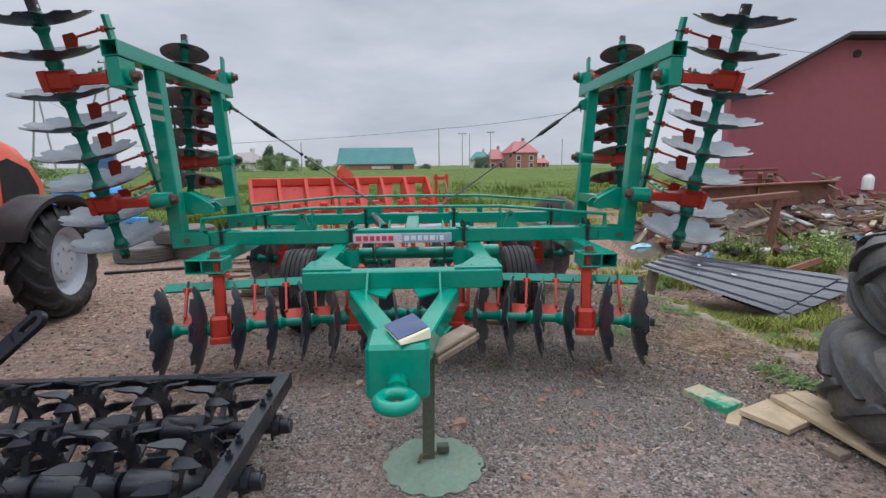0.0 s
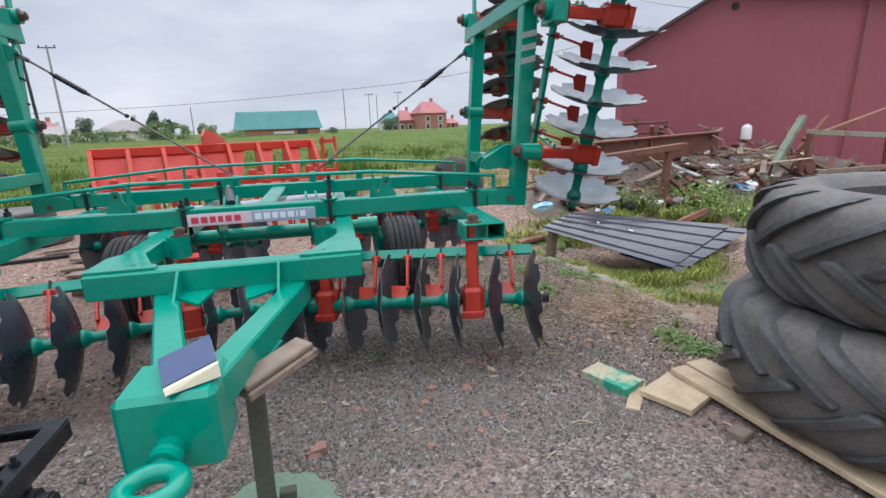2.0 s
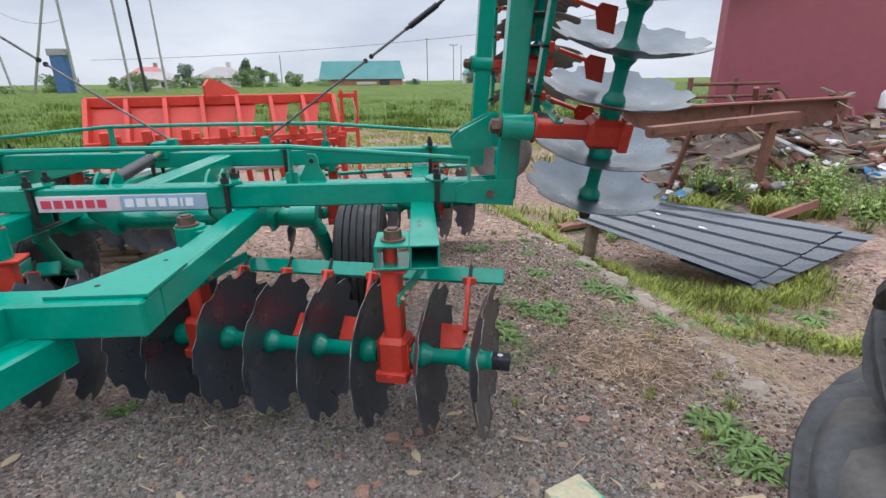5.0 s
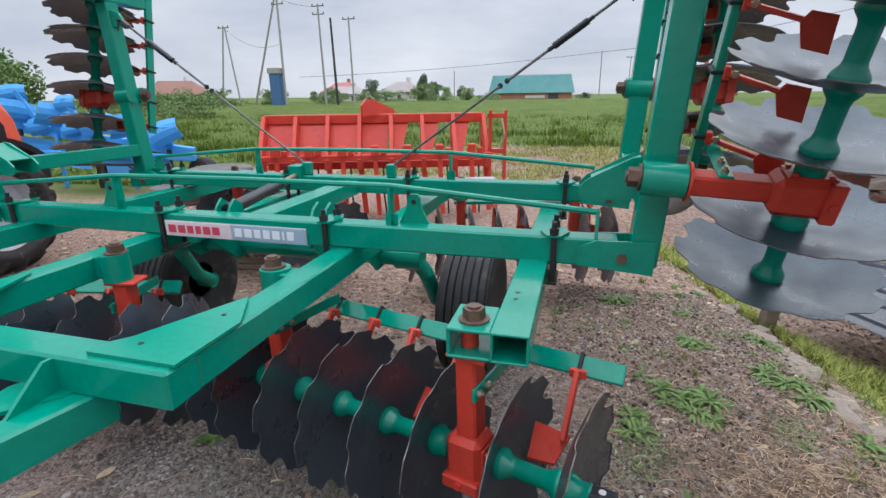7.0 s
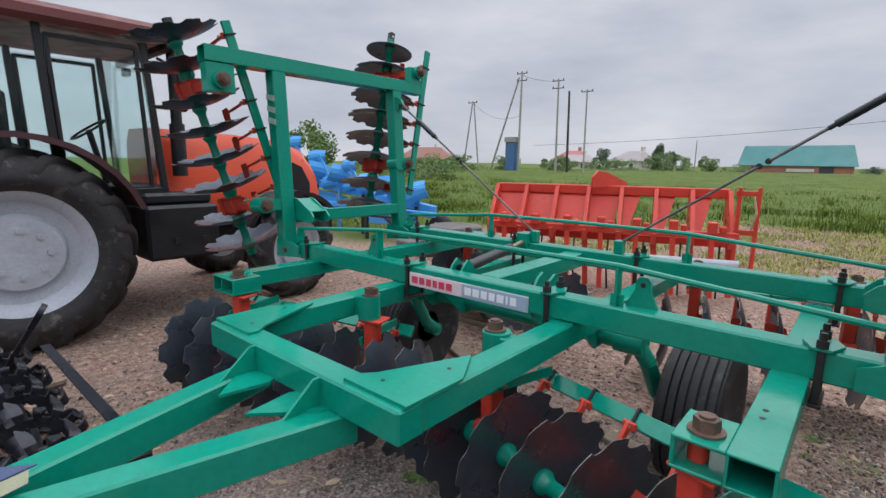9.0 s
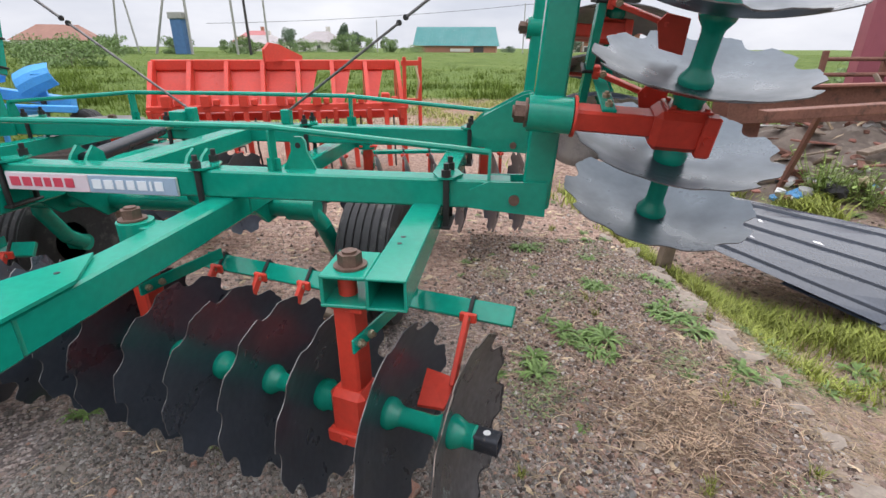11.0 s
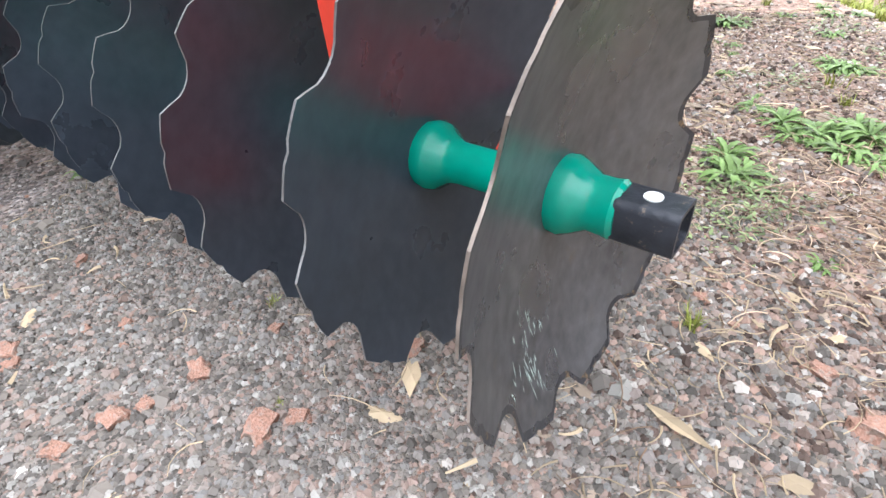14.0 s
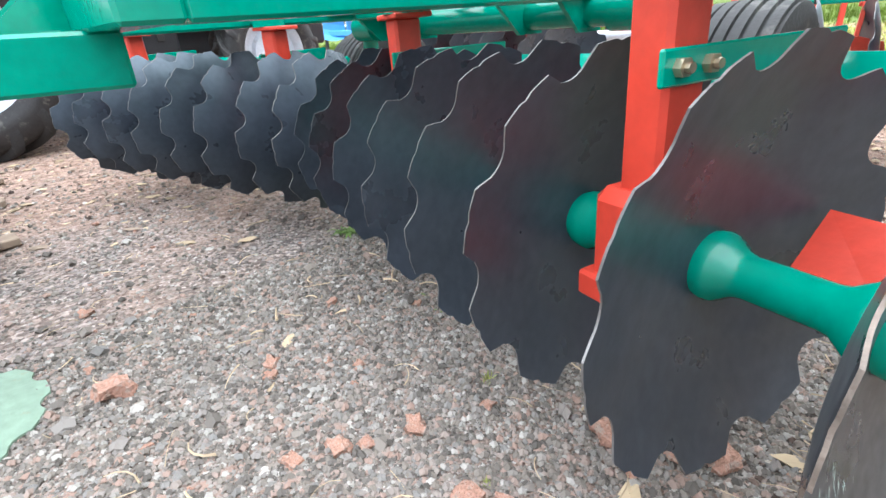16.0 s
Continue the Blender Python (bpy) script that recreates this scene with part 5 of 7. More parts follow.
for k in range(330):
    x, y = scrap.uniform(4.8, 12.0), scrap.uniform(7.9, 10.8)
    hgt = 0.84 * math.exp(-((x - 8.3) / 3.2) ** 2) * (0.35 + 0.65 * smooth_step(8.0, 9.8, y))
    mt = scrap.choice(bits)
    col = "white" if mt is WHITE else "blue" if mt is BAGBLUE else "dark" if mt is DARK else "grey" if mt is CONCRETE else "brown"
    single("rubbish_lump", lump(0.025 + 0.10 * scrap.random() ** 2, k), mt, f"crumpled {col} rubbish lying on the scrap heap", "rubbish", "scrap heap rubbish", smooth=0,
           m=pose(x, y, ground_z(x, y) + hgt + 0.05, scrap.uniform(-30, 30), 0, scrap.uniform(0, 360)))
crate = thing("blue_crate", "blue plastic crate lying in the scrap", "crate", m=pose(9.0, 8.0, 0.05, 0, 0, 25) @ Matrix.Diagonal((0.75, 0.75, 0.75, 1)))
part("body", box(B(), (-0.18, -0.13, 0), (0.18, 0.13, 0.18), 0.02), BAGBLUE, crate)
part("rim", box(B(), (-0.195, -0.145, 0.14), (0.195, 0.145, 0.17), 0.01), BAGBLUE, crate)
for k in range(2):
    x, y = 3.75 + 0.5 * k, 7.6 + 0.3 * (k % 2)
    junk_bar("scrap_timber", (x - 0.5, y, ground_z(x, y) + 0.06), (x + 0.55, y + 0.3, ground_z(x, y) + 0.11 + 0.04 * k), 0.14, 0.06, WOOD_OLD if k % 2 else PRIMER, "weathered board lying in the weeds", "board", "boards in the weeds")

single("plastic_bag", lump(0.17, 71, 0.45), material("pale_blue_film", (0.30, 0.55, 0.66), 0.45, vary=0.2), "crumpled pale blue plastic bag in the weeds", "plastic bag", smooth=0, m=pose(4.2, 8.75, 0.02, 0, 0, 20) @ Matrix.Diagonal((1.2, 0.7, 0.9, 1)))
single("rusty_channel", beam(beam(B(), (5.20, 6.66, -0.03), (6.10, 7.06, 0.06), 0.16, 0.02, 0.003), (5.23, 6.60, 0.0), (6.13, 7.0, 0.10), 0.02, 0.08, 0.003), PRIMER, "rusty brown channel lying behind the roofing sheet", "steel channel")
single("white_sack", lump(0.24, 83, 0.6), WHITE, "dirty white sack lying before the scrap heap", "sack", smooth=0, m=pose(5.75, 9.2, 0.22, 0, 0, 50) @ Matrix.Diagonal((1.2, 0.8, 1, 1)))

# Red sowing machine behind the harrow
SEED = thing("red_cultivator", "bright red field implement with panelled bays behind the harrow", "cultivator", m=pose(-1.07, 8.65, 0, 0, 0, 20))
part("top_beam", box(B(), (-1.62, -0.06, 1.235), (1.40, 0.06, 1.36), 0.01), RED, SEED)
part("rear_rail", box(B(), (-1.62, -0.55, 0.78), (1.45, -0.47, 0.86), 0.008), RED, SEED)
part("bottom_beam", box(B(), (-1.62, -0.10, 0.62), (1.45, 0.02, 0.72), 0.008), RED, SEED)
for k in range(8):
    x = -1.60 + 2.98 * k / 7
    part("divider", prism(B(), [(-0.12, 1.34), (0.06, 1.34), (0.08, 0.98), (-0.12, 0.74), (-0.52, 0.66), (-0.56, 0.80)], 0.05, Matrix(((0, 0, 1, x - 0.025), (1, 0, 0, 0), (0, 1, 0, 0), (0, 0, 0, 1)))), RED, SEED, "red divider plate")
    part("slot", box(B(), (x - 0.027, -0.20, 0.92), (x + 0.027, -0.13, 0.99), 0.0), DARK, SEED, "dark square slot")
    part("tine_leg", beam(B(), (x, -0.35, 0.72), (x + 0.05, -0.42, 0.05), 0.07, 0.05, 0.005), RED, SEED)
    if k < 7:
        xm = x + 0.21
        if k < 7:
            part("panel", prism(B(), [(x + 0.03, 0.0), (x + (0.40 if k < 4 else 0.24), 0.0), (x + (0.36 if k < 4 else 0.12), 0.50), (x + 0.03, 0.54)], 0.012,
                            Matrix.Translation((0, -0.02, 1.25)) @ Matrix.Rotation(radians(-124), 4, "X")), RED, SEED, "red sheet panel")
        part("mount", box(B(), (xm - 0.05, -0.60, 0.84), (xm + 0.05, -0.46, 0.98), 0.01), RED, SEED)
        part("mount", box(B(), (xm + 0.08, -0.57, 0.86), (xm + 0.15, -0.46, 0.93), 0.008), RED, SEED)
        part("share_leg", beam(B(), (xm, -0.52, 0.80), (xm + 0.03, -0.60, 0.06), 0.06, 0.04, 0.005), RED, SEED)
        part("tine", pipe(B(), [(xm + 0.1, -0.5, 0.7), (xm + 0.1, -0.56, 0.35), (xm + 0.12, -0.46, 0.03)], 0.012, 6), DARK, SEED, "dark spring tine")
part("headboard", prism(B(), [(-0.42, 1.345), (-0.42, 1.48), (-0.30, 1.56), (-0.10, 1.54), (0.42, 1.40), (0.42, 1.345)], 0.03, Matrix.Translation((-0.05, -0.02, 0)) @ Matrix.Rotation(radians(61), 4, "Z") @ Matrix(((1, 0, 0, 0), (0, 0, 1, 0), (0, 1, 0, 0), (0, 0, 0, 1)))), RED, SEED)
bm = B()
for x in (1.42, 1.62):
    box(bm, (x - 0.02, -0.5, 0.3), (x + 0.02, -0.44, 1.40), 0.004)
box(bm, (1.38, -0.5, 1.30), (1.62, -0.44, 1.36), 0.004)
box(bm, (1.38, -0.5, 0.84), (1.62, -0.44, 0.90), 0.004)
part("end_frame", bm, RED, SEED)
part("hose", pipe(B(), [(1.56, -0.52, 1.30), (1.60, -0.54, 1.1), (1.56, -0.52, 0.9)], 0.012, 6), STRAW, SEED, "yellow hose")
part("roller", rod(B(), (-1.3, -0.66, 0.50), (1.45, -0.66, 0.50), 0.055, 12), GREYRIM, SEED, "grey roller tube")

# Tractor
TR = thing("tractor", "orange-red tractor with a dark cab parked on the yard", "tractor", at=(-4.68, 4.28, 0))
def tp(name, bm, mt, label="", smooth=35, m=None, parent=None):
    return part(name, bm, mt, parent or TR, label, m, smooth)
def bonnet():
    bm = B()
    rows = []
    for y, w, h in ((-0.25, 0.42, 1.96), (0.7, 0.42, 1.93), (1.30, 0.41, 1.88), (1.62, 0.39, 1.77), (1.82, 0.36, 1.56), (1.88, 0.34, 1.28), (1.88, 0.33, 0.98)):
        rows.append([bm.verts.new(p) for p in ((-w, y, 0.95), (-w, y, h - 0.16), (-w + 0.12, y, h), (w - 0.12, y, h), (w, y, h - 0.16), (w, y, 0.95))])
    for a, b2 in zip(rows, rows[1:]):
        for i in range(5):
            bm.faces.new((a[i], a[i + 1], b2[i + 1], b2[i]))
    bm.faces.new(rows[0])
    bm.faces.new(rows[-1][::-1])
    return bm
tp("bonnet", bonnet(), ORANGE, "orange-red bonnet", 50)
for sx in (-1, 1):
    tp("side_grille", prism(B(), [(1.16, 1.06), (1.68, 1.06), (1.68, 1.34), (1.56, 1.55), (1.30, 1.66), (1.18, 1.62)], 0.006, Matrix(((0, 0, 1, sx * 0.412 - 0.003), (1, 0, 0, 0), (0, 1, 0, 0), (0, 0, 0, 1)))), CABDARK, "dark side grille")
tp("front_grille", box(B(), (-0.19, 1.87, 1.05), (0.19, 1.90, 1.30), 0.01), CABDARK)
tp("chassis", box(B(), (-0.28, -2.0, 0.62), (0.28, 1.7, 0.98), 0.02), CABDARK)
tp("front_weight", box(B(), (-0.3, 1.75, 0.62), (0.3, 2.15, 0.95), 0.03), CABDARK)
tp("front_axle", rod(B(), (-0.85, 1.0, 0.58), (0.85, 1.0, 0.58), 0.09, 14), CABDARK)
tp("rear_axle", rod(B(), (-0.85, -1.55, 0.85), (0.85, -1.55, 0.85), 0.13, 14), CABDARK)
for x0, x1 in ((0.55, 1.0), (-1.0, -0.55)):
    bm = box(B(), (x0, -0.57, 0.62), (x1, 0.14, 1.17), 0.03)
    box(bm, (x0 + 0.03, -0.55, 1.17), (x1 - 0.10, 0.12, 1.29), 0.03)
    tank = tp("fuel_tank", bm, CABDARK, "black step tank")
    for y in (-0.30, -0.02):
        part("latch", box(B(), (x1 if x0 > 0 else x0 - 0.012, y - 0.03, 0.78), (x1 + 0.012 if x0 > 0 else x0, y + 0.03, 0.84), 0.002), DARK, tank)
# cab
for x in (-0.72, 0.72):
    for y0, y1, w in ((-0.28, -0.38, 0.07), (-1.15, -1.20, 0.06), (-1.95, -1.90, 0.08)):
        tp("cab_pillar", beam(B(), (x, y0, 1.30), (x * 0.96, y1, 2.78), w, 0.06, 0.008), CABDARK)
    g = tp("cab_window", prism(B(), [(-1.90, 1.42), (-0.34, 1.42), (-0.40, 2.72), (-1.86, 2.72)], 0.008, Matrix(((0, 0, 1, x * 0.985), (1, 0, 0, 0), (0, 1, 0, 0), (0, 0, 0, 1)))), GLASS, "tinted side window")
    g.visible_shadow = False
    tp("cab_door_frame", pipe(B(), [(x, -0.40, 1.34), (x, -1.10, 1.34), (x * 0.97, -1.14, 2.68), (x * 0.97, -0.44, 2.68), (x, -0.40, 1.34)], 0.022, 6), CABDARK)
w_ = tp("windscreen", box(B(), (-0.68, -0.335, 1.45), (0.68, -0.327, 2.74), 0), GLASS, "tinted windscreen")
w_.visible_shadow = False
w_ = tp("rear_window", box(B(), (-0.68, -1.925, 1.45), (0.68, -1.917, 2.74), 0), GLASS, "tinted rear window")
w_.visible_shadow = False
tp("cab_base", box(B(), (-0.75, -1.98, 1.12), (0.75, -0.24, 1.36), 0.03), CABDARK)
tp("cab_roof", box(B(), (-0.82, -2.08, 2.76), (0.82, -0.16, 2.93), 0.05), material("maroon_cab_roof", (0.16, 0.05, 0.045), 0.5, vary=0.15), "dark red cab roof")
tp("roof_edge", box(B(), (-0.80, -0.18, 2.70), (0.80, -0.10, 2.80), 0.02), CABDARK)
for x in (-0.72, 0.0, 0.72):
    tp("work_lamp", box(B(), (x - 0.07, -0.13, 2.60), (x + 0.07, -0.05, 2.70), 0.02), CABDARK)
tp("seat", box(box(B(), (-0.24, -1.45, 1.36), (0.24, -0.95, 1.62), 0.05), (-0.24, -1.52, 1.55), (0.24, -1.38, 2.25), 0.05), CABDARK)
sw = lathe(B(), [(-0.012, 0.185), (0.0, 0.197), (0.012, 0.185), (0.0, 0.173)], 20, pose(0, -0.72, 1.92, 0, 55, 90), closed=True)
rod(sw, (0, -0.60, 1.36), (0, -0.72, 1.92), 0.03, 8)
tp("steering_wheel", sw, CABDARK)
tp("exhaust", rod(rod(B(), (0.55, -0.05, 1.45), (0.55, -0.05, 2.0), 0.075, 16), (0.55, -0.05, 2.0), (0.55, -0.05, 2.85), 0.055, 16), CABDARK, "black exhaust stack")
tp("mirror", box(B(), (0.86, -0.15, 2.1), (0.96, -0.08, 2.5), 0.02), CABDARK)
tp("mirror_arm", rod(B(), (0.70, -0.25, 2.62), (0.92, -0.12, 2.5), 0.015, 6), CABDARK)
FT = lugged_tyre(0.60, 0.36, 15, 0.045, 0.065, 44, 0.60, RUBBER)
RT = lugged_tyre(0.86, 0.50, 17, 0.055, 0.085, 52, 0.60, RUBBER)
def rim_mesh(R, w):
    bm = lathe(B(), [(-w * 0.40, R * 0.56), (-w * 0.42, R * 1.0), (-w * 0.36, R * 1.03), (-w * 0.30, R * 0.93), (w * 0.22, R * 0.88), (w * 0.34, R * 0.95), (w * 0.40, R * 1.03), (w * 0.46, R * 1.0),
                     (w * 0.40, R * 0.90), (w * 0.20, R * 0.80), (w * 0.16, R * 0.62), (w * 0.30, R * 0.56), (w * 0.32, R * 0.2), (w * 0.30, 0.01)], 36)
    for k in range(8):
        a = 2 * math.pi * k / 8
        rod(bm, (w * 0.30, R * 0.36 * math.cos(a), R * 0.36 * math.sin(a)), (w * 0.36, R * 0.36 * math.cos(a), R * 0.36 * math.sin(a)), R * 0.05, 6)
    return bm
FRIM, RRIM = finish(rim_mesh(0.365, 0.30), "rim", GREYRIM, 40), finish(rim_mesh(0.53, 0.44), "rim", GREYRIM, 40)
for sx in (1, -1):
    for y, z, x, tyre, rim in ((1.0, 0.585, 0.98, FT, FRIM), (-1.55, 0.85, 1.0, RT, RRIM)):
        wheel = tp("wheel", rod(B(), (-0.12, 0, 0), (0.06, 0, 0), 0.13, 16), DARK, "tractor wheel with a grey rim", m=pose(sx * x, y, z, 0, 0, (0 if sx > 0 else 180) + (8 if y > 0 else 0)))
        mount_tyre(tyre, wheel)
        part("rim", rim, None, wheel, "grey steel rim")
    def fender(y, z, R, x0, x1, a0, a1):
        bm, rows = B(), []
        for k in range(13):
            a = a0 + (a1 - a0) * k / 12
            rows.append([bm.verts.new((x, y + r * math.cos(a), z + r * math.sin(a))) for x, r in ((x0, R), (x1, R), (x1, R - 0.05), (x1 - 0.015, R - 0.05), (x1 - 0.015, R - 0.015), (x0, R - 0.015))])
        for p, q in zip(rows, rows[1:]):
            for i in range(6):
                bm.faces.new((p[i], p[(i + 1) % 6], q[(i + 1) % 6], q[i]))
        bm.faces.new(rows[0])
        bm.faces.new(rows[-1][::-1])
        return bm
    tp("front_fender", fender(1.0, 0.585, 0.70, sx * 0.80, sx * 1.17, 0.75, 2.7), CABDARK, "dark plastic mudguard", 50)
    tp("rear_fender", fender(-1.55, 0.85, 0.98, sx * 0.72, sx * 1.24, 0.35, 2.7), material("maroon_fender", (0.075, 0.03, 0.035), 0.45, vary=0.2), "maroon rear mudguard", 50)

# Blue plough beyond the tractor
PL = thing("blue_plough", "bright blue reversible plough parked beyond the tractor", "plough", m=pose(-7.5, 9.3, 0.0, 0, 0, 8))
part("main_beam", beam(B(), (-2.7, 0.0, 1.30), (2.3, 0.0, 0.66), 0.16, 0.16, 0.01), BLUE, PL)
part("side_frame", beam(B(), (-1.0, -0.45, 0.70), (2.6, -0.40, 0.60), 0.10, 0.10, 0.01), BLUE, PL)
part("stand_bar", box(B(), (0.3, -0.60, 0.48), (2.2, -0.54, 0.52), 0.005), DARK, PL)
part("stand_leg", box(B(), (0.9, -0.60, 0.0), (0.96, -0.54, 0.48), 0.005), DARK, PL)


def mouldboard_mesh(w, h):
    """A hollow curved plate, taller at its shin."""
    bm, rows = B(), [[], []]
    for o in (0, 1):
        for i in range(6):
            u = i / 5
            rows[o].append([bm.verts.new((w * (u - 0.5), 0.10 * (2 * v - 1) ** 2 + 0.10 * u * u + 0.014 * o, h * v * (1 - 0.35 * max(0.0, u - 0.5)) + 0.08 * u)) for v in (0, 0.25, 0.5, 0.75, 1)])
        for a, b2 in zip(rows[o], rows[o][1:]):
            for k in range(4):
                bm.faces.new((a[k], a[k + 1], b2[k + 1], b2[k]))
    for a, b2 in ((rows[0][0], rows[1][0]), (rows[0][5], rows[1][5])):
        for k in range(4):
            bm.faces.new((a[k], a[k + 1], b2[k + 1], b2[k]))
    return finish(bm, "mouldboard", BLUE, 8)


MB = mouldboard_mesh(0.50, 0.42)
pb = random.Random(4)
for k in range(7):
    x = -2.55 + 0.74 * k
    zb = 1.30 - 0.64 * (x + 2.7) / 5.0
    body = part("plough_body", beam(B(), (x, -0.05, zb), (x + 0.06, -0.18, zb + 0.42), 0.12, 0.10, 0.006), BLUE, PL)
    part("mouldboard", MB, None, body, "blue curved mouldboard", pose(x + 0.12, -0.30, zb + 0.08 + pb.uniform(-0.04, 0.06), pb.uniform(-25, 15), pb.uniform(-30, 30), pb.uniform(-10, 60)))
    part("mouldboard", MB, None, body, "blue curved mouldboard", pose(x - 0.10, -0.36, zb - 0.02, 180 + pb.uniform(-10, 10), pb.uniform(-12, 12), pb.uniform(8, 40)))
    part("share_point", beam(B(), (x + 0.05, -0.30, zb - 0.35), (x + 0.45, -0.42, zb - 0.52), 0.10, 0.03, 0.004), DARK, body)
    part("leg", beam(B(), (x, -0.1, zb), (x + 0.02, -0.15, 0.0), 0.07, 0.05, 0.005), BLUE if k % 2 else DARK, body)
# upper bodies of the turned plough
for x, z, k in ((-1.77, 2.05, 1.0), (-0.95, 1.72, 1.0), (0.0, 1.57, 0.9), (-0.60, 1.14, 0.95), (0.10, 1.10, 0.8)):
    body = part("plough_body", beam(B(), (x + 0.3, 0.0, 1.30 - 0.128 * (x + 3.0)), (x, -0.12, z + 0.05), 0.10, 0.08, 0.006), BLUE, PL)
    part("mouldboard", MB, None, body, "blue curved mouldboard", pose(x, -0.22, z - 0.18, pb.uniform(-12, 8), pb.uniform(-10, 10), pb.uniform(-15, 25)) @ Matrix.Diagonal((0.78 * k, 0.8, 0.78 * k, 1)))
bm = ribbed_tyre(0.30, 0.22, 5)
part("gauge_wheel", bm, RUBBER, PL, "small black gauge wheel", pose(2.65, -0.3, 0.30, 0, 0, 75))
part("gauge_hub", rod(B(), (2.55, -0.32, 0.30), (2.75, -0.28, 0.30), 0.17, 16), GREYRIM, PL)

# Loose tyres and boards lying behind the harrow
FLAT = finish(ribbed_tyre(0.50, 0.26, 5), "tyre", RUBBER_GREY, 45)
for x, y, z, label in ((-4.55, 8.55, 0.13, "worn ribbed tyre lying flat on the yard"), (-3.9, 8.95, 0.13, "worn ribbed tyre lying flat on the yard"), (-4.0, 8.8, 0.40, "worn ribbed tyre lying on another tyre")):
    part("carcass", FLAT, None, thing("discarded_tyre", label, "tyre", "loose tyres", m=pose(x, y, z, 0, 90, 30 * x)))
for p, q, w, mt in (((-4.5, 7.3, 0.03), (-2.9, 7.75, 0.03), 0.08, DARK), ((-2.6, 6.9, 0.04), (-1.4, 7.1, 0.05), 0.16, WOOD_OLD), ((-2.7, 7.4, 0.05), (-1.6, 7.0, 0.12), 0.14, WOOD_OLD),
                    ((-2.4, 6.6, 0.04), (-1.2, 6.75, 0.04), 0.18, WOOD_OLD), ((-2.2, 7.9, 0.05), (-0.9, 7.7, 0.05), 0.14, WOOD_OLD), ((-2.0, 7.2, 0.16), (-1.1, 7.5, 0.14), 0.13, WOOD),
                    ((-3.3, 8.0, 0.05), (-2.2, 8.2, 0.09), 0.15, WOOD_OLD), ((-1.5, 5.4, 0.03), (-0.8, 5.1, 0.03), 0.12, WOOD_OLD), ((0.55, 4.75, 0.02), (1.15, 4.62, 0.02), 0.12, WOOD_OLD)):
    junk_bar("loose_board", p, q, w, 0.035, mt, "dark iron bar lying on the yard" if mt is DARK else "weathered board lying on the yard", "bar" if mt is DARK else "board", "loose boards")
for k in range(4):
    single("stacked_slab", box(B(), (-0.5, -0.2, 0), (0.5, 0.2, 0.05), 0.006), WOOD_OLD, "weathered board in a low stack", "board", "loose boards", m=pose(-1.55 + 0.03 * k, 6.05, 0.01 + 0.055 * k, 0, 0, 8 * (k % 2)))
part("carcass", FLAT, None, thing("discarded_wheel", "small dark wheel standing behind the harrow", "wheel", m=pose(2.75, 9.4, 0.45, 0, 0, 60)))



# Distance: barn, houses, poles, wires and trees
BARN = thing("brick_barn", "long brick barn with a teal metal roof across the field", "barn", at=(-8.6, 100, 0))
part("wall", box(B(), (-7.2, -2.5, 0), (7.6, 5, 2.1), 0.02), BRICKWALL, BARN)
bm = B()
rows = [[bm.verts.new(p) for p in ((-7.4 if e else -7.4, -2.9, 1.95), (8.1, -2.9, 1.95), (7.3, 1.2, 5.2), (-7.3, 1.2, 5.2))] for e in (0,)]
bm.faces.new(rows[0])
back = [bm.verts.new(p) for p in ((-7.4, 5.4, 1.95), (8.1, 5.4, 1.95))]
bm.faces.new((rows[0][2], rows[0][3], back[0], back[1]))
bm.faces.new((rows[0][0], rows[0][3], back[0]))
bm.faces.new((rows[0][1], back[1], rows[0][2]))
part("roof", bm, TEAL, BARN, "teal metal roof", smooth=0)
for k in range(30):
    x = -7.2 + 0.5 * k
    part("roof_rib", beam(B(), (x, -2.92, 1.98), (x * 0.99, 1.2, 5.24), 0.05, 0.05, 0), TEAL, BARN)
part("low_wall", box(B(), (-0.6, -2.7, 1.0), (3.0, -2.5, 1.5), 0), CREAM, BARN, "white door strip")
part("door", box(B(), (3.6, -2.6, 0), (5.4, -2.5, 1.8), 0), ROOF_DARK, BARN)


HAZY = material("grey_brown_roof", (0.36, 0.32, 0.31), 0.8, vary=0.15, grain=2, patch=0.4)


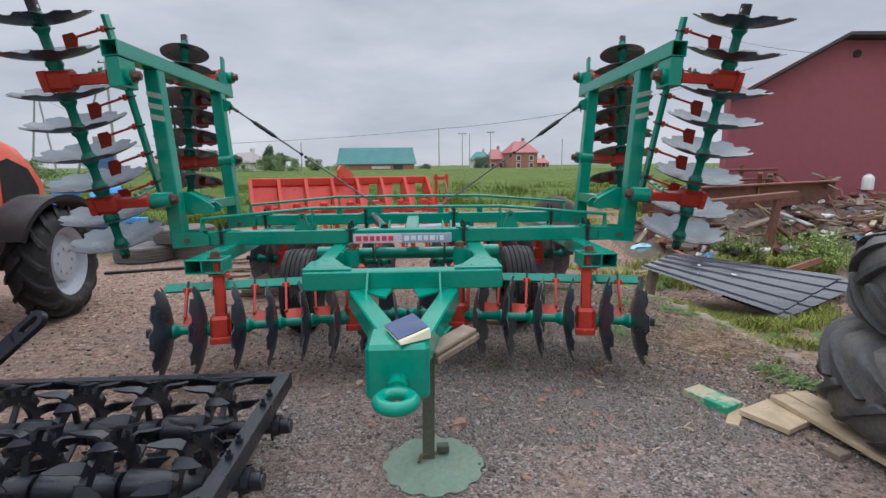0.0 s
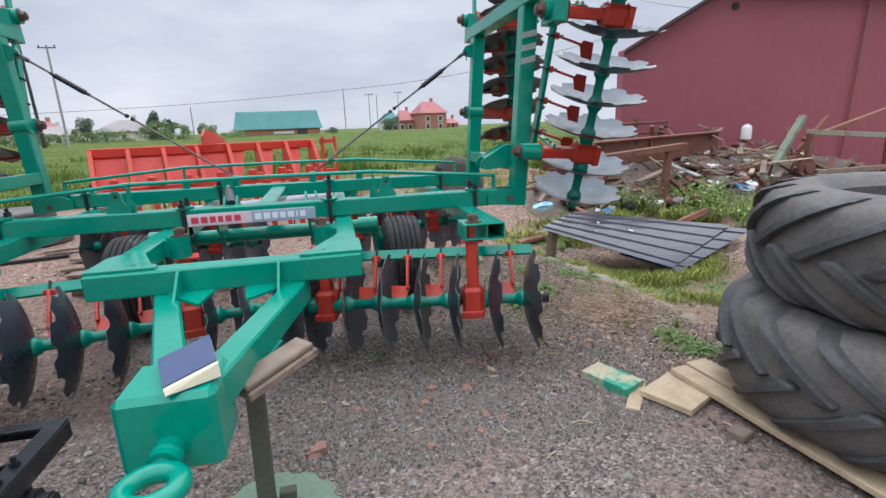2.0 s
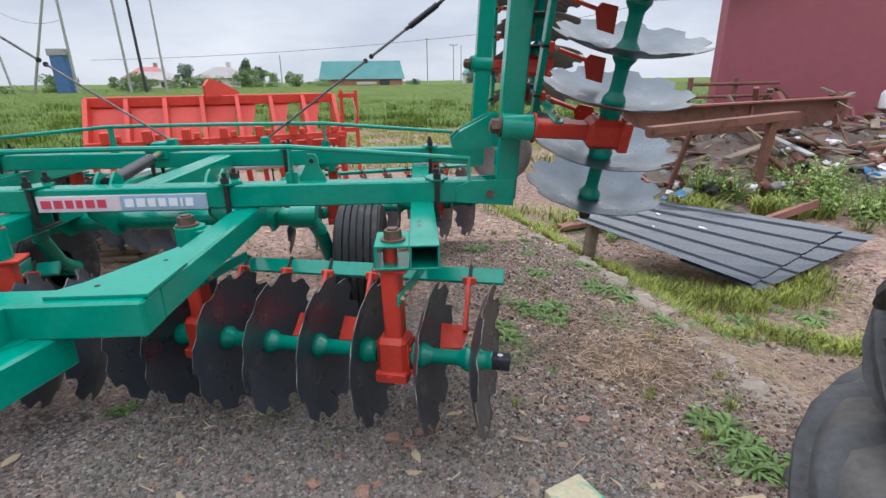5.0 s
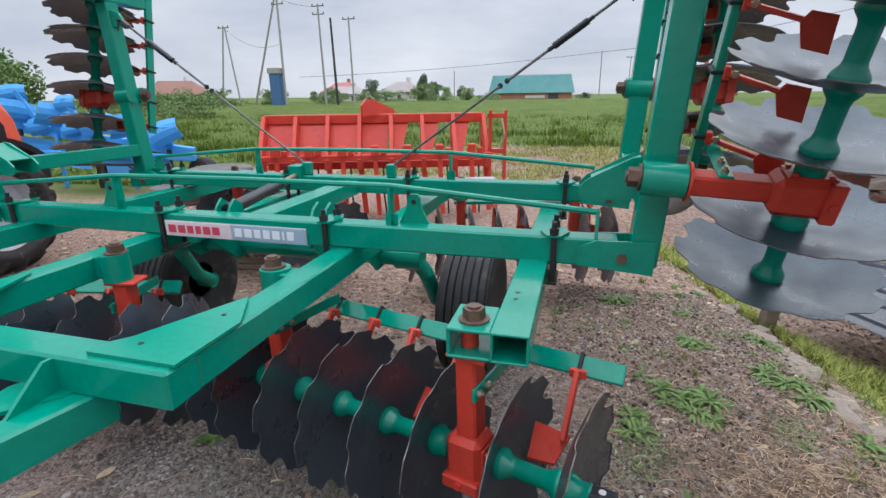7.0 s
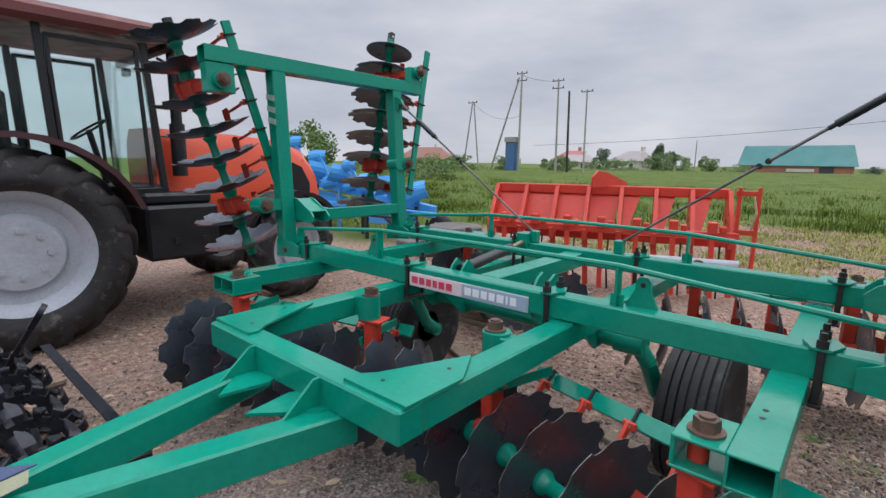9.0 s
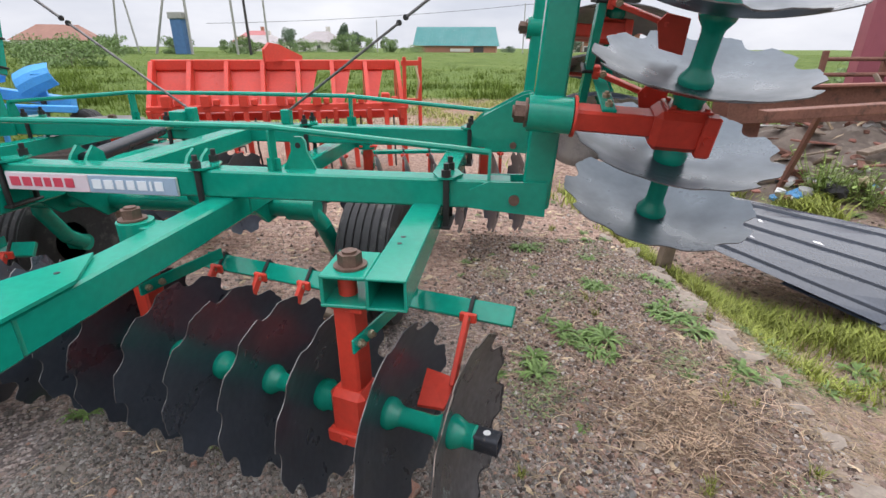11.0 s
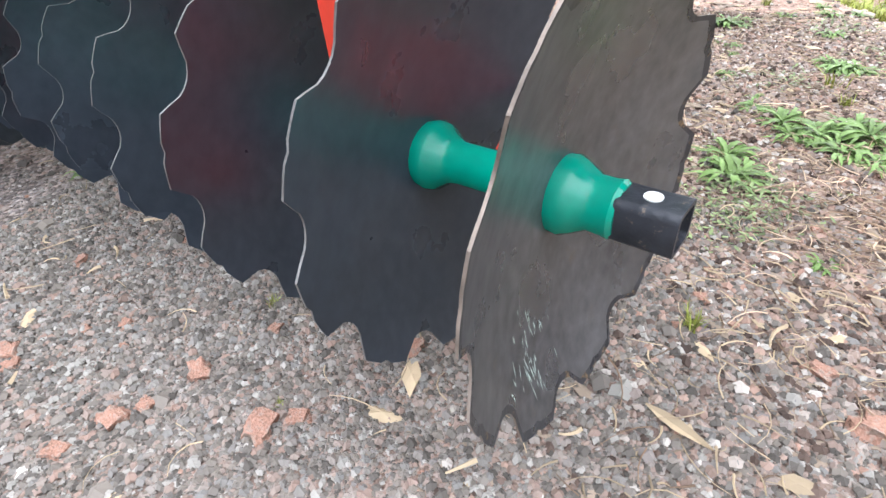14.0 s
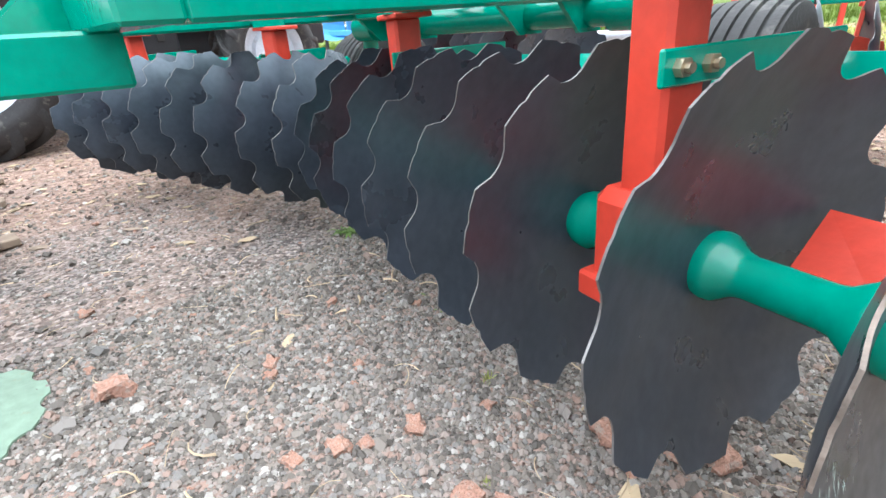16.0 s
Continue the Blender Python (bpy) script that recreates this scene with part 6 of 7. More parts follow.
def house(x, y, w, d, h, rise, wall_mat, roof_mat, label, turn_=0.0, wins=2):
    H = thing("house", label, "house", "village houses", m=pose(x, y, 0, 0, 0, turn_))
    part("wall", box(B(), (-w / 2, -d / 2, 0), (w / 2, d / 2, h), 0.02), wall_mat, H)
    bm = B()
    a = [bm.verts.new(p) for p in ((-w / 2 - 0.4, -d / 2 - 0.4, h), (w / 2 + 0.4, -d / 2 - 0.4, h), (w / 2 + 0.4, d / 2 + 0.4, h), (-w / 2 - 0.4, d / 2 + 0.4, h))]
    r = [bm.verts.new(p) for p in ((-w * 0.25, 0, h + rise), (w * 0.25, 0, h + rise))]
    for f in ((a[0], a[1], r[1], r[0]), (a[1], a[2], r[1]), (a[2], a[3], r[0], r[1]), (a[3], a[0], r[0])):
        bm.faces.new(f)
    bm.faces.new(a[::-1])
    part("roof", bm, roof_mat, H, smooth=0)
    for k in range(wins):
        xm = -w / 2 + w * (k + 0.5) / wins
        for z in ([1.4] if h < 4 else [1.4, h - 1.3]):
            win = part("window", box(B(), (xm - 0.55, -d / 2 - 0.06, z - 0.6), (xm + 0.55, -d / 2 - 0.003, z + 0.7), 0), WHITE, H, "white framed window")
            part("pane", box(B(), (xm - 0.4, -d / 2 - 0.09, z - 0.45), (xm + 0.4, -d / 2 - 0.063, z + 0.55), 0), ROOF_DARK, win)
    part("chimney", box(B(), (w * 0.12, 0.4, h + rise * 0.5), (w * 0.12 + 0.6, 1.0, h + rise + 0.8), 0), wall_mat, H)
    return H


house(24.2, 120, 6.3, 7, 4.4, 2.7, BRICKWALL, TILE_RED, "two-storey red brick house with a red roof", 10, 2)
house(18.9, 124, 4.0, 6, 3.0, 2.4, BRICKWALL, TILE_RED, "low red brick house with a red roof", 0, 2)
house(15.4, 126, 4.4, 6, 2.9, 2.0, CREAM, TEAL, "low pale house with a teal roof", 0, 2)
house(31.0, 126, 2.8, 5, 2.0, 1.2, BRICKWALL, TILE_RED, "small red shed far across the field", 0, 1)
house(-33.0, 97, 6.5, 6, 2.4, 1.9, CREAM, HAZY, "pale house with a white roof behind bushes", -18, 2)
house(-48.0, 104, 9.0, 8, 2.2, 1.6, CREAM, HAZY, "pale low house far across the field", 10, 2)
house(-89.0, 100, 14.0, 10, 2.6, 3.0, CREAM, TILE_BROWN, "yellowish house with a brown hipped roof", 30, 3)
house(-52.0, 110, 7.0, 7, 2.6, 2.2, BRICKWALL, TILE_RED, "low brick house with a red roof", 0, 2)


def pole(x, y, h, r, mt, label, lean=(0, 0), arms=0):
    P_ = thing("utility_pole", label, "utility pole", "utility poles", at=(x, y, 0))
    part("shaft", rod(B(), (0, 0, -0.3), (lean[0], lean[1], h), r, 10, r * 0.7), mt, P_)
    for k in range(arms):
        z = h - 0.25 - 0.9 * k
        part("crossarm", beam(B(), (lean[0] - 0.8, lean[1], z), (lean[0] + 0.8, lean[1], z), 0.09, 0.09, 0), CABDARK, P_)
        for q in (-0.7, 0.0, 0.7):
            part("insulator", rod(B(), (lean[0] + q, lean[1], z), (lean[0] + q, lean[1], z + 0.25), 0.06, 8), CABDARK, P_)
    return P_


# the A-shaped pole and the transformer pole with its strut
pole(-45.0, 60, 10.4, 0.13, CONCRETE, "grey leaning concrete pole of an A-shaped pair", (1.7, 0), 1)
pole(-41.9, 60, 10.2, 0.13, CONCRETE, "grey leaning concrete pole of an A-shaped pair", (-1.2, 0), 0)
tpole = pole(-35.3, 60, 13.6, 0.17, CONCRETE, "tall concrete transformer pole with crossarms", (0.1, 0), 2)
pole(-40.2, 60, 12.9, 0.15, CONCRETE, "leaning concrete strut of the transformer pole", (4.6, 0), 0)
part("transformer", box(B(), (-1.75, -0.6, 0.6), (-0.35, 0.5, 4.5), 0.05), material("dull_blue_cabinet", (0.07, 0.16, 0.33), 0.5, vary=0.2), tpole, "blue transformer cabinet")
part("transformer_head", box(B(), (-1.9, -0.7, 4.5), (-0.2, 0.6, 5.2), 0.05), CONCRETE, tpole)
pole(-29.6, 60, 12.2, 0.15, CONCRETE, "concrete pole with a crossarm and lamp", (-0.2, 0), 2)
pole(-28.0, 60, 10.6, 0.17, TARRED, "black tarred wooden pole", (-0.25, 0), 0)
pole(-25.8, 60, 10.6, 0.13, CONCRETE, "slim concrete pole with a small crossarm", (-0.1, 0), 1)
for x, y, h, label in ((-1.0 + 4.6, 90, 8.2, "thin concrete pole in the field"), (9.5, 110, 8.6, "thin concrete pole near the village"), (11.0, 109, 8.3, "thin concrete pole near the village"),
                       (16.0, 112, 9.0, "thin pole with a street lamp"), (-22.0, 95, 6.0, "thin concrete pole in the field"), (34.0, 118, 7.5, "thin concrete pole near the village")):
    pole(x, y, h, 0.11, CONCRETE, label, (0, 0), 1 if h > 8.4 else 0)


def wire(p, q, sag, r):
    pts = []
    for k in range(15):
        f = k / 14
        v = Vector(p).lerp(Vector(q), f)
        v.z -= sag * 4 * f * (1 - f)
        pts.append(v)
    bm, rings = B(), []
    for v in pts:
        side = (Vector(q) - Vector(p)).cross(Vector((0, 0, 1))).normalized()
        rings.append([bm.verts.new(v + o) for o in (side * r, Vector((0, 0, r)), -side * r, Vector((0, 0, -r)))])
    for a, b2 in zip(rings, rings[1:]):
        for k in range(4):
            bm.faces.new((a[k], a[(k + 1) % 4], b2[(k + 1) % 4], b2[k]))
    bm.faces.new(rings[0])
    bm.faces.new(rings[-1][::-1])
    return single("overhead_wire", bm, CABLE, "grey overhead wire hanging between poles", "wire", "overhead wires")


wire((-45.0, 80, 4.9), (3.6, 90, 8.0), 0.5, 0.03)
wire((3.6, 90, 8.0), (53.5, 80, 16.5), 1.5, 0.035)
wire((-35.3, 60, 13.2), (-29.7, 60, 11.9), 0.3, 0.02)
wire((-43.3, 60, 10.2), (-35.3, 60, 8.0), 1.2, 0.02)
wire((24, 40, 11.5), (13.0, 13.0, 4.2), 0.3, 0.012)


# Trees and bushes of many small leaf clumps
def crown_mesh(name, rx, rz, n, leaf, mt, seed):
    q, vs, fs = random.Random(seed), [], []
    blobs = [(q.uniform(-0.75, 0.75) * rx, q.uniform(-0.75, 0.75) * rx, q.uniform(-0.8, 0.8) * rz, q.uniform(0.22, 0.5)) for _ in range(14)]
    for _ in range(n):
        bx, by, bz, br = q.choice(blobs)
        d = Vector((q.gauss(0, 1), q.gauss(0, 1), q.gauss(0, 1))).normalized() * (q.random() ** 0.35)
        c = Vector((bx + d.x * rx * br, by + d.y * rx * br, bz + d.z * rz * br))
        u = Vector((q.gauss(0, 1), q.gauss(0, 1), q.gauss(0, 1))).normalized()
        w = u.orthogonal().normalized()
        s = leaf * q.uniform(0.6, 1.4)
        i = len(vs)
        vs += [c + u * s, c + w * s * 0.6, c - u * s, c - w * s * 0.6]
        fs.append((i, i + 1, i + 2, i + 3))
    me = bpy.data.meshes.new(name)
    me.from_pydata(vs, [], fs)
    me.materials.append(mt)
    return me


def tree(x, y, h, spread, mt, label, seed, name="tree", n=2600):
    T_ = thing(name, label, name, "far trees" if name == "tree" else "bushes", at=(x, y, 0))
    bm = rod(B(), (0, 0, -0.2), (0.05 * h, 0, h * 0.55), 0.03 * h, 8, 0.012 * h)
    q = random.Random(seed)
    for k in range(5):
        a = q.uniform(0, 6.28)
        z0 = h * q.uniform(0.2, 0.5)
        rod(bm, (0.04 * h, 0, z0), (math.cos(a) * spread * 0.6, math.sin(a) * spread * 0.6, z0 + h * 0.25), 0.012 * h, 6, 0.004 * h)
    part("trunk", bm, BARK, T_)
    lo = 0.0 if name == "bush" else 0.12
    part("crown", crown_mesh("crown", spread, h * (0.5 - lo / 2), n, 0.022 * h + 0.03, mt, seed), None, T_, "", Matrix.Translation((0, 0, h * (0.5 + lo / 2))))


tr = random.Random(5)
for x, y, h, sp, dark, nm in ((-27.2, 92, 5.0, 1.3, 1, "tree"), (-25.3, 93, 4.4, 1.2, 1, "tree"), (-26.0, 90, 3.8, 2.6, 0, "tree"), (-23.0, 88, 3.4, 2.4, 0, "bush"), (-19.2, 92, 3.6, 1.8, 0, "tree"),
                              (14.6, 118, 4.0, 2.2, 1, "bush"), (1.5, 105, 2.0, 1.6, 1, "bush"), (-39.0, 96, 4.8, 2.0, 1, "tree"), (-33.0, 66, 2.9, 2.2, 0, "bush"), (-38.6, 62, 2.8, 2.0, 0, "bush"),
                              (-30.0, 64, 2.4, 2.0, 0, "bush"), (-46.5, 58, 3.0, 3.4, 0, "bush"), (-51.5, 60, 2.6, 3.6, 0, "bush"), (-57, 62, 2.3, 4.0, 0, "bush"), (-42.5, 57, 2.6, 3.0, 0, "bush"),
                              (-63, 66, 2.2, 4.2, 0, "bush"), (-36.8, 29, 5.0, 2.8, 0, "tree"), (-27.5, 34, 1.9, 2.6, 0, "bush"), (-31.5, 38, 2.1, 3.0, 0, "bush"), (-36, 40, 1.9, 3.2, 0, "bush"), (-42, 40, 2.6, 3.0, 0, "bush"),
                              (-30.5, 84, 2.6, 3.2, 0, "bush"), (-35.5, 86, 2.4, 3.0, 0, "bush"), (-15.0, 90, 2.0, 2.4, 0, "bush"), (14.5, 22, 1.3, 2.0, 0, "bush"), (17.5, 26, 1.7, 2.4, 0, "bush")):
    tree(x, y, h, sp, LEAF_DARK if dark else LEAF, ("dark green" if dark else "fresh green") + (" leafy tree at the field's edge" if nm == "tree" else " bush at the field's edge"), tr.randrange(9999), nm)

# Ground: one sheet, fine near the walk and coarse far out
GROUND = bpy.data.materials.new("yard_and_field")
GROUND.use_nodes = True
gn, gl = GROUND.node_tree.nodes, GROUND.node_tree.links
gp = gn["Principled BSDF"]
gp.inputs["Roughness"].default_value, gp.inputs["Specular IOR Level"].default_value = 0.95, 0.2
g_co = gn.new("ShaderNodeTexCoord")


def g_noise(scale, detail, rough=0.6):
    nd = gn.new("ShaderNodeTexNoise")
    nd.inputs["Scale"].default_value, nd.inputs["Detail"].default_value, nd.inputs["Roughness"].default_value = scale, detail, rough
    gl.new(g_co.outputs["Object"], nd.inputs["Vector"])
    return nd


def g_ramp(src, stops):
    nd = gn.new("ShaderNodeValToRGB")
    while len(nd.color_ramp.elements) < len(stops):
        nd.color_ramp.elements.new(0.5)
    for e, (p_, c) in zip(nd.color_ramp.elements, stops):
        e.position, e.color = p_, (*c, 1)
    gl.new(src, nd.inputs[0])
    return nd


def g_mix(fac, a, b2):
    nd = gn.new("ShaderNodeMix")
    nd.data_type = "RGBA"
    gl.new(fac, nd.inputs[0])
    gl.new(a, nd.inputs[6])
    gl.new(b2, nd.inputs[7])
    return nd.outputs[2]


peb = gn.new("ShaderNodeTexVoronoi")
peb.inputs["Scale"].default_value = 78.0
gl.new(g_co.outputs["Object"], peb.inputs["Vector"])
sep = gn.new("ShaderNodeSeparateColor")
gl.new(peb.outputs["Color"], sep.inputs[0])
gravel = g_ramp(sep.outputs[0], [(0.0, (0.07, 0.058, 0.051)), (0.3, (0.135, 0.111, 0.099)), (0.5, (0.20, 0.162, 0.143)), (0.7, (0.215, 0.194, 0.182)), (0.86, (0.285, 0.222, 0.19)), (1.0, (0.40, 0.345, 0.31))])
earth = g_ramp(g_noise(17, 10, 0.8).outputs["Fac"], [(0.35, (0.060, 0.036, 0.026)), (0.44, (0.210, 0.132, 0.098)), (0.55, (0.385, 0.262, 0.203)), (0.68, (0.58, 0.45, 0.365))])
meadow = g_ramp(g_noise(0.35, 8, 0.7).outputs["Fac"], [(0.3, (0.068, 0.105, 0.022)), (0.5, (0.10, 0.145, 0.029)), (0.7, (0.15, 0.18, 0.046))])
at_e, at_m = gn.new("ShaderNodeAttribute"), gn.new("ShaderNodeAttribute")
at_e.attribute_name, at_m.attribute_name = "earth", "meadow"
patchy = gn.new("ShaderNodeMath")
patchy.operation = "ADD"
pn = g_ramp(g_noise(1.6, 7).outputs["Fac"], [(0.42, (0, 0, 0)), (0.62, (1, 1, 1))])
half = gn.new("ShaderNodeMath")
half.operation, half.inputs[1].default_value = "MULTIPLY", 0.5
gl.new(pn.outputs[0], half.inputs[0])
gl.new(half.outputs[0], patchy.inputs[0])
gl.new(at_e.outputs["Fac"], patchy.inputs[1])
patchy.use_clamp = True
tone = g_mix(at_m.outputs["Fac"], g_mix(patchy.outputs[0], gravel.outputs[0], earth.outputs[0]), meadow.outputs[0])
gl.new(tone, gp.inputs["Base Color"])
g_b1, g_b2 = gn.new("ShaderNodeBump"), gn.new("ShaderNodeBump")
g_b1.inputs["Strength"].default_value, g_b1.inputs["Distance"].default_value = 0.7, 0.012
g_b2.inputs["Strength"].default_value, g_b2.inputs["Distance"].default_value = 0.5, 0.03
g_b1.invert = True
gl.new(peb.outputs["Distance"], g_b1.inputs["Height"])
gl.new(g_noise(14, 8).outputs["Fac"], g_b2.inputs["Height"])
gl.new(g_b2.outputs[0], g_b1.inputs["Normal"])
gl.new(g_b1.outputs[0], gp.inputs["Normal"])


def stations(fine_lo, fine_hi, step, far):
    mids = list(np.arange(fine_lo, fine_hi + 1e-6, step))
    left, v, s_ = [], fine_lo, step
    while v > -far:
        s_ *= 1.22
        v -= s_
        left.append(v)
    right, v, s_ = [], fine_hi, step
    while v < far:
        s_ *= 1.22
        v += s_
        right.append(v)
    return left[::-1] + mids + right


gx, gy = stations(-6.0, 7.0, 0.1, 2600), stations(-1.0, 12.0, 0.1, 2600)


STRIP = [(2.6, 8.6), (2.78, 7.8), (2.97, 7.1), (3.2, 6.1), (3.4, 5.5), (3.58, 5.02), (3.95, 4.74), (4.6, 4.5), (5.6, 4.6)]


def strip_at(x, y):
    """1 on the middle of the grass strip in the ditch, falling to 0 beside it."""
    p, best = Vector((x, y)), 9.0
    for a, b2 in zip(STRIP, STRIP[1:]):
        a, b2 = Vector(a), Vector(b2)
        f = min(1.0, max(0.0, (p - a).dot(b2 - a) / (b2 - a).length_squared))
        best = min(best, (p - a.lerp(b2, f)).length)
    return math.exp(-(best / 0.24) ** 2)


def meadow_at(x, y):
    w = 0.6 * noise.noise((x * 0.35, y * 0.35, 2.0))
    m = smooth_step(17.2, 18.6, y + w) if -3.5 < x < 7 else smooth_step(12.2, 13.6, y + w)
    m = max(m, smooth_step(12.2, 13.2, y + w) * (1 - smooth_step(-3.5, -1.5, x)))
    m = max(m, smooth_step(9.3, 10.6, y + w + 1.5 * smooth_step(-12, -6, x)) * (1 - smooth_step(-7.0, -4.5, x)))
    return max(m, 0.5 * smooth_step(0.45, 1.0, strip_at(x, y) + 0.3 * w) if 2 < x < 6 and 4 < y < 9 else 0.0, far_field(x, y))


def far_field(x, y):
    return max(smooth_step(26, 30, abs(x)), smooth_step(20, 26, -y))


def earth_at(x, y):
    w = 0.35 * noise.noise((x * 0.8, y * 0.8, 7.0)) + 0.25 * noise.noise((x * 2.7, y * 2.7, 5.0))
    e = 0.58 * smooth_step(0.1, 1.5, -x - 0.4) + 0.85 * smooth_step(4.3, 5.6, y)
    e = max(e, 0.75 * smooth_step(-1.2, -0.4, x - edge_x(y)) * smooth_step(2.2, 3.2, y), 0.8 * smooth_step(1.5, 2.1, x) * smooth_step(3.2, 3.8, y))
    return min(1.0, e + w)


gv = [(x, y, ground_z(x, y)) for y in gy for x in gx]
nx = len(gx)
gf = [(j * nx + i, j * nx + i + 1, (j + 1) * nx + i + 1, (j + 1) * nx + i) for j in range(len(gy) - 1) for i in range(nx - 1)]
gme = bpy.data.meshes.new("ground")
gme.from_pydata(gv, [], gf)
gme.materials.append(GROUND)
for nm, fn in (("earth", earth_at), ("meadow", meadow_at)):
    gme.attributes.new(nm, "FLOAT", "POINT").data.foreach_set("value", [max(0.0, fn(x, y)) for x, y, z in gv])
gme.polygons.foreach_set("use_smooth", [True] * len(gme.polygons))
tagged(new("ground", gme), "grey gravel yard running into a green field", "ground", kind="structure")

# Loose stones, one joined sheet of small angular pebbles
def grit(name, stops):
    """Loose stones, each of one of the colours."""
    mt = bpy.data.materials.new(name)
    mt.use_nodes = True
    sn, sl = mt.node_tree.nodes, mt.node_tree.links
    sp_ = sn["Principled BSDF"]
    sp_.inputs["Roughness"].default_value, sp_.inputs["Specular IOR Level"].default_value = 0.85, 0.3
    s_geo, s_ramp = sn.new("ShaderNodeNewGeometry"), sn.new("ShaderNodeValToRGB")
    for k, (p_, c) in enumerate(stops):
        if k > 1:
            s_ramp.color_ramp.elements.new(p_)
        s_ramp.color_ramp.elements[k].position, s_ramp.color_ramp.elements[k].color = p_, (*c, 1)
    sl.new(s_geo.outputs["Random Per Island"], s_ramp.inputs[0])
    sl.new(s_ramp.outputs[0], sp_.inputs["Base Color"])
    return mt


GRIT = grit("gravel_stones", ((0.0, (0.080, 0.070, 0.060)), (0.22, (0.143, 0.125, 0.108)), (0.42, (0.205, 0.174, 0.146)), (0.58, (0.195, 0.184, 0.170)), (0.70, (0.275, 0.23, 0.197)),
                              (0.80, (0.29, 0.195, 0.155)), (0.90, (0.26, 0.243, 0.215)), (0.975, (0.37, 0.342, 0.305))))
EARTH_GRIT = grit("reddish_stones", ((0.0, (0.050, 0.034, 0.027)), (0.20, (0.12, 0.082, 0.065)), (0.42, (0.26, 0.185, 0.149)), (0.56, (0.23, 0.20, 0.182)), (0.70, (0.36, 0.268, 0.216)),
                                     (0.80, (0.35, 0.21, 0.155)), (0.89, (0.37, 0.31, 0.265)), (0.96, (0.50, 0.455, 0.405))))


def stones(name, count, area, lo, hi, seed, label, mt=None, thin=1.0, long=1.0, where=0):
    q = np.random.RandomState(seed)
    a = np.array([(0, 0, 1), (1, 0, 0), (0, 1, 0), (-1, 0, 0), (0, -1, 0), (0.6, 0.6, 0.55), (-0.6, 0.6, 0.5), (-0.6, -0.6, 0.6), (0.6, -0.6, 0.45)], float)
    tri = [(0, 1, 5), (0, 5, 2), (0, 2, 6), (0, 6, 3), (0, 3, 7), (0, 7, 4), (0, 4, 8), (0, 8, 1), (1, 2, 5), (2, 3, 6), (3, 4, 7), (4, 1, 8)]
    vs, fs = [], []
    for _ in range(count):
        x, y = q.uniform(area[0], area[1]), q.uniform(area[2], area[3])
        e = earth_at(x, y)
        if (e > q.uniform(0.25, 1.0) if where == 0 else e < q.uniform(0.0, 0.7)) or meadow_at(x, y) > 0.6:
            continue
        s_ = lo * (hi / lo) ** (q.random_sample() ** 2.2)
        th, flat = q.uniform(0, 6.28), q.uniform(0.55, 1.1)
        rot = np.array([[math.cos(th), -math.sin(th), 0], [math.sin(th), math.cos(th), 0], [0, 0, 1]])
        p_ = (a * (1 + 0.35 * (q.random_sample((9, 1)) - 0.5)) * np.array([long, q.uniform(0.6, 1), flat * thin]) * s_) @ rot.T
        i = len(vs)
        z = ground_z(x, y) + q.uniform(-0.45, 0.35) * s_
        vs += [(x + u[0], y + u[1], z + u[2]) for u in p_]
        fs += [(i + t0, i + t1, i + t2) for t0, t1, t2 in tri]
    me = bpy.data.meshes.new(name)
    me.from_pydata(vs, [], fs)
    me.materials.append(mt or GRIT)
    tagged(new(name, me), label, "gravel" if mt in (None, EARTH_GRIT) else "litter", kind="stuff")


stones("gravel", 110000, (0.0, 2.3, 2.5, 4.1), 0.0038, 0.0125, 1, "fine grey crushed stone on the yard")
stones("gravel", 30000, (-2.2, 3.1, 1.2, 6.0), 0.005, 0.016, 2, "grey crushed stone on the yard")
stones("wood_chips", 5000, (-4.8, 3.4, 2.4, 8.5), 0.007, 0.03, 4, "pale wood chips and litter on the yard", STRAW, 0.4, 1.8, 1)
stones("bark_litter", 6000, (-4.8, 3.4, 2.4, 8.5), 0.006, 0.03, 6, "dark brown litter on the yard", WOOD_OLD, 0.4, 1.9, 1)
stones("earth_stones", 18000, (-4.8, 3.4, 2.2, 8.5), 0.005, 0.018, 5, "small stones on the yard's brown earth", EARTH_GRIT, where=1)
stones("earth_grit", 60000, (1.5, 3.3, 2.9, 6.2), 0.0045, 0.015, 8, "small grit on the yard's brown earth", EARTH_GRIT, where=1)
stones("ditch_stones", 9000, (3.0, 5.6, 3.0, 8.0), 0.005, 0.022, 18, "small stones on the ditch's bare soil", EARTH_GRIT, where=1)
stones("ditch_litter", 9000, (3.0, 5.6, 3.0, 8.0), 0.006, 0.03, 19, "brown litter on the ditch's bare soil", WOOD_OLD, 0.4, 2.2, 1)
stones("earth_chips", 9000, (1.5, 3.3, 2.9, 6.2), 0.004, 0.014, 9, "dry brown chips on the yard's earth", WOOD_OLD, 0.4, 2.0, 1)
stones("gravel", 3600, (-4.5, 3.2, 2.0, 8.0), 0.010, 0.027, 3, "scattered larger stones on the yard")

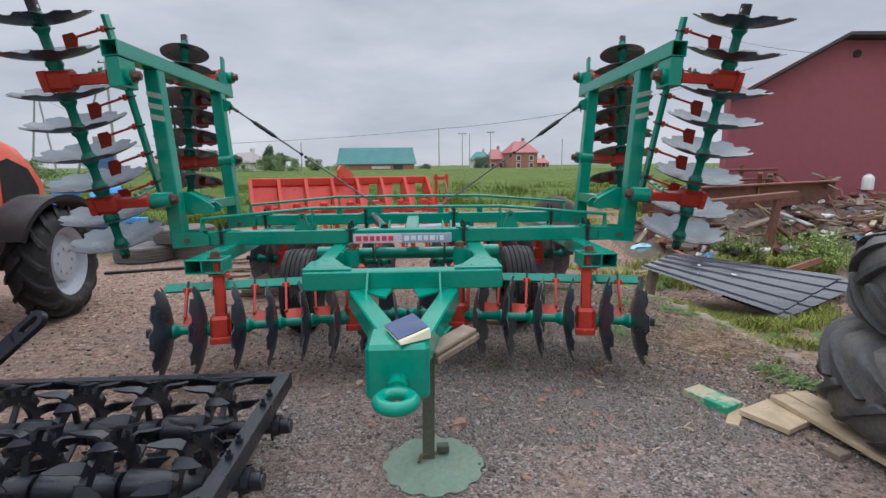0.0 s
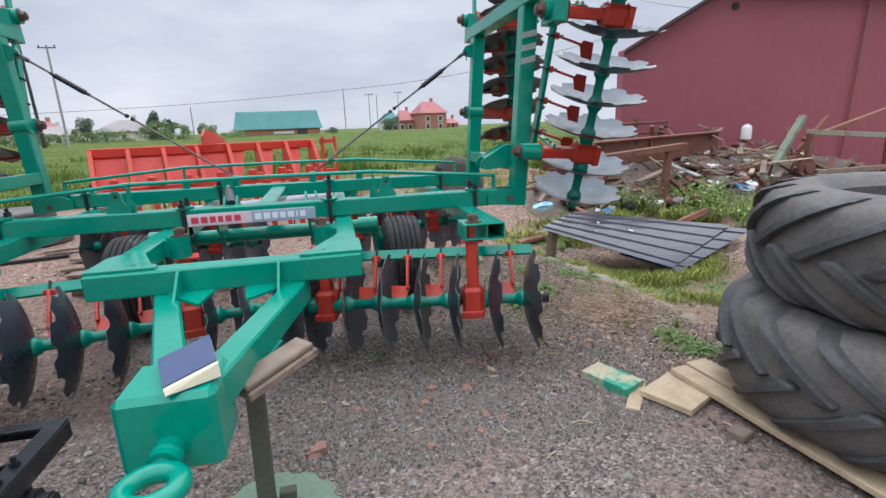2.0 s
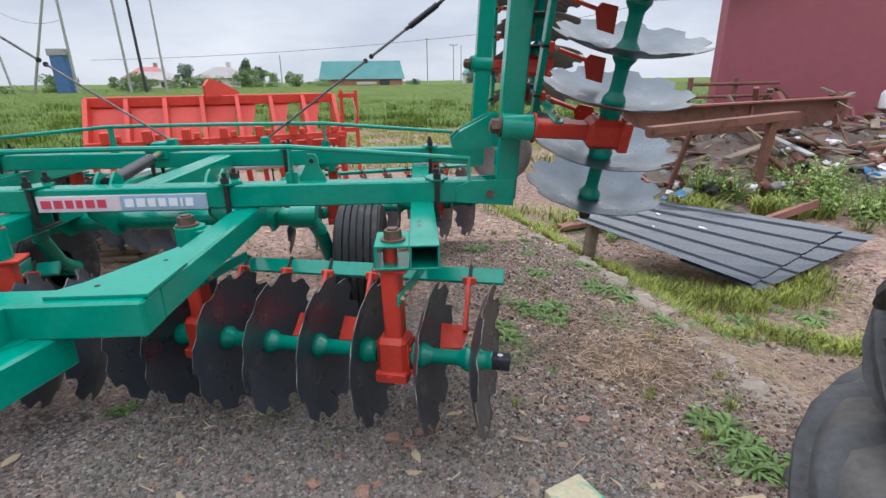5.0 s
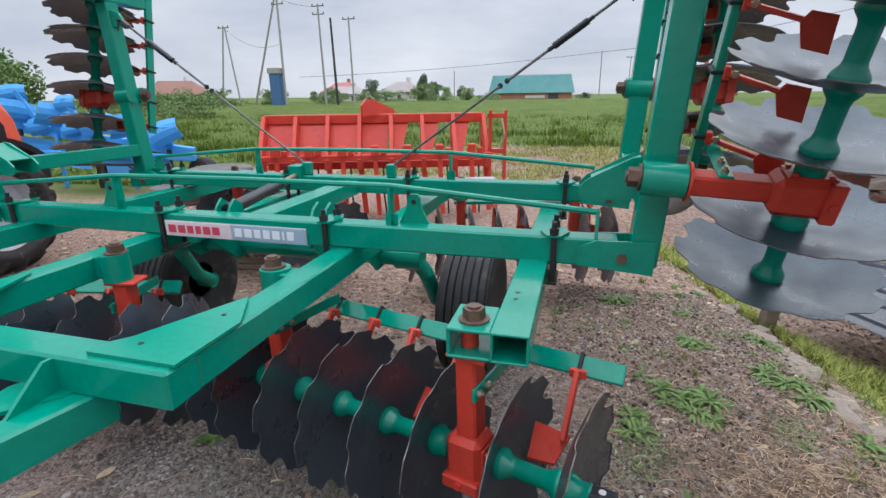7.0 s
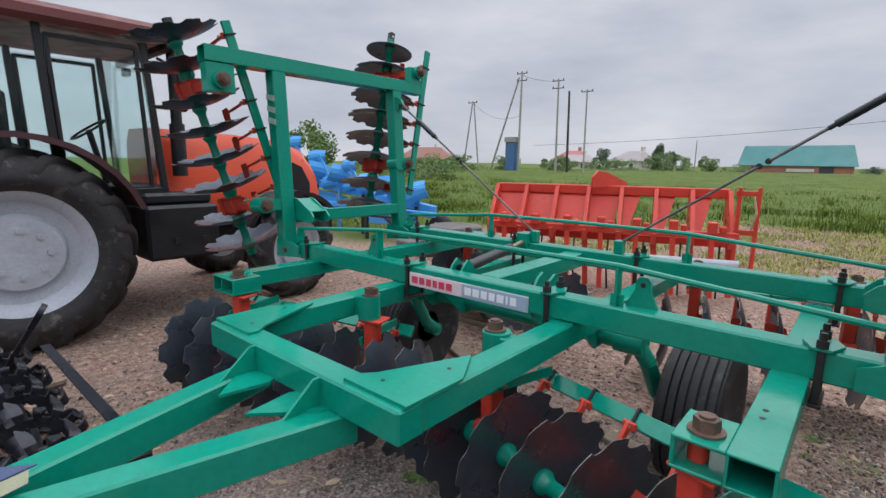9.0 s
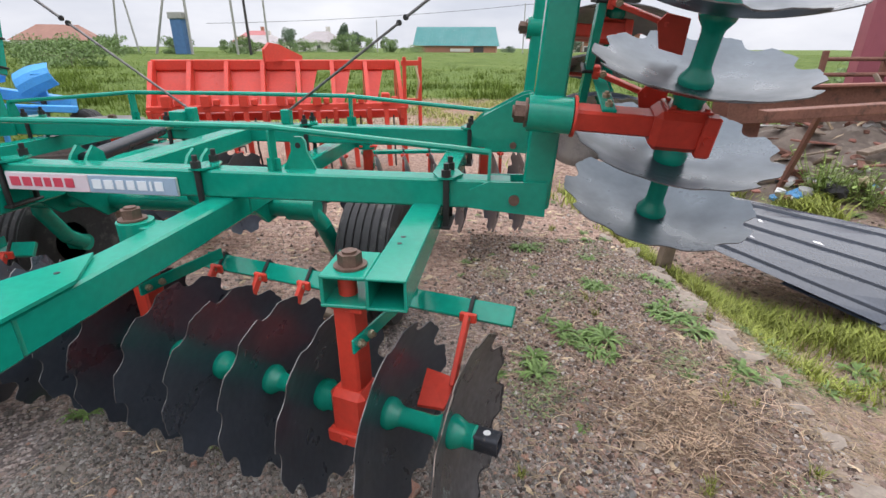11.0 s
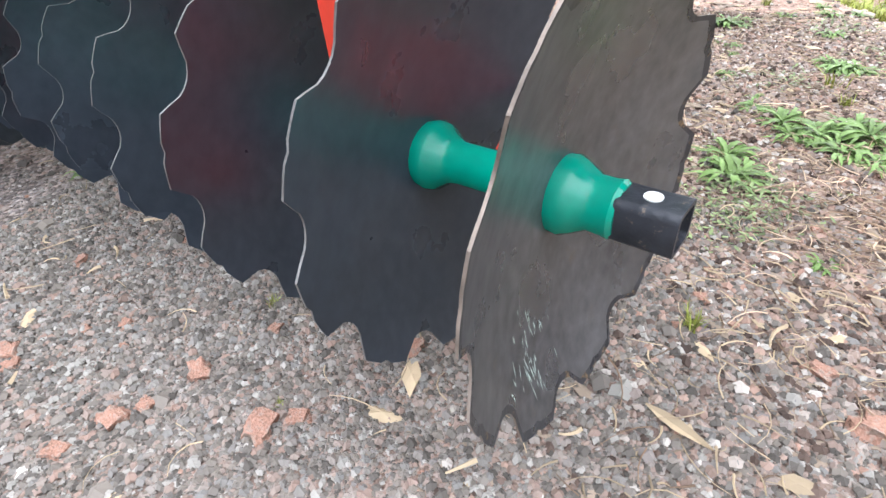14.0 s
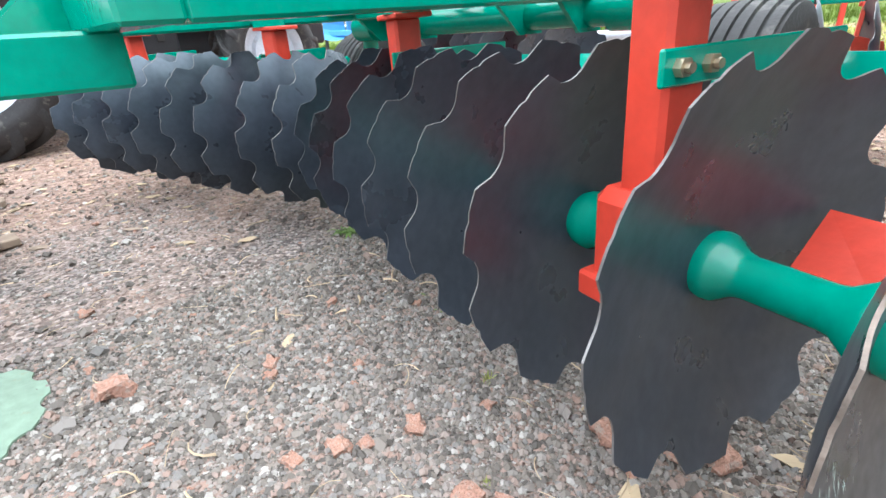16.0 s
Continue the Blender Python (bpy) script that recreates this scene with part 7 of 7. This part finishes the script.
# Broken brick pieces
bq = random.Random(17)
FRAG = []
for k in range(5):
    bm = B()
    bmesh.ops.create_cube(bm, size=1)
    bmesh.ops.subdivide_edges(bm, edges=bm.edges, cuts=2, use_grid_fill=True)
    for v in bm.verts:
        c = v.co.copy()
        v.co = Vector((c.x * 1.0, c.y * 0.72, c.z * 0.42)).lerp(c.normalized() * 0.42, 0.45) * (1 + 0.75 * noise.noise(c * 1.7 + Vector((k * 5, 0, 0))) + 0.35 * noise.noise(c * 4.3 + Vector((0, k * 7, 0))))
    FRAG.append(finish(bm, "brick_fragment", BRICK, 25))
spots = [(0.35, 2.735, 0.12), (-0.164, 2.771, 0.05), (0.412, 3.322, 0.045), (0.919, 3.014, 0.065), (0.996, 3.154, 0.06), (0.957, 3.058, 0.045), (0.619, 2.734, 0.035), (0.557, 3.046, 0.055), (0.886, 2.93, 0.05),
         (1.298, 3.402, 0.085), (1.485, 3.486, 0.08), (1.195, 3.097, 0.075), (0.601, 3.026, 0.04), (2.166, 3.461, 0.09), (2.10, 3.56, 0.06), (1.213, 2.808, 0.05), (1.30, 2.775, 0.05), (0.886, 2.63, 0.055), (0.647, 2.219, 0.05),
         (1.277, 2.417, 0.035), (1.15, 2.677, 0.05), (1.248, 3.14, 0.05), (1.37, 3.36, 0.055), (1.42, 3.44, 0.045), (0.05, 1.95, 0.05), (1.9, 3.7, 0.04), (0.73, 3.2, 0.035)]
spots += [(bq.uniform(-1.2, 2.5), bq.uniform(2.2, 5.2), 0.012 * 3.4 ** (bq.random() ** 2)) for _ in range(110)]
for x, y, s_ in spots:
    single("brick_fragment", FRAG[bq.randrange(5)], None, "broken red brick piece lying on gravel", "brick fragment", "broken bricks",
           m=pose(x, y, ground_z(x, y) + s_ * 0.08, bq.uniform(-15, 15), bq.uniform(-15, 15), bq.uniform(0, 360)) @ Matrix.Diagonal((s_ * 0.85, s_ * 0.85, s_ * 0.85, 1)))


leaf = B()
for k, (f, w) in enumerate(((0, 0.002), (0.25, 0.010), (0.5, 0.013), (0.8, 0.007), (1.0, 0.001))):
    for o in (-w, 0, w):
        leaf.verts.new((0.12 * (f - 0.5), o, 0.006 + (0.004 if o else 0) + 0.006 * f))
leaf.verts.ensure_lookup_table()
for k in range(4):
    for i in (0, 1):
        leaf.faces.new([leaf.verts[3 * k + i], leaf.verts[3 * k + i + 1], leaf.verts[3 * k + i + 4], leaf.verts[3 * k + i + 3]])
single("dry_leaf", leaf, STRAW, "long dry tan leaf lying on gravel", "leaf", m=pose(1.868, 3.35, ground_z(1.868, 3.35) + 0.004, 0, 0, -28))

# Pale flat stones along the ditch's edge
EDGING = material("pale_edge_stone", (0.285, 0.235, 0.19), 0.95, vary=0.3, grain=30, patch=4, bump=0.5, bump_scale=30, stain=(0.24, 0.19, 0.15), stain_at=0.55)
eq = random.Random(12)
for k in range(40):
    y = 3.6 + 0.07 * k + eq.uniform(-0.04, 0.04)
    x = edge_x(y) + eq.gauss(0.0, 0.06)
    single("edge_stone", lump(0.03 + 0.075 * eq.random() ** 2, 40 + k, 0.28), EDGING, "pale flat stone at the ditch's edge", "stone", "stones along the ditch",
           m=pose(x, y, ground_z(x, y) - 0.004, eq.uniform(-8, 8), eq.uniform(-8, 8), eq.uniform(0, 360)) @ Matrix.Diagonal((1.3, 0.8, 1, 1)))


# Grass, weeds and straw
def blades(name, mt, label, places, hgt, wid, bend, seed, cat="grass"):
    q, vs, fs = random.Random(seed), [], []
    for x, y in places:
        z, a, h = ground_z(x, y) - 0.01, q.uniform(0, 6.28), hgt * q.uniform(0.5, 1.3)
        w, b2 = wid * q.uniform(0.6, 1.3), bend * q.uniform(0.3, 1.4) * h
        dx, dy = math.cos(a), math.sin(a)
        i = len(vs)
        vs += [(x - dy * w, y + dx * w, z), (x + dy * w, y - dx * w, z), (x + dx * b2 * 0.35 + dy * w * 0.8, y + dy * b2 * 0.35 - dx * w * 0.8, z + h * 0.6),
               (x + dx * b2 * 0.35 - dy * w * 0.8, y + dy * b2 * 0.35 + dx * w * 0.8, z + h * 0.6), (x + dx * b2, y + dy * b2, z + h)]
        fs += [(i, i + 1, i + 2, i + 3), (i + 3, i + 2, i + 4)]
    me = bpy.data.meshes.new(name)
    me.from_pydata(vs, [], fs)
    me.materials.append(mt)
    tagged(new(name, me), label, cat, kind="stuff")


gq = random.Random(31)
ditch = []
while len(ditch) < 10500:
    x, y = gq.uniform(2.3, 5.6), gq.uniform(4.1, 8.8)
    if strip_at(x, y) + 0.75 * noise.noise((x * 1.9, y * 1.9, 1.0)) + 0.5 * noise.noise((x * 6, y * 6, 6.0)) > gq.uniform(0.42, 1.05):
        ditch.append((x, y))
blades("ditch_grass", GRASS, "fresh yellow-green grass along the ditch", ditch, 0.085, 0.004, 0.9, 1)
far = []
while len(far) < 80000:
    y = 9.5 + 75 * gq.random() ** 1.7
    x = gq.uniform(-0.95, 0.85) * (y + 4)
    if meadow_at(x, y) > 0.6:
        far.append((x, y))
blades("field_grass", FIELD, "green meadow grass", far, 0.085, 0.010, 1.3, 2)
tall = []
while len(tall) < 26000:
    y = 12.5 + 26 * gq.random() ** 1.6
    x = gq.uniform(-0.95, 0.85) * (y + 4)
    if meadow_at(x, y) > 0.6 and noise.noise((x * 0.45, y * 0.45, 12.0)) + 0.5 * noise.noise((x * 1.5, y * 1.5, 13.0)) > gq.uniform(0.0, 0.35):
        tall.append((x, y))
blades("tall_grass", FIELD, "tall grass standing in clumps in the meadow", tall, 0.27, 0.010, 0.7, 12)
heap = [p for p in ((gq.gauss(5.6, 1.4), gq.gauss(7.8, 0.6)) for _ in range(11000)) if noise.noise((p[0] * 1.6, p[1] * 1.6, 3.0)) > 0.08]
blades("heap_weeds", GRASS, "lush weeds in front of the scrap heap", [p for p in heap if p[1] > 7.05], 0.19, 0.008, 1.1, 3, "weeds")
verge = []
for _ in range(5200):
    u, o = gq.random(), gq.gauss(0.16, 0.13)
    p = (3.25 + 1.15 * u - 0.34 * o, 5.85 - 0.42 * u - 0.94 * o) if gq.random() < 0.7 else (4.40 + 0.75 * u + 0.44 * o, 5.43 + 0.37 * u - 0.90 * o)
    if noise.noise((p[0] * 2.2, p[1] * 2.2, 4.0)) > gq.uniform(-0.45, 0.3):
        verge.append(p)
blades("sheet_grass", GRASS, "tall yellow-green grass in front of the roofing sheet", verge, 0.13, 0.004, 0.8, 9)


def stalks(name, mt, label, places, lo, hi, r, seed, cat="straw"):
    """Dry curved stalks lying loosely on the ground, three-sided and tapering."""
    q, vs, fs = random.Random(seed), [], []
    for x, y in places:
        n, a, bend, up = q.uniform(lo, hi), q.uniform(0, 6.28), q.gauss(0, 0.5), q.uniform(0.0, 0.28)
        p, z0, w = Vector((x, y, 0)), ground_z(x, y) + q.uniform(0.002, 0.016), r * q.uniform(0.6, 1.5)
        i = len(vs)
        for k in range(5):
            f = k / 4
            p_ = p + Vector((0, 0, z0 + n * up * f * (1.25 - f) + 0.004))
            side, ww = Vector((-math.sin(a), math.cos(a), 0)), w * (1 - 0.6 * f)
            vs += [p_ + side * ww, p_ - side * ww, p_ + Vector((0, 0, ww * 1.4))]
            a += bend * 0.6
            p = p + Vector((math.cos(a), math.sin(a), 0)) * n / 4
        for k in range(4):
            o = i + 3 * k
            fs += [(o, o + 1, o + 4, o + 3), (o + 1, o + 2, o + 5, o + 4), (o + 2, o, o + 3, o + 5)]
    me = bpy.data.meshes.new(name)
    me.from_pydata(vs, [], fs)
    me.materials.append(mt)
    tagged(new(name, me), label, cat, kind="stuff")


roots = [(gq.gauss(2.62, 0.17), gq.gauss(3.97, 0.17)) for _ in range(620)] + [(gq.gauss(2.45, 0.3), gq.gauss(4.25, 0.3)) for _ in range(300)] + [(gq.gauss(2.9, 0.15), gq.gauss(4.45, 0.3)) for _ in range(300)]
stalks("dry_roots", ROOT_PALE, "tangled dry straw and roots on the earth", roots, 0.03, 0.13, 0.0017, 14)
stalks("dark_roots", ROOT, "brown dry roots on the earth", [(gq.gauss(2.62, 0.16), gq.gauss(3.9, 0.16)) for _ in range(450)] + [(gq.gauss(2.4, 0.4), gq.gauss(4.3, 0.5)) for _ in range(500)], 0.03, 0.12, 0.0018, 15)
straw = [(gq.uniform(1.55, 3.15), gq.uniform(3.2, 6.2)) for _ in range(1500)] + [(gq.uniform(-1.0, 2.6), gq.uniform(2.4, 5)) for _ in range(350)]
straw += [(x, y) for x, y in ((gq.uniform(3.1, 5.2), gq.uniform(3.9, 6.4)) for _ in range(9000)) if strip_at(x, y) < 0.6]
stalks("straw", STRAW, "dry straw scattered on the ground", straw, 0.02, 0.10, 0.0016, 4)
stalks("thick_straw", WOOD, "pale wood splinters on the gravel", [(gq.uniform(0.2, 3.1), gq.uniform(2.3, 5.2)) for _ in range(160)], 0.03, 0.10, 0.0035, 5)
strip = [(gq.uniform(-3.5, 7.0), gq.uniform(10.5, 18.5)) for _ in range(32000)]
blades("dry_grass", STRAW, "dry yellow grass on the bare strip before the field", strip, 0.055, 0.006, 1.6, 6, "dry grass")
blades("sparse_grass", GRASS, "sparse green grass on the bare strip", [p for p in strip if noise.noise((p[0] * 0.8, p[1] * 0.8, 8.0)) > -0.12], 0.10, 0.007, 0.9, 7)


def plantain(q, n, length):
    """A flat, ragged clump of broad leaves with wavy edges."""
    bm = B()
    for k in range(n):
        a = q.uniform(0, 6.28)
        ox, oy = q.gauss(0, length * 0.13), q.gauss(0, length * 0.13)
        ln, w = length * q.uniform(0.4, 1.3), length * q.uniform(0.055, 0.115)
        rise, sway = q.uniform(0.15, 1.5), q.gauss(0, 0.3)
        rows = []
        for j in range(8):
            f = j / 7
            r, z = ln * f, 0.006 + ln * rise * (f - 0.85 * f * f)
            ww = w * (0.16 + 2.3 * f * (1 - f) ** 0.7) * (1 + (0.22 if j % 2 else -0.22)) if j < 7 else 0.001
            c, s_ = math.cos(a + sway * f), math.sin(a + sway * f)
            rows.append([bm.verts.new((ox + c * r - s_ * o, oy + s_ * r + c * o, z + (0.3 * ww if o else 0))) for o in (-ww, 0, ww)])
        for p, r2 in zip(rows, rows[1:]):
            for i in range(2):
                bm.faces.new((p[i], p[i + 1], r2[i + 1], r2[i]))
    return finish(bm, "weed_tuft", WEED, 60)


def creeper(bm, q, n, spread, at):
    """Low creeping weed: small narrow leaves close to the ground."""
    for _ in range(n):
        c, a, ln = at + Vector((q.gauss(0, spread), q.gauss(0, spread), q.uniform(0.003, 0.022))), q.uniform(0, 6.28), q.uniform(0.010, 0.026)
        u, v = Vector((math.cos(a), math.sin(a), q.uniform(-0.2, 0.6))) * ln, Vector((-math.sin(a), math.cos(a), 0)) * ln * 0.24
        bm.faces.new([bm.verts.new(p) for p in (c, c + u * 0.35 + v, c + u, c + u * 0.55 - v)])


def grass_tuft(q, n, height):
    """A small tuft of upright thin blades."""
    bm = B()
    for _ in range(n):
        a, h, o = q.uniform(0, 6.28), height * q.uniform(0.5, 1.2), Vector((q.gauss(0, 0.012), q.gauss(0, 0.012), 0))
        d, w = Vector((math.cos(a), math.sin(a), 0)) * h * q.uniform(0.1, 0.8), Vector((-math.sin(a), math.cos(a), 0)) * 0.0022
        p = [bm.verts.new(v) for v in (o - w, o + w, o + d * 0.4 + w * 0.8 + Vector((0, 0, h * 0.6)), o + d * 0.4 - w * 0.8 + Vector((0, 0, h * 0.6)), o + d + Vector((0, 0, h)))]
        bm.faces.new(p[:4])
        bm.faces.new((p[3], p[2], p[4]))
    return finish(bm, "grass_tuft", GRASS, 60)


def herb(q, stalks, height):
    """A bushy weed: leaning stalks set with small leaves."""
    bm = B()
    for _ in range(stalks):
        a, h, r = q.uniform(0, 6.28), height * q.uniform(0.55, 1.15), q.uniform(0, 0.09)
        foot = Vector((r * math.cos(a), r * math.sin(a), 0))
        tip = foot + Vector((math.cos(a) * h * q.uniform(0.1, 0.6), math.sin(a) * h * q.uniform(0.1, 0.6), h))
        rod(bm, foot, tip, 0.003, 4)
        for k in range(11):
            c, b = foot.lerp(tip, 0.2 + 0.08 * k), q.uniform(0, 6.28)
            ln, drop_ = q.uniform(0.035, 0.075) * (1.15 - 0.05 * k), q.uniform(-0.5, 0.7)
            e, n = Vector((math.cos(b), math.sin(b), drop_)) * ln, Vector((-math.sin(b), math.cos(b), 0)) * ln * 0.3
            bm.faces.new([bm.verts.new(v) for v in (c, c + e * 0.5 + n, c + e, c + e * 0.5 - n)])
    return finish(bm, "bushy_weed", HERB, 60)


hq = random.Random(61)
HERBS = [herb(hq, 11 + 2 * k, 0.30 + 0.03 * k) for k in range(4)]
herb_at = [(hq.gauss(cx, sp), hq.gauss(cy, sp), hq.uniform(0.6, 1.2) * big) for cx, cy, n, sp, big in ((6.65, 8.0, 16, 0.22, 1.5), (5.63, 8.3, 9, 0.20, 1.2), (6.75, 6.95, 12, 0.25, 1.15), (7.3, 8.3, 7, 0.25, 1.2), (4.5, 7.6, 6, 0.25, 0.9), (3.8, 7.5, 4, 0.2, 0.8), (5.9, 7.5, 5, 0.3, 0.8), (7.6, 7.4, 6, 0.3, 1.1)) for _ in range(n)]
for x, y, s_ in herb_at:
    single("bushy_weed", HERBS[hq.randrange(4)], None, "light green bushy weed growing before the scrap heap", "weed", "weeds before the scrap heap",
           m=pose(x, y, ground_z(x, y) - 0.01, 0, 0, hq.uniform(0, 360)) @ Matrix.Diagonal((s_, s_, s_, 1)))

pq = random.Random(8)
TUFTS = [plantain(pq, 26 + 6 * k, 0.12 + 0.012 * k) for k in range(6)]
tuft_at = [(2.74, 3.44, 0.9), (2.80, 3.37, 0.8), (2.69, 3.40, 0.7), (1.5, 5.6, 0.5), (0.70, 3.66, 0.5), (0.0, 3.70, 0.6), (-0.06, 3.69, 0.5), (2.15, 3.9, 0.35), (1.3, 5.0, 0.4)]
for cx, cy, n, spread in ((2.13, 4.70, 6, 0.06), (2.30, 4.58, 7, 0.07), (2.80, 4.95, 6, 0.07), (2.90, 4.78, 4, 0.06), (2.43, 5.29, 6, 0.06), (2.02, 5.92, 5, 0.08), (3.03, 4.36, 5, 0.07), (2.77, 3.18, 8, 0.08),
                          (2.88, 5.48, 4, 0.08), (2.84, 6.8, 6, 0.2), (1.95, 4.30, 3, 0.05), (2.5, 6.2, 5, 0.2), (2.85, 7.4, 6, 0.25)):
    tuft_at += [(pq.gauss(cx, spread), pq.gauss(cy, spread), pq.uniform(0.45, 0.95)) for _ in range(n)]
tuft_at += [(pq.uniform(1.4, 3.0), pq.uniform(4.2, 7.5), pq.uniform(0.2, 0.45)) for _ in range(26)]
tuft_at += [(3.3 + pq.uniform(-0.2, 2.2), pq.choice((pq.uniform(4.6, 5.2), pq.uniform(7.1, 8.0))), pq.uniform(0.5, 1.0)) for _ in range(50)]
mat_weed = B()
for x, y, s_ in [(1.94, 4.31, 1.2), (1.99, 4.13, 1.3), (2.04, 4.15, 1.0), (1.95, 4.02, 1.1), (2.725, 4.47, 1.0), (2.69, 4.42, 0.9), (2.2, 5.1, 1.0), (2.5, 5.9, 1.2), (2.95, 5.1, 1.0), (2.6, 5.5, 1.0), (1.75, 5.4, 0.9), (3.3, 4.9, 1.2), (3.35, 4.5, 0.9),
                  (2.9, 3.6, 1.0), (2.6, 3.2, 0.9), (0.72, 3.6, 0.7)]:
    creeper(mat_weed, pq, int(130 * s_), 0.07 * s_, Vector((x, y, ground_z(x, y))))
single("creeping_weeds", mat_weed, CREEP, "low creeping weeds on bare earth", "weeds", kind="stuff")
BLADE_TUFTS = [grass_tuft(pq, 40, 0.05 + 0.01 * k) for k in range(3)]
for x, y, s_ in [(1.885, 3.605, 0.8), (2.58, 3.65, 0.9), (2.55, 3.60, 0.7), (2.35, 4.9, 0.8), (2.95, 4.15, 0.7), (3.0, 3.75, 1.0), (2.2, 6.4, 1.0), (1.2, 3.15, 0.35), (1.02, 3.36, 0.45), (2.9, 3.5, 1.1), (2.66, 3.3, 0.9), (3.05, 5.0, 0.9)]:
    single("grass_tuft", BLADE_TUFTS[pq.randrange(3)], None, "small tuft of fresh grass in the gravel", "grass tuft", "grass tufts", m=pose(x, y, ground_z(x, y) - 0.003, 0, 0, pq.uniform(0, 360)) @ Matrix.Diagonal((s_, s_, s_, 1)))
for x, y, s_ in tuft_at:
    single("weed_tuft", TUFTS[pq.randrange(5)], None, "green broad-leaved weed growing in the gravel", "weed", "weeds in the gravel",
           m=pose(x, y, ground_z(x, y) - 0.004, 0, 0, pq.uniform(0, 360)) @ Matrix.Diagonal((s_ * 0.72, s_ * 0.72, s_ * 0.72, 1)))
